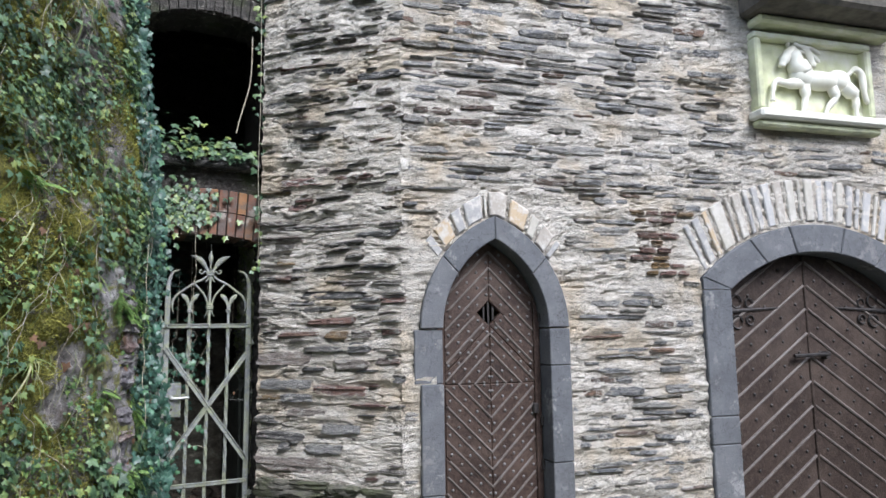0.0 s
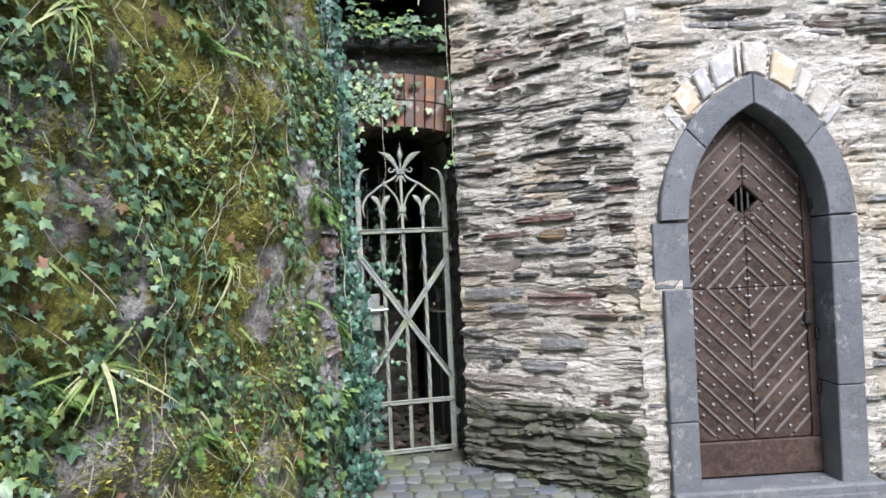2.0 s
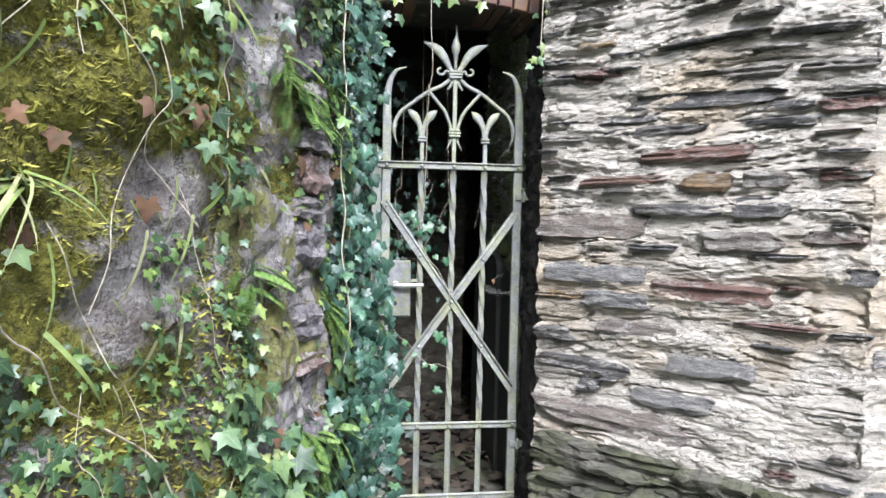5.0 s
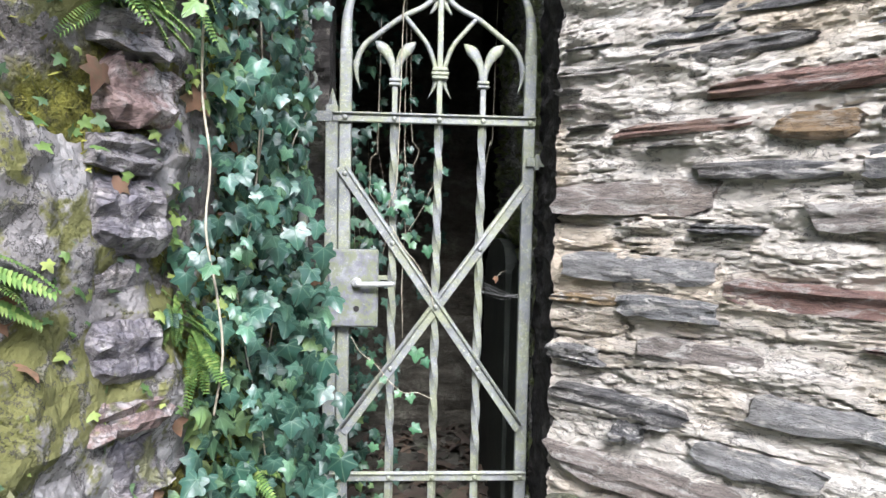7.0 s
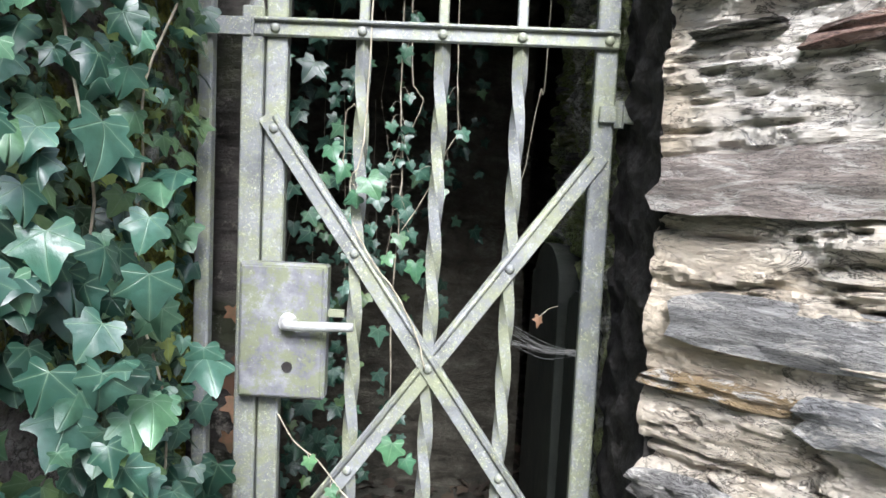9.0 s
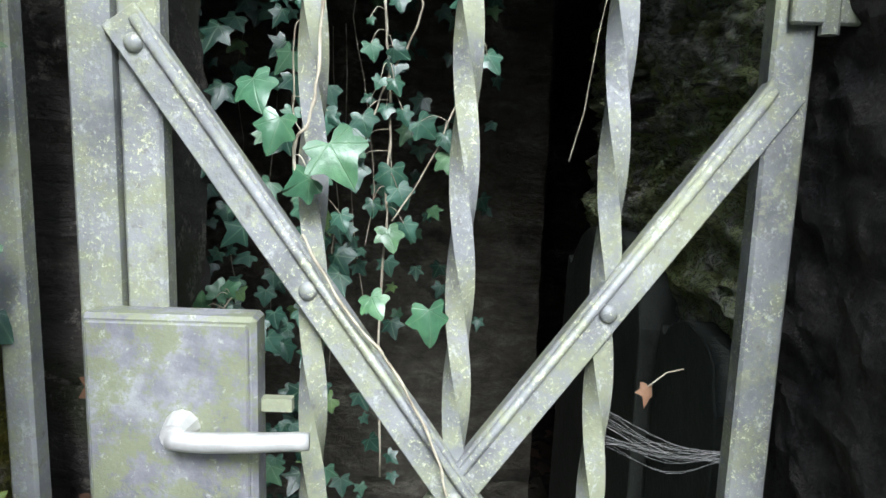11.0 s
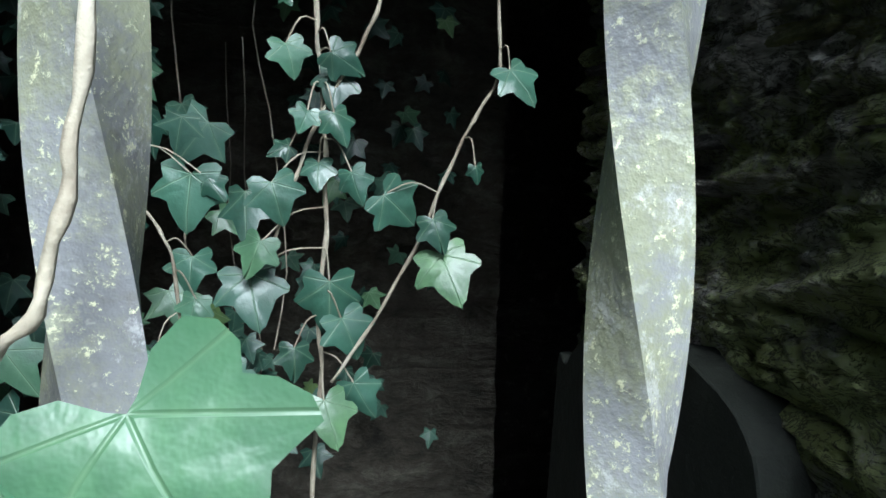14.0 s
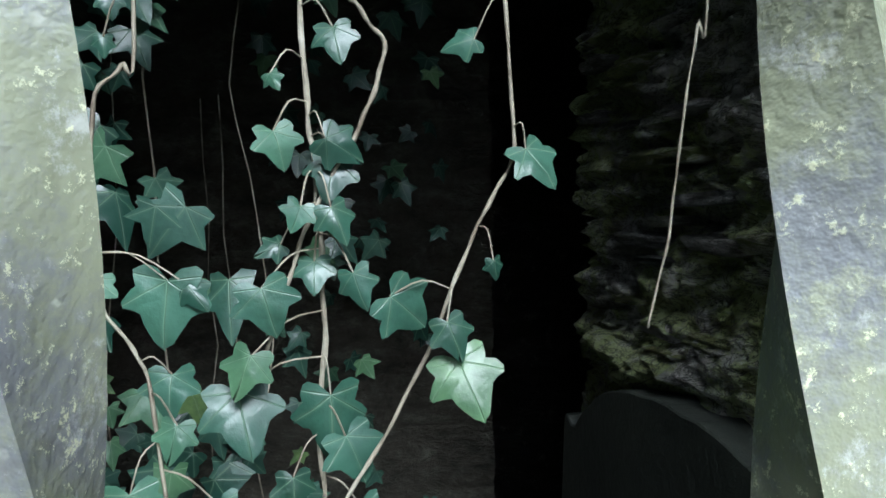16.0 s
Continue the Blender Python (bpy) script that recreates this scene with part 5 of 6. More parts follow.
        b = part("brace", box(0, L, -0.0026, 0.0026, -0.017, 0.017, 0.001), M_GATE, g)
        b.matrix_local = m
        s = 1 if xa < xb else -1
        part("ridge", sweep([(0.01, -0.0045, 0.010 * s), (L - 0.01, -0.0045, 0.010 * s)], 0.0045, 6), M_GATE, b, smooth=True)
        part("flange", box(0.0, L, 0.0028, 0.016, 0.014 * s - 0.002, 0.014 * s + 0.002), M_GATE, b)
        for x in (-0.925, -0.782, -0.518, -0.385):
            f = (x - xa) / (xb - xa)
            if 0.02 < f < 0.98:
                rivet(x, za + f * d.z - 0.004, dy - 0.003)
    rivet(c, 1.358, -0.026)
    # ogee scrolls and heads
    for s in (-1, 1):
        def at(dx, z):
            return (c + s * dx, y, z)
        big = smooth_path([at(0.012, 2.285), at(0.055, 2.25), at(0.111, 2.222), at(0.175, 2.175), at(0.224, 2.135), at(0.246, 2.09), at(0.248, 2.05), at(0.236, 2.005)], 5)
        n = len(big)
        part("ogee", sweep(big, [0.0085 if k < n - 10 else 0.0085 * max(0.15, (n - 1 - k) / 10 + 0.1) * 1.3 for k in range(n)], 8, 0.8), M_GATE, g, smooth=True)
        low = smooth_path([at(0.108, 2.224), at(0.07, 2.18), at(0.038, 2.14), at(0.018, 2.09), at(0.012, 2.056), at(0.016, 2.02), at(0.034, 1.985)], 5)
        n = len(low)
        part("ogee", sweep(low, [0.0075 if k < n - 6 else 0.0075 * max(0.15, (n - 1 - k) / 6) for k in range(n)], 8, 0.8), M_GATE, g, smooth=True)
        # scrolls and leaves of the crown
        curl = [at(0.012, 2.30)] + [at(0.062 + 0.022 * (1 - k / 14) * math.cos(math.pi - k * 0.5), 2.312 + 0.022 * (1 - k / 14) * math.sin(math.pi - k * 0.5) * -1) for k in range(11)]
        part("scroll", sweep(smooth_path(curl, 2), 0.0055, 6), M_GATE, g, smooth=True)
        leaf = [at(0.008, 2.30), at(0.03, 2.335), at(0.055, 2.375), at(0.09, 2.405), at(0.135, 2.425)]
        part("crown_leaf", sweep(smooth_path(leaf, 4), [0.008, 0.009, 0.01, 0.011, 0.012, 0.014, 0.016, 0.018, 0.019, 0.020, 0.021, 0.020, 0.018, 0.014, 0.010, 0.006, 0.002], 8, 0.4), M_GATE, g, smooth=True)
        foot = [at(0.006, 2.285), at(0.016, 2.255), at(0.032, 2.232)]
        part("crown_foot", sweep(smooth_path(foot, 4), [0.008, 0.008, 0.008, 0.008, 0.008, 0.007, 0.006, 0.005, 0.003], 6, 0.6), M_GATE, g, smooth=True)
    tip = [(c, y, 2.30), (c, y, 2.34), (c, y, 2.375), (c, y, 2.395), (c, y, 2.415), (c, y, 2.435), (c + 0.003, y, 2.46), (c, y, 2.50)]
    part("crown_bud", sweep(tip, [0.008, 0.007, 0.010, 0.018, 0.019, 0.012, 0.005, 0.002], 8), M_GATE, g, smooth=True)
    for z, w in ((2.296, 0.030), (2.056, 0.026)):
        for k, ww in ((-0.012, w * 0.9), (0.0, w), (0.012, w * 0.9)):
            part("collar", box(c - ww, c + ww, y - 0.018, y + 0.018, z + k - 0.0055, z + k + 0.0055, 0.003), M_GATE, g)
    for x in (-0.782, -0.518):
        for k in (-0.006, 0.006):
            part("collar", box(x - 0.018, x + 0.018, y - 0.015, y + 0.015, 2.027 + k - 0.005, 2.027 + k + 0.005, 0.003), M_GATE, g)
        for s in (-1, 1):
            horn = smooth_path([(x + s * 0.004, y, 2.03), (x + s * 0.008, y, 2.075), (x + s * 0.026, y, 2.115), (x + s * 0.060, y, 2.148)], 4)
            part("tulip_leaf", sweep(horn, [0.008, 0.008, 0.0085, 0.009, 0.010, 0.0115, 0.013, 0.015, 0.017, 0.018, 0.016, 0.010, 0.001], 8, 0.35), M_GATE, g, smooth=True)
    # lock box with lever
    lock = part("lock_case", box(-0.971, -0.822, y - 0.045, y - 0.0125, 1.298, 1.529, 0.004), M_LOCK, g, "lichened flat steel lock case")
    part("lock_plate", box(-0.966, -0.828, y - 0.0485, y - 0.0452, 1.303, 1.524, 0.002), M_LOCK, lock)
    rose = part("rose", sweep([(-0.885, y - 0.07, 1.432), (-0.885, y - 0.047, 1.432)], [0.011, 0.016], 12), M_HANDLE, lock)
    lever = smooth_path([(-0.888, y - 0.070, 1.430), (-0.860, y - 0.074, 1.430), (-0.815, y - 0.073, 1.431), (-0.772, y - 0.070, 1.432)], 4)
    part("lever", sweep(lever, [0.0085] * 9 + [0.008, 0.008, 0.008, 0.0075], 8), M_HANDLE, lock, "bare metal lever handle", True)
    key = part("keyhole", sweep([(-0.885, y - 0.0515, 1.355), (-0.885, y - 0.048, 1.355)], 0.009, 10), M_IRON, lock)
    part("latch_bolt", box(-0.822, -0.795, y - 0.03, y - 0.02, 1.44, 1.452), M_GATE, lock)
    # hinge straps into the right wall
    for z in (1.80, 0.75):
        h = part("hinge", box(-0.385, -0.30, y - 0.022, y - 0.014, z - 0.014, z + 0.014, 0.002), M_GATE, g, "grey hinge plate set into the wall")
        part("hinge_knuckle", sweep([(-0.352, y - 0.018, z - 0.022), (-0.352, y - 0.018, z + 0.022)], 0.008, 8), M_GATE, h)
    return g


iron_gate()


def side_panel():
    g = new("fixed_gate_panel")
    tagged(g, "narrow fixed iron side panel half buried in ivy", "gate panel")
    y = GATE_Y + 0.014
    part("post", box(-0.985, -0.948, y - 0.018, y + 0.020, 0.48, 1.955, 0.003), M_GATE, g)
    bm = bmesh.new()
    bmesh.ops.create_cone(bm, segments=4, radius1=0.014, radius2=0.001, depth=0.05)
    bmesh.ops.translate(bm, vec=(-0.966, y, 1.98), verts=bm.verts)
    part("spike", bm, M_GATE, g)
    part("upright", box(-1.062, -1.036, y - 0.012, y + 0.012, 0.48, 2.15, 0.003), M_GATE, g)
    part("rail", box(-1.10, -0.968, y - 0.022, y - 0.0185, 1.905, 1.935, 0.001), M_GATE, g)
    curl = [(-1.045 + 0.03 * math.cos(a), y, 2.03 + 0.03 * math.sin(a)) for a in [3.4 + 0.4 * k for k in range(10)]]
    part("scroll", sweep(curl, 0.006, 6), M_GATE, g, smooth=True)
    part("upright_head", sweep([(-1.049, y, 2.15), (-1.049, y, 2.18), (-1.049, y, 2.21), (-1.049, y, 2.26)], [0.012, 0.022, 0.02, 0.002], 8), M_GATE, g)


side_panel()

# ---- leaves and stems ----
def ivy_shape(wide=1.0, curl=0.12, fine=False, seed=1):
    """A five-lobed leaf along y, its stalk at the origin."""
    r = random.Random(seed)
    if fine:
        half = [(0.06, -0.06), (0.18, -0.17), (0.35, -0.22), (0.47, -0.15), (0.46, -0.02), (0.425, 0.11), (0.53, 0.19), (0.65, 0.32), (0.58, 0.41), (0.45, 0.45), (0.335, 0.485), (0.28, 0.60), (0.21, 0.75), (0.12, 0.88), (0.03, 0.97)]
    else:
        half = [(0.20, -0.18), (0.46, -0.15), (0.38, 0.11), (0.66, 0.36), (0.27, 0.46), (0.14, 0.78)]
    right = [(x * r.uniform(0.93, 1.05), y + r.uniform(-0.02, 0.02)) for x, y in half]
    left = [(-x * r.uniform(0.93, 1.05), y + r.uniform(-0.02, 0.02)) for x, y in reversed(half)]
    ring = [(0.0, 0.0)] + right + [(r.uniform(-0.04, 0.04), 1.0)] + left
    hub = (0.0, 0.24)
    pts = [hub] + ([(hub[0] + (x - hub[0]) * 0.55, hub[1] + (y - hub[1]) * 0.55) for x, y in ring] if fine else []) + ring
    def lift(x, y):
        d = math.hypot(x, y - 0.2)
        return 0.07 - curl * abs(x) ** 1.4 - 0.22 * max(0, y - 0.25) ** 2 - 0.10 * d * d + 0.03 * math.sin(7 * x + 5 * y + seed)
    verts = [(x * wide, y, lift(x, y)) for x, y in pts]
    n = len(ring)
    if fine:
        faces = [(0, 1 + k, 1 + (k + 1) % n) for k in range(n)] + [(1 + k, 1 + n + k, 1 + n + (k + 1) % n, 1 + (k + 1) % n) for k in range(n)]
    else:
        faces = [(0, 1 + k, 1 + (k + 1) % n) for k in range(n)]
    return np.array(verts), faces, np.array(pts)


SHAPES = [ivy_shape(1.0, 0.15), ivy_shape(0.85, 0.4, False, 2), ivy_shape(1.1, -0.12, False, 3)]
FINE = [ivy_shape(1.0, 0.15, True, 4), ivy_shape(0.88, 0.42, True, 5), ivy_shape(1.08, -0.15, True, 6), ivy_shape(0.95, 0.25, True, 7)]


def leaf_pose(p, normal, tip, size):
    n = Vector(normal).normalized()
    y = Vector(tip)
    y = (y - n * y.dot(n)).normalized()
    x = y.cross(n)
    m = Matrix.Identity(4)
    for i in range(3):
        m[i][0], m[i][1], m[i][2], m[i][3] = x[i] * size, y[i] * size, n[i] * size, p[i]
    return m


def many(name, shapes, poses, material, parent=None):
    """All copies of small shapes in one mesh."""
    vs, fs, us, n = [], [], [], 0
    for k, m in enumerate(poses):
        v, f, u = shapes[k % len(shapes)]
        a = np.array(m)
        vs.append(v @ a[:3, :3].T + a[:3, 3])
        fs += [tuple(i + n for i in face) for face in f]
        us.append(u)
        n += len(v)
    return tagged(link_mesh(name, np.concatenate(vs).tolist(), fs, material, parent, np.concatenate(us), True), kind="stuff")


def leaf_meshes(material, name="leaf"):
    out = []
    for v, f, u in FINE:
        ob = link_mesh(name, v.tolist(), f, material, None, u, True)
        out.append(ob.data)
        bpy.data.objects.remove(ob)
    return out


def jitter(v, amount):
    return Vector(v) + Vector((rng.uniform(-1, 1), rng.uniform(-1, 1), rng.uniform(-1, 1))) * amount


def hang(angle, lean=0.0):
    """The way a leaf tip points in the gate's plane: 0 is down."""
    a = radians(angle)
    return Vector((math.sin(a), lean, -math.cos(a)))


def blade_shape(bend):
    vs, fs = [], []
    for k in range(6):
        y = k / 5
        w = 0.022 * (1 - y ** 2) + 0.001
        vs += [(-w, y - bend * 0.2 * y * y, -bend * y ** 2.4), (w, y - bend * 0.2 * y * y, -bend * y ** 2.4)]
        if k:
            fs.append((2 * k - 2, 2 * k - 1, 2 * k + 1, 2 * k))
    return np.array(vs), fs, np.array([(0.5, 0.5)] * 12)


def bank_leaves():
    ivy = new("wall_ivy")
    tagged(ivy, "common ivy spreading over the mossy retaining wall", "ivy")
    poses = []
    while len(poses) < 20000:
        s, z = rng.uniform(4.2, 8.45), rng.uniform(0.35, 4.7)
        dens = 0.36 + 2.0 * noise.noise(Vector((s * 1.7, z * 1.5, 21))) + 0.5 * noise.noise(Vector((s * 4.5, z * 4, 2)))
        dens += 0.25 * max(0.0, z - 2.0) - 0.5 * max(0.0, 1.15 - z) + 0.3 * max(0, s - 7.55)
        if 7.25 < s < 7.62 and z < 2.2:
            dens -= 0.42
        if rng.random() > dens:
            continue
        p, n = bank(s, z)
        size = rng.uniform(0.014, 0.040) * (1.35 if z < 1.35 else 1.0) * (1.2 if rng.random() < 0.12 else 1.0)
        tip = Vector((0, 0, -1)) + Vector((-n.y, n.x, 0)) * rng.uniform(-1.1, 1.1) + n * 0.2
        poses.append(leaf_pose(p + n * rng.uniform(0.004, 0.06), jitter(n + Vector((0, 0, 0.5)), 0.75), tip, size))
    many("foliage", SHAPES, poses, M_IVY, ivy)
    small = []
    while len(small) < 13000:
        s, z = rng.uniform(4.4, 7.9), rng.uniform(0.4, 4.3)
        if noise.noise(Vector((s * 2.6, z * 2.6, 77))) + 0.4 * noise.noise(Vector((s * 7, z * 7, 7))) < 0.02 or (7.25 < s < 7.62 and z < 2.2 and rng.random() < 0.8):
            continue
        p, n = bank(s, z)
        small.append(leaf_pose(p + n * rng.uniform(0.0, 0.035), jitter(n + Vector((0, 0, 0.6)), 0.9), jitter((0, 0, -0.7), 0.9), rng.uniform(0.009, 0.024)))
    many("creeper", SHAPES, small, M_CREEPER, ivy)
    dry = []
    for k in range(900):
        s, z = rng.uniform(4.6, 7.3), rng.uniform(0.8, 3.8)
        p, n = bank(s, z)
        side = Vector((-n.y, n.x, 0))
        dry.append(leaf_pose(p + n * 0.02, jitter(n, 0.4), Vector((0, 0, -1)) + side * rng.uniform(-1.2, 1.2) + n * 0.35, rng.uniform(0.06, 0.20)))
    many("dry_grass", [blade_shape(0.3), blade_shape(0.7)], dry, M_GRASS, ivy)
    # trailing stems over the wall
    bm = bmesh.new()
    for k in range(150):
        s, z = rng.uniform(4.6, 7.25), rng.uniform(0.9, 4.2)
        pts, drift = [], rng.uniform(-1.4, 1.4)
        for i in range(rng.randint(5, 11)):
            p, n = bank(s, z)
            pts.append(p + n * (0.03 + 0.015 * math.sin(i * 1.3 + k)))
            s += 0.05 * drift + rng.uniform(-0.025, 0.025)
            z -= rng.uniform(0.04, 0.10)
            if z < 0.4:
                break
        if len(pts) > 2:
            sweep(smooth_path(pts, 3), rng.choice((0.0008, 0.001, 0.0012, 0.0017)), 4, 1.0, bm)
    tagged(part("stem_tangle", bm, M_STEM, ivy), kind="stuff")
    return ivy


bank_leaves()


def gate_curtain():
    """Thick hanging ivy between the wall's end and the gate."""
    ivy = new("hanging_ivy")
    tagged(ivy, "dense dark green ivy curtain hanging beside the gate", "ivy")
    meshes = leaf_meshes(M_IVY_ONE)
    far = []
    made = 0
    for k in range(3400):
        f = rng.random()
        s = 7.62 + 0.90 * f
        z = rng.uniform(0.42, 4.5)
        p, n = bank(s, z)
        reach = 0.13 + 0.10 * max(0.0, 1 - abs(s - 8.1) / 0.35) * (1.0 if z < 1.45 else max(0.0, 1 - (z - 1.45) / 0.7))
        out = rng.uniform(-0.01, reach) + 0.02 * math.sin(z * 3)
        p = p + n * out + Vector((0, -0.02, 0))
        if z < 2.4 and p.y > 4.66 and p.x > (-1.05 if z > 1.3 else -1.0) + 0.04 * noise.noise(Vector((0, z * 3, 4))):
            continue
        if 7.6 < s < 7.72 and rng.random() < 0.5:
            continue
        size = rng.uniform(0.034, 0.066) if 0.9 < z < 1.75 and s > 7.95 and rng.random() < 0.6 else rng.uniform(0.018, 0.046)
        facing = jitter((0.5, -1.0, 0.35), 0.75)
        tip = Vector((rng.uniform(-0.7, 0.7), -0.25, -1))
        m = leaf_pose(p, facing, tip, size)
        if z < 2.1 and made < 300:
            ob = new("leaf", meshes[k % 4])
            ob.parent = ivy
            ob.matrix_local = m
            made += 1
        else:
            far.append(m)
    many("foliage", FINE, far, M_IVY_DEEP, ivy)
    bm = bmesh.new()
    for k in range(10):
        s = rng.uniform(7.64, 8.45)
        z = rng.uniform(1.6, 3.6)
        pts = []
        for i in range(12):
            p, n = bank(s, z)
            pts.append(p + n * (0.06 + 0.02 * math.sin(i + k)))
            z -= 0.11
            s += rng.uniform(-0.012, 0.012)
            if z < 0.45:
                break
        if len(pts) > 2:
            sweep(smooth_path(pts, 3), rng.uniform(0.0014, 0.0026), 5, 1.0, bm)
    tagged(part("stem_tangle", bm, M_STEM, ivy), kind="stuff")
    # the last leaves that reach over the fixed panel
    for x, z, size, a in ((-1.03, 1.93, 0.06, -20), (-0.99, 1.19, 0.06, -15), (-0.965, 1.02, 0.055, 20), (-0.98, 0.80, 0.055, 0), (-0.96, 0.66, 0.05, 15)):
        ob = new("leaf", meshes[0])
        ob.parent = ivy
        ob.matrix_local = leaf_pose((x, 4.83, z), jitter((0.1, -1, 0.3), 0.3), hang(a, -0.2), size)


gate_curtain()


def strand(name, label, stem, radius, leaves, y, material, seed=0):
    """One ivy shoot: its stem and its single leaves (x, z, size, tip angle)."""
    r = random.Random(seed)
    shoot = new(name)
    tagged(shoot, label, "ivy", "ivy shoots in the gateway")
    path = smooth_path(stem, 6)
    n = len(path)
    st = part("stem", sweep([p + Vector((0.4 * radius * math.sin(k * 1.1), 0.4 * radius * math.cos(k * 1.7), 0)) for k, p in enumerate(path)], [radius * (1 + 0.18 * math.sin(k * 2.1) + 0.12 * math.sin(k * 5.3)) for k in range(n)], 6), M_STEM, shoot, smooth=True)
    meshes = leaf_meshes(material)
    for k, (x, z, size, a) in enumerate(leaves):
        size *= 0.70
        tip = hang(a, r.uniform(-0.35, 0.1))
        centre = Vector((x, y + r.uniform(-0.012, 0.012), z))
        root = centre - tip.normalized() * size * 0.42
        leaf = new("leaf", meshes[k % 4])
        leaf.parent = shoot
        leaf.matrix_local = leaf_pose(root, Vector((r.uniform(-0.35, 0.35), -1, r.uniform(-0.05, 0.6) + (0.08 if y < 5 else 0.0))), tip, size)
        near = min(path, key=lambda p: (p - root - Vector((0, 0, 0.02))).length)
        if (near - root).length < 0.16 and y > 5.0 or (near - root).length < 0.03:
            mid = (near + root) / 2 + Vector((0, -0.006, 0.008))
            part("leaf_stalk", sweep(smooth_path([near, mid, root], 3), 0.0006, 4), M_STEM, shoot)
    return shoot


strand("ivy_shoot", "dark ivy shoot hanging behind the iron gate",
       [(-0.752, 5.215, 2.60), (-0.748, 5.215, 2.2), (-0.749, 5.215, 1.95), (-0.747, 5.215, 1.834), (-0.743, 5.215, 1.789), (-0.740, 5.215, 1.734), (-0.739, 5.215, 1.677), (-0.743, 5.215, 1.62), (-0.742, 5.215, 1.569), (-0.75, 5.215, 1.42), (-0.745, 5.215, 1.2)], 0.0019,
       [(-0.728, 1.854, 0.034, 10), (-0.763, 1.829, 0.018, 30), (-0.762, 1.793, 0.034, 20), (-0.726, 1.793, 0.038, 60), (-0.733, 1.775, 0.04, -10), (-0.730, 1.749, 0.034, 20), (-0.753, 1.753, 0.024, -20), (-0.770, 1.733, 0.024, -60),
        (-0.744, 1.717, 0.031, 0), (-0.718, 1.711, 0.034, 20), (-0.771, 1.700, 0.044, 15), (-0.785, 1.662, 0.040, -20), (-0.788, 1.631, 0.060, 10), (-0.736, 1.626, 0.062, 0), (-0.723, 1.605, 0.046, 20), (-0.759, 1.591, 0.034, 0),
        (-0.735, 1.55, 0.05, 15), (-0.712, 1.56, 0.045, 30)], 5.20, M_IVY_ONE, 3)
strand("ivy_shoot", "bent ivy shoot with short aerial roots behind the gate",
       [(-0.735, 5.205, 2.3), (-0.726, 5.205, 1.932), (-0.714, 5.205, 1.876), (-0.70, 5.205, 1.857), (-0.706, 5.205, 1.829), (-0.719, 5.205, 1.80), (-0.743, 5.205, 1.758), (-0.759, 5.205, 1.717), (-0.774, 5.205, 1.672)], 0.0015,
       [(-0.74, 1.95, 0.04, -20), (-0.715, 2.02, 0.045, 25), (-0.76, 2.08, 0.05, -10), (-0.71, 2.16, 0.05, 15)], 5.20, M_IVY_ONE, 4)
strand("ivy_shoot", "thin ivy shoot slanting across the dark gateway",
       [(-0.655, 5.2, 2.6), (-0.635, 5.2, 2.2), (-0.629, 5.2, 1.952), (-0.627, 5.2, 1.885), (-0.622, 5.2, 1.795), (-0.636, 5.2, 1.764), (-0.655, 5.2, 1.725), (-0.677, 5.2, 1.67), (-0.709, 5.2, 1.612), (-0.734, 5.2, 1.575)], 0.0013,
       [(-0.609, 1.781, 0.044, 30), (-0.655, 1.857, 0.031, -80), (-0.690, 1.697, 0.047, 50), (-0.664, 1.680, 0.036, 20), (-0.655, 1.651, 0.056, 20), (-0.639, 1.721, 0.018, 10)], 5.19, M_IVY_ONE, 5)
strand("ivy_shoot", "looping ivy shoot low behind the gate",
       [(-0.835, 5.21, 2.3), (-0.841, 5.21, 1.879), (-0.849, 5.21, 1.841), (-0.865, 5.21, 1.818), (-0.866, 5.21, 1.743), (-0.866, 5.21, 1.707), (-0.85, 5.21, 1.68), (-0.84, 5.21, 1.652), (-0.83, 5.21, 1.55)], 0.0012,
       [(-0.831, 1.699, 0.060, -5), (-0.814, 1.708, 0.032, 40), (-0.829, 1.648, 0.040, 0), (-0.827, 1.622, 0.033, -10), (-0.854, 1.874, 0.020, 10), (-0.859, 1.852, 0.018, 0), (-0.872, 1.710, 0.031, -10), (-0.85, 1.58, 0.05, 10), (-0.80, 1.57, 0.04, 20)], 5.21, M_IVY_ONE, 6)
strand("ivy_shoot", "bare hanging root beside the passage wall",
       [(-0.42, 5.3, 2.76), (-0.431, 5.3, 1.968), (-0.441, 5.3, 1.901), (-0.455, 5.3, 1.81), (-0.465, 5.3, 1.732), (-0.483, 5.3, 1.659)], 0.0011, [], 5.3, M_IVY_ONE, 7)
strand("ivy_shoot", "light green ivy shoot climbing a gate bar",
       [(-0.760, 4.880, 2.25), (-0.764, 4.880, 2.05), (-0.767, 4.878, 1.90), (-0.769, 4.874, 1.80), (-0.772, 4.873, 1.742), (-0.776, 4.872, 1.712), (-0.782, 4.872, 1.69), (-0.792, 4.874, 1.677), (-0.792, 4.876, 1.640)], 0.0015,
       [(-0.820, 1.714, 0.047, 20), (-0.803, 1.683, 0.046, -15), (-0.751, 1.661, 0.060, 30), (-0.789, 1.643, 0.045, -70)], 4.855, M_IVY_LIGHT, 8)
strand("ivy_shoot", "pale ivy runner creeping along a gate brace",
       [(-0.785, 4.868, 1.60), (-0.77, 4.866, 1.573), (-0.743, 4.866, 1.53), (-0.72, 4.866, 1.504), (-0.702, 4.866, 1.478), (-0.677, 4.866, 1.432), (-0.662, 4.866, 1.394), (-0.655, 4.87, 1.36)], 0.0014,
       [(-0.720, 1.542, 0.033, 30), (-0.674, 1.526, 0.050, 10)], 4.858, M_IVY_LIGHT, 9)
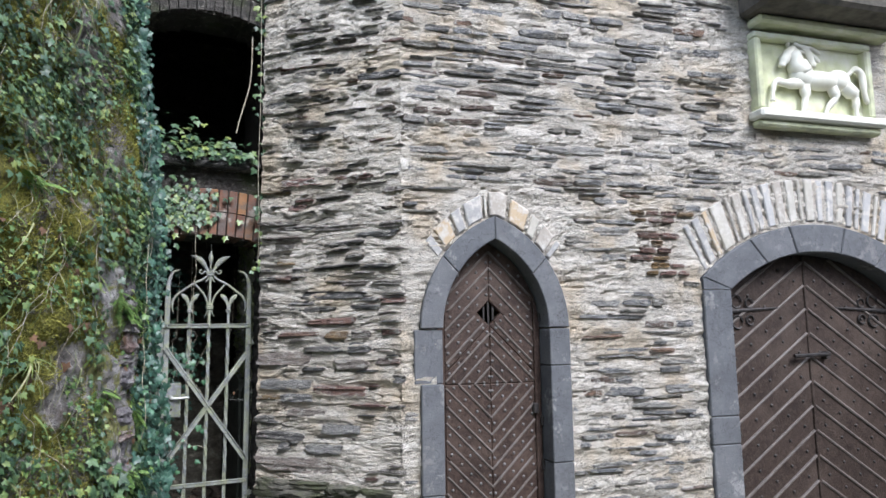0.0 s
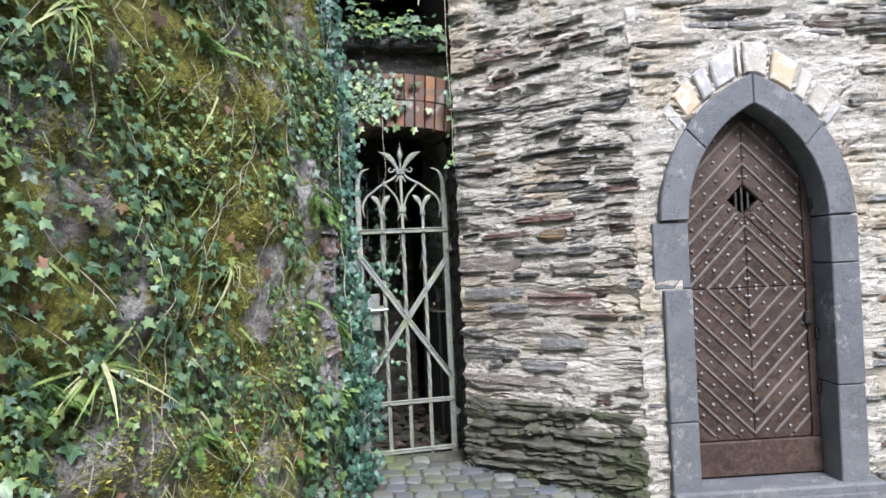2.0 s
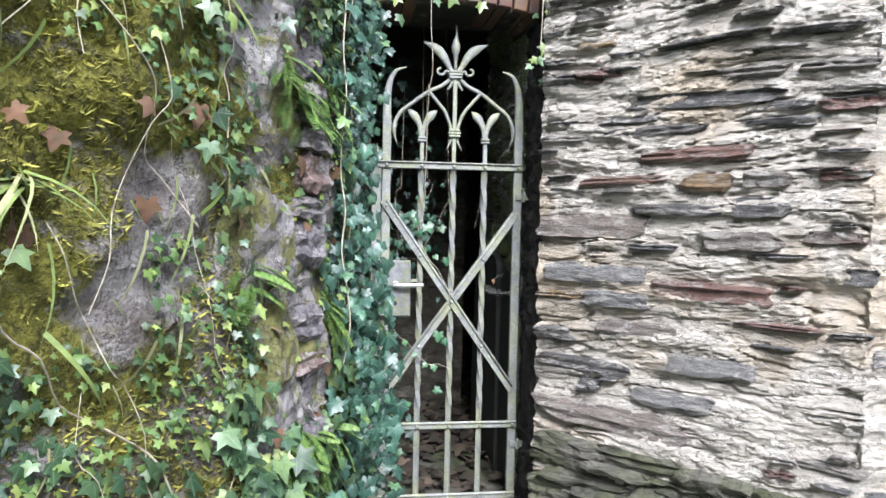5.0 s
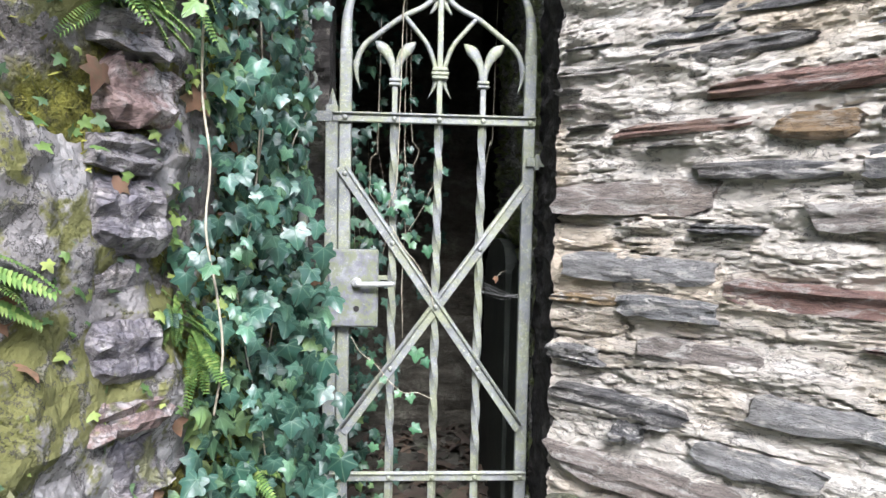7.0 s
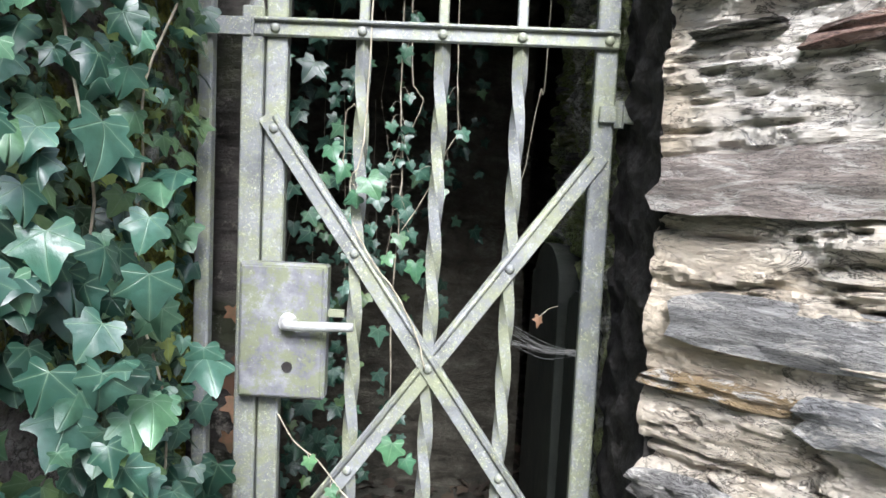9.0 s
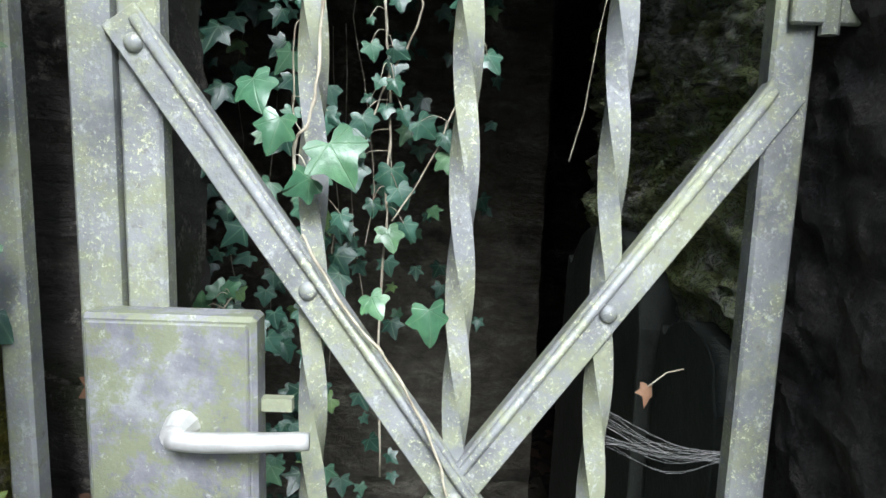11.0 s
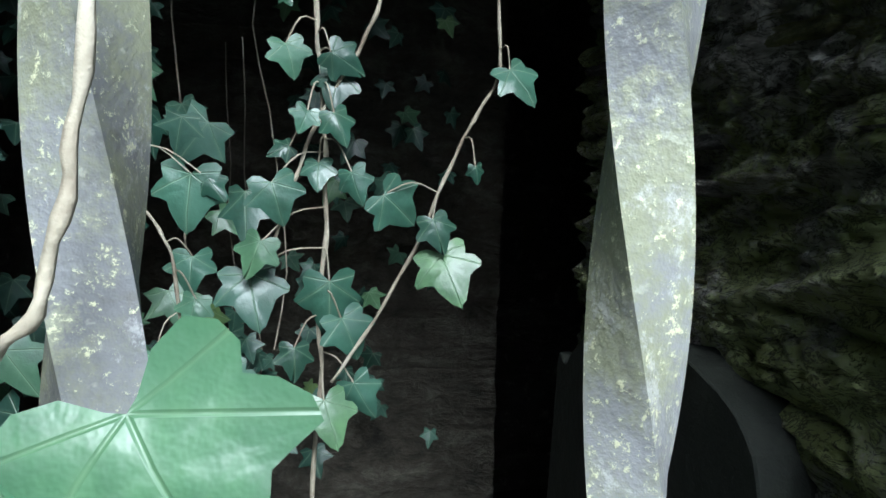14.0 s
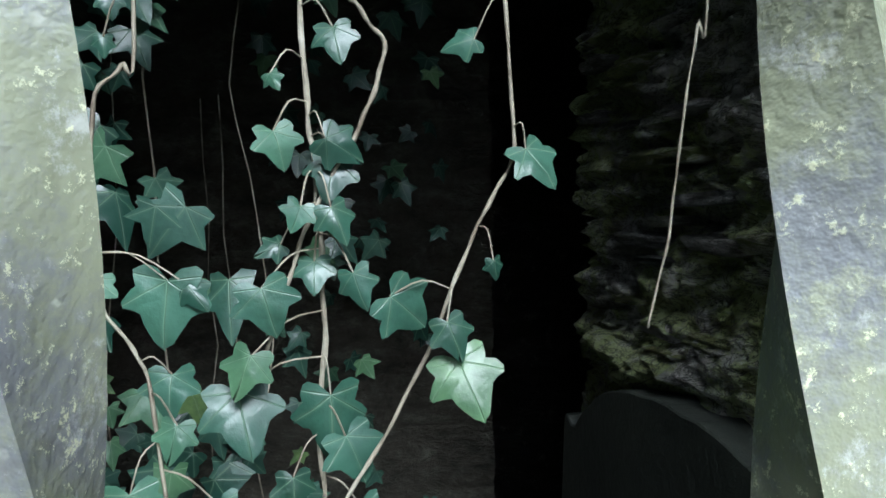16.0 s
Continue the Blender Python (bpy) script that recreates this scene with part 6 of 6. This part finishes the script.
strand("ivy_shoot", "small ivy runner low on the gate",
       [(-0.90, 4.86, 1.27), (-0.87, 4.865, 1.22), (-0.83, 4.865, 1.19), (-0.78, 4.865, 1.13), (-0.74, 4.865, 1.10), (-0.70, 4.865, 1.10), (-0.655, 4.868, 1.08)], 0.0014,
       [(-0.705, 1.215, 0.06, -10), (-0.675, 1.19, 0.045, 20), (-0.80, 1.14, 0.03, 30), (-0.76, 1.10, 0.035, -40), (-0.72, 1.085, 0.04, 10), (-0.70, 0.99, 0.05, 60), (-0.83, 0.93, 0.04, -20), (-0.84, 1.19, 0.035, 15)], 4.858, M_IVY_LIGHT, 10)


strand("ivy_shoot", "bright yellow green sprig among the shaded ivy",
       [(-0.99, 5.17, 1.40), (-0.97, 5.165, 1.43), (-0.95, 5.16, 1.455), (-0.935, 5.155, 1.475)], 0.0010,
       [(-0.951, 1.485, 0.040, 160), (-0.935, 1.488, 0.034, 120), (-0.976, 1.467, 0.036, 200), (-0.943, 1.448, 0.046, 70), (-0.965, 1.437, 0.040, -30)], 5.15, M_IVY_LIGHT, 11)


def passage_ivy():
    ivy = new("passage_ivy")
    tagged(ivy, "shaded ivy tangle inside the gateway", "ivy")
    poses = []
    for k in range(620):
        x = rng.uniform(-1.25, -0.76)
        y = rng.uniform(5.15, 5.85)
        z = rng.uniform(0.55, 2.5)
        if noise.noise(Vector((x * 5, y * 4, z * 3))) < -0.05 or (x > -0.9 and y < 5.3):
            continue
        poses.append(leaf_pose((x, y, z), jitter((0.2, -1, 0.4), 0.5), hang(rng.uniform(-50, 50), -0.2), rng.uniform(0.025, 0.055)))
    for k in range(120):
        x, z = rng.uniform(-0.85, -0.55), rng.uniform(1.2, 2.4)
        if rng.random() < 0.6:
            poses.append(leaf_pose((x, rng.uniform(5.7, 6.22), z), jitter((0.1, -1, 0.4), 0.5), hang(rng.uniform(-50, 50), -0.2), rng.uniform(0.03, 0.05)))
    near = []
    while len(near) < 330:
        x, y, z = rng.uniform(-1.22, -0.84), rng.uniform(5.16, 5.60), rng.uniform(0.55, 2.35)
        if noise.noise(Vector((x * 6, y * 5, z * 4))) < -0.12 or (x > -1.03 and 1.52 < z < 2.2):
            continue
        near.append(leaf_pose((x, y, z), jitter((0.3, -1, 0.5), 0.55), hang(rng.uniform(-60, 60), -0.2), rng.uniform(0.016, 0.040)))
    many("near_foliage", FINE, near, M_IVY_DEEP, ivy)
    many("foliage", SHAPES, poses, M_IVY_DEEP, ivy)
    bm = bmesh.new()
    for k in range(6):
        x, y, z = rng.uniform(-1.15, -0.6), rng.uniform(5.75, 6.2), rng.uniform(1.9, 2.7)
        pts = []
        for i in range(rng.randint(6, 13)):
            pts.append((x, y, z))
            x += rng.uniform(-0.025, 0.025)
            z -= 0.12
        sweep(smooth_path(pts, 2), rng.uniform(0.0008, 0.0018), 4, 1.0, bm)
    tagged(part("stem_tangle", bm, M_STEM, ivy), kind="stuff")


passage_ivy()


def ledge_plants():
    plants = new("ledge_plants")
    tagged(plants, "fresh green seedlings and ivy on the ledge", "plants")
    poses = []
    for k in range(330):
        x = rng.uniform(-1.22, -0.38)
        h = 0.24 * max(0.1, 1 - (x + 1.2) * 0.8)
        z = 3.08 + abs(rng.gauss(0, h * 0.6))
        poses.append(leaf_pose((x, rng.uniform(4.62, 4.86), z), jitter((0, -0.7, 0.8), 0.5), jitter((0, -0.5, -0.5), 0.8), rng.uniform(0.03, 0.06)))
    for k in range(240):
        x = rng.gauss(-0.86, 0.13)
        poses.append(leaf_pose((x, 4.745, rng.gauss(2.76, 0.10)), jitter((0, -1, 0.3), 0.4), hang(rng.uniform(-40, 40), -0.1), rng.uniform(0.025, 0.05)))
    for k in range(70):
        poses.append(leaf_pose((-0.37 + rng.uniform(-0.04, 0.06), 4.66, rng.uniform(2.2, 4.4)), jitter((-0.2, -1, 0.3), 0.5), hang(rng.uniform(-60, 60), -0.1), rng.uniform(0.025, 0.05)))
    many("foliage", SHAPES, poses, M_IVY, plants)
    bm = bmesh.new()
    sweep(smooth_path([(-0.375, 4.645, 4.4), (-0.365, 4.645, 3.6), (-0.372, 4.64, 3.0), (-0.358, 4.64, 2.6), (-0.362, 4.645, 2.35)], 6), 0.002, 5, 1.0, bm)
    sweep(smooth_path([(-0.76, 4.74, 2.75), (-0.77, 4.76, 2.5), (-0.755, 4.80, 2.3), (-0.765, 4.86, 2.2)], 6), 0.002, 5, 1.0, bm)
    sweep(smooth_path([(-0.42, 4.72, 4.05), (-0.43, 4.72, 3.7), (-0.5, 4.72, 3.4), (-0.52, 4.72, 3.3)], 6), 0.005, 5, 1.0, bm)
    tagged(part("stem_tangle", bm, M_STEM, plants), kind="stuff")


ledge_plants()


def frond_shape(n=24, wide=0.13):
    """One fern frond along y, with paired leaflets."""
    vs, fs = [], []
    for k in range(n):
        y = 0.08 + 0.9 * k / n
        w = wide * math.sin(math.pi * (0.12 + 0.86 * (1 - k / n))) ** 0.8
        for s in (-1, 1):
            b = len(vs)
            droop = -0.5 * y * y
            vs += [(0, y - 0.02, droop), (s * w * 0.55, y - 0.005, droop + 0.02), (s * w, y + 0.03, droop - 0.03), (s * w * 0.55, y + 0.04, droop + 0.015), (0, y + 0.025, droop)]
            fs.append(tuple(range(b, b + 5)) if s > 0 else tuple(reversed(range(b, b + 5))))
    return np.array(vs), fs, np.array([(0.5, 0.5)] * len(vs))


def ferns():
    for k, (s, z, size) in enumerate(((7.43, 2.01, 0.17), (7.36, 2.06, 0.15), (7.5, 1.97, 0.15), (7.46, 1.14, 0.15), (7.62, 1.12, 0.17), (7.66, 1.02, 0.13), (7.26, 1.56, 0.17), (7.3, 1.05, 0.12), (7.69, 1.42, 0.15), (7.64, 1.47, 0.12), (7.62, 2.05, 0.15), (7.37, 1.12, 0.14), (6.63, 2.53, 0.18), (6.5, 1.2, 0.13), (5.92, 1.46, 0.16), (6.9, 2.3, 0.12), (7.1, 0.95, 0.12), (7.84, 1.13, 0.16), (7.80, 1.05, 0.13))):
        fern = new("fern")
        tagged(fern, "small bright green fern rooted in the wall", "fern", "ferns on the wall")
        p, n = bank(s, z)
        poses = []
        side = Vector((-n.y, n.x, 0))
        for i in range(15):
            a = -1.6 + 3.2 * i / 14 + rng.uniform(-0.2, 0.2)
            tip = side * math.sin(a) + Vector((0, 0, 1)) * (math.cos(a) * 0.75 - 0.15) + n * rng.uniform(0.5, 1.0)
            poses.append(leaf_pose(p + n * 0.01 + side * rng.uniform(-0.03, 0.03) + Vector((0, 0, rng.uniform(-0.03, 0.03))), jitter(n * 0.4 + Vector((0, 0, 1)), 0.45), tip, size * rng.uniform(0.4, 0.85)))
        many("foliage", [frond_shape()], poses, M_FERN, fern)
    for s, z, size, count in ((6.06, 1.50, 0.30, 34), (6.03, 2.45, 0.26, 28), (5.6, 2.0, 0.26, 22), (6.7, 1.75, 0.2, 16), (6.4, 2.75, 0.25, 22), (5.2, 1.6, 0.28, 22), (7.0, 2.9, 0.22, 18)):
        tuft = new("grass_tuft")
        tagged(tuft, "long-bladed yellow green grass tuft on the wall", "grass", "grass tufts on the wall")
        p, n = bank(s, z)
        side = Vector((-n.y, n.x, 0))
        poses = []
        for i in range(count):
            tip = side * rng.uniform(-0.9, 0.9) + Vector((0, 0, rng.uniform(0.1, 1))) + n * rng.uniform(0.2, 0.9)
            poses.append(leaf_pose(p + n * 0.005 + jitter((0, 0, 0), 0.015), jitter(n * 0.6 + Vector((0, 0, 0.8)), 0.3), tip, size * rng.uniform(0.5, 1.1)))
        many("foliage", [blade_shape(0.5), blade_shape(1.0), blade_shape(0.2)], poses, M_GRASS, tuft)


ferns()


def moss_and_litter():
    moss = new("wall_moss")
    tagged(moss, "yellow green moss cushions on the retaining wall", "moss")
    tri = (np.array([(-0.16, 0, 0), (0.16, 0, 0), (0.1, 0.6, 0.1), (0, 1, 0.25), (-0.1, 0.6, 0.1)]), [(0, 1, 2, 3, 4)], np.array([(0.5, 0.5)] * 5))
    poses = []
    while len(poses) < 62000:
        s, z = rng.uniform(4.6, 8.0), rng.uniform(0.5, 3.6)
        if noise.noise(Vector((s * 2.3, z * 2.1, 40))) + 0.4 * noise.noise(Vector((s * 8, z * 8, 4))) < 0.0 or (7.25 < s < 7.7 and z < 2.2 and rng.random() < 0.85):
            continue
        p, n = bank(s, z)
        poses.append(leaf_pose(p - n * 0.002, jitter(Vector((0, 0, 1)), 0.9), jitter(n * 0.7 + Vector((0, 0, 0.3)), 0.8), rng.uniform(0.010, 0.024)))
    many("moss_cover", [tri], poses, M_MOSS, moss)
    dead = new("dead_leaves")
    tagged(dead, "dry brown leaves caught on the wall", "leaves")
    poses = []
    for k in range(150):
        s, z = rng.uniform(4.8, 8.0), rng.uniform(0.5, 2.6)
        p, n = bank(s, z)
        poses.append(leaf_pose(p + n * 0.02, jitter(n, 0.7), jitter((0, 0, -1), 0.9), rng.uniform(0.025, 0.055)))
    for x, z, size in ((-1.015, 1.43, 0.04), (-1.0, 1.34, 0.05), (-1.02, 1.30, 0.045), (-1.005, 1.255, 0.05), (-1.02, 1.19, 0.04)):
        poses.append(leaf_pose((x, 4.965, z), jitter((0, -1, 0.3), 0.4), jitter((0, 0, -1), 0.9), size))
    many("leaf_litter", SHAPES, poses, M_DEAD, dead)
    floor_leaves = new("leaf_litter")
    tagged(floor_leaves, "brown leaf litter on the passage floor", "leaves")
    poses = []
    for k in range(900):
        poses.append(leaf_pose((rng.uniform(-1.3, -0.1), rng.uniform(4.95, 6.9), 0.50 + rng.uniform(0.004, 0.05)), jitter((0, 0, 1), 0.5), jitter((0, -1, 0), 1.5), rng.uniform(0.04, 0.08)))
    many("litter", SHAPES, poses, M_LITTER, floor_leaves)
    hanger = new("hanging_dead_leaf")
    tagged(hanger, "curled orange dead leaf caught in a cobweb", "leaf")
    many("leaf_blade", [SHAPES[1]], [leaf_pose((-0.456, 4.95, 1.445), (0.5, -1, 0.3), (-0.3, 0, -1), 0.022)], M_DEAD, hanger)
    bm = bmesh.new()
    sweep([(-0.456, 4.95, 1.445), (-0.44, 4.945, 1.462), (-0.425, 4.94, 1.468)], 0.0007, 4, 1.0, bm)
    part("leaf_stalk", bm, M_STEM, hanger)
    web = new("cobweb")
    tagged(web, "dusty grey cobweb strung between gate bar and stile", "cobweb")
    bm = bmesh.new()
    for k in range(26):
        a = Vector((-0.51, 4.91, 1.40 + 0.04 * rng.random()))
        b = Vector((-0.392, 4.91, 1.385 + 0.012 * rng.random()))
        sag = rng.uniform(0.002, 0.016)
        sweep(smooth_path([a, (a + b) / 2 - Vector((0, rng.uniform(-0.02, 0.02), sag)), b], 4), 0.00013, 3, 1.0, bm)
    part("web_thread", bm, M_HANDLE, web)


moss_and_litter()


# ---- cobbles and gravel ----
def cobble_shape(seed):
    r = random.Random(seed)
    n = 8
    ring = []
    for k in range(n):
        a = 2 * math.pi * (k + 0.5 + r.uniform(-0.2, 0.2)) / n
        ring.append((0.52 * math.copysign(abs(math.cos(a)) ** 0.35, math.cos(a)) * r.uniform(0.84, 1.0), 0.52 * math.copysign(abs(math.sin(a)) ** 0.35, math.sin(a)) * r.uniform(0.84, 1.0)))
    vs = [(x, y, -1) for x, y in ring] + [(x * 0.97, y * 0.97, 0.1) for x, y in ring] + [(x * 0.84, y * 0.84, 0.55 + r.uniform(-0.2, 0.2)) for x, y in ring] + [(0, 0, 0.55 + r.uniform(-0.15, 0.15))]
    fs = []
    for k in range(n):
        m = (k + 1) % n
        fs += [(k, m, n + m, n + k), (n + k, n + m, 2 * n + m, 2 * n + k), (2 * n + k, 2 * n + m, 3 * n)]
    return vs, fs


def cobbles():
    pave = link_mesh("pavement", [(-1.2, 2.8, ground_z(-1.2, 2.8) - 0.004), (2.4, 2.8, ground_z(2.4, 2.8) - 0.004), (2.4, 3.5, ground_z(2.4, 3.5) - 0.004), (-1.1, 4.8, ground_z(-1.1, 4.8) - 0.004)], [(0, 1, 2, 3)], M_EARTH)
    tagged(pave, "grey setts laid in curved rows, mossy joints", "pavement", kind="structure")
    shapes = [cobble_shape(k) for k in range(10)]
    meshes = []
    for v, f in shapes:
        me = bpy.data.meshes.new("sett")
        me.from_pydata(v, [], f)
        me.polygons.foreach_set("use_smooth", [True] * len(me.polygons))
        me.materials.append(M_COBBLE)
        meshes.append(me)
    spots = []
    for row in range(-2, 40):
        y = 5.0 - row * 0.105
        x = -1.5 + 0.06 * (row % 2)
        while x < 3.0:
            w = rng.uniform(0.085, 0.135)
            yy = y - 0.18 * (x + 0.6) + 0.05 * math.sin(x * 2.2) + rng.uniform(-0.008, 0.008)
            d_flank = (Vector((x, yy, 0)) - P0).cross((P1 - P0).normalized()).z
            d_door = (Vector((x, yy, 0)) - P1).cross(Vector((math.cos(radians(DOOR_TURN)), math.sin(radians(DOOR_TURN)), 0))).z
            ok = (d_flank > 0.10 or d_door > 0.10) and yy < 4.86
            k = (yy - 2.53) / 1.30 * 0.668 - 1.868
            if ok and x > min(k, -1.05) + 0.06:
                spots.append((x + w / 2, yy, w))
            x += w + 0.012
    spots.sort(key=lambda q: -q[1])
    for i, (x, y, w) in enumerate(spots[:600]):
        m = Matrix.Translation((x, y, ground_z(x, y) + rng.uniform(-0.006, 0.006))) @ Matrix.Rotation(-0.18 + rng.uniform(-0.22, 0.22), 4, "Z") @ Matrix.Diagonal((w * 1.05, 0.106, 0.015, 1))
        if i < 300:
            ob = new("sett", meshes[rng.randrange(10)])
            ob.parent = pave
            ob.matrix_local = m
    vs, fs = [], []
    for x, y, w in spots[300:900]:
        v, f = shapes[rng.randrange(10)]
        m = Matrix.Translation((x, y, ground_z(x, y) + rng.uniform(-0.006, 0.006))) @ Matrix.Rotation(-0.18 + rng.uniform(-0.22, 0.22), 4, "Z") @ Matrix.Diagonal((w * 1.05, 0.106, 0.015, 1))
        n = len(vs)
        vs += [m @ Vector(q) for q in v]
        fs += [tuple(i + n for i in face) for face in f]
    tagged(link_mesh("settwork", vs, fs, M_COBBLE, pave), kind="stuff")
    grit = new("gravel")
    tagged(grit, "loose slate chips and dry debris along the wall foot", "gravel")
    poses = []
    chip = (np.array([(-0.5, -0.3, 0), (0.5, -0.4, 0), (0.4, 0.4, 0), (-0.3, 0.5, 0), (0, 0, 0.35)]), [(0, 1, 4), (1, 2, 4), (2, 3, 4), (3, 0, 4)], np.array([(0.5, 0.5)] * 5))
    for k in range(420):
        f = rng.random()
        a, b = (P0, P1) if rng.random() < 0.75 else (P1, P1 + Vector((1.2, -0.2, 0)))
        p = a.lerp(b, f) + Vector((-0.7, -0.75, 0)) * abs(rng.gauss(0.03, 0.07))
        poses.append(leaf_pose((p.x, p.y, ground_z(p.x, p.y) + 0.004), jitter((0, 0, 1), 0.3), jitter((1, 0, 0), 2), rng.uniform(0.01, 0.035)))
    many("chip_scatter", [chip], poses, M_COBBLE, grit)


cobbles()
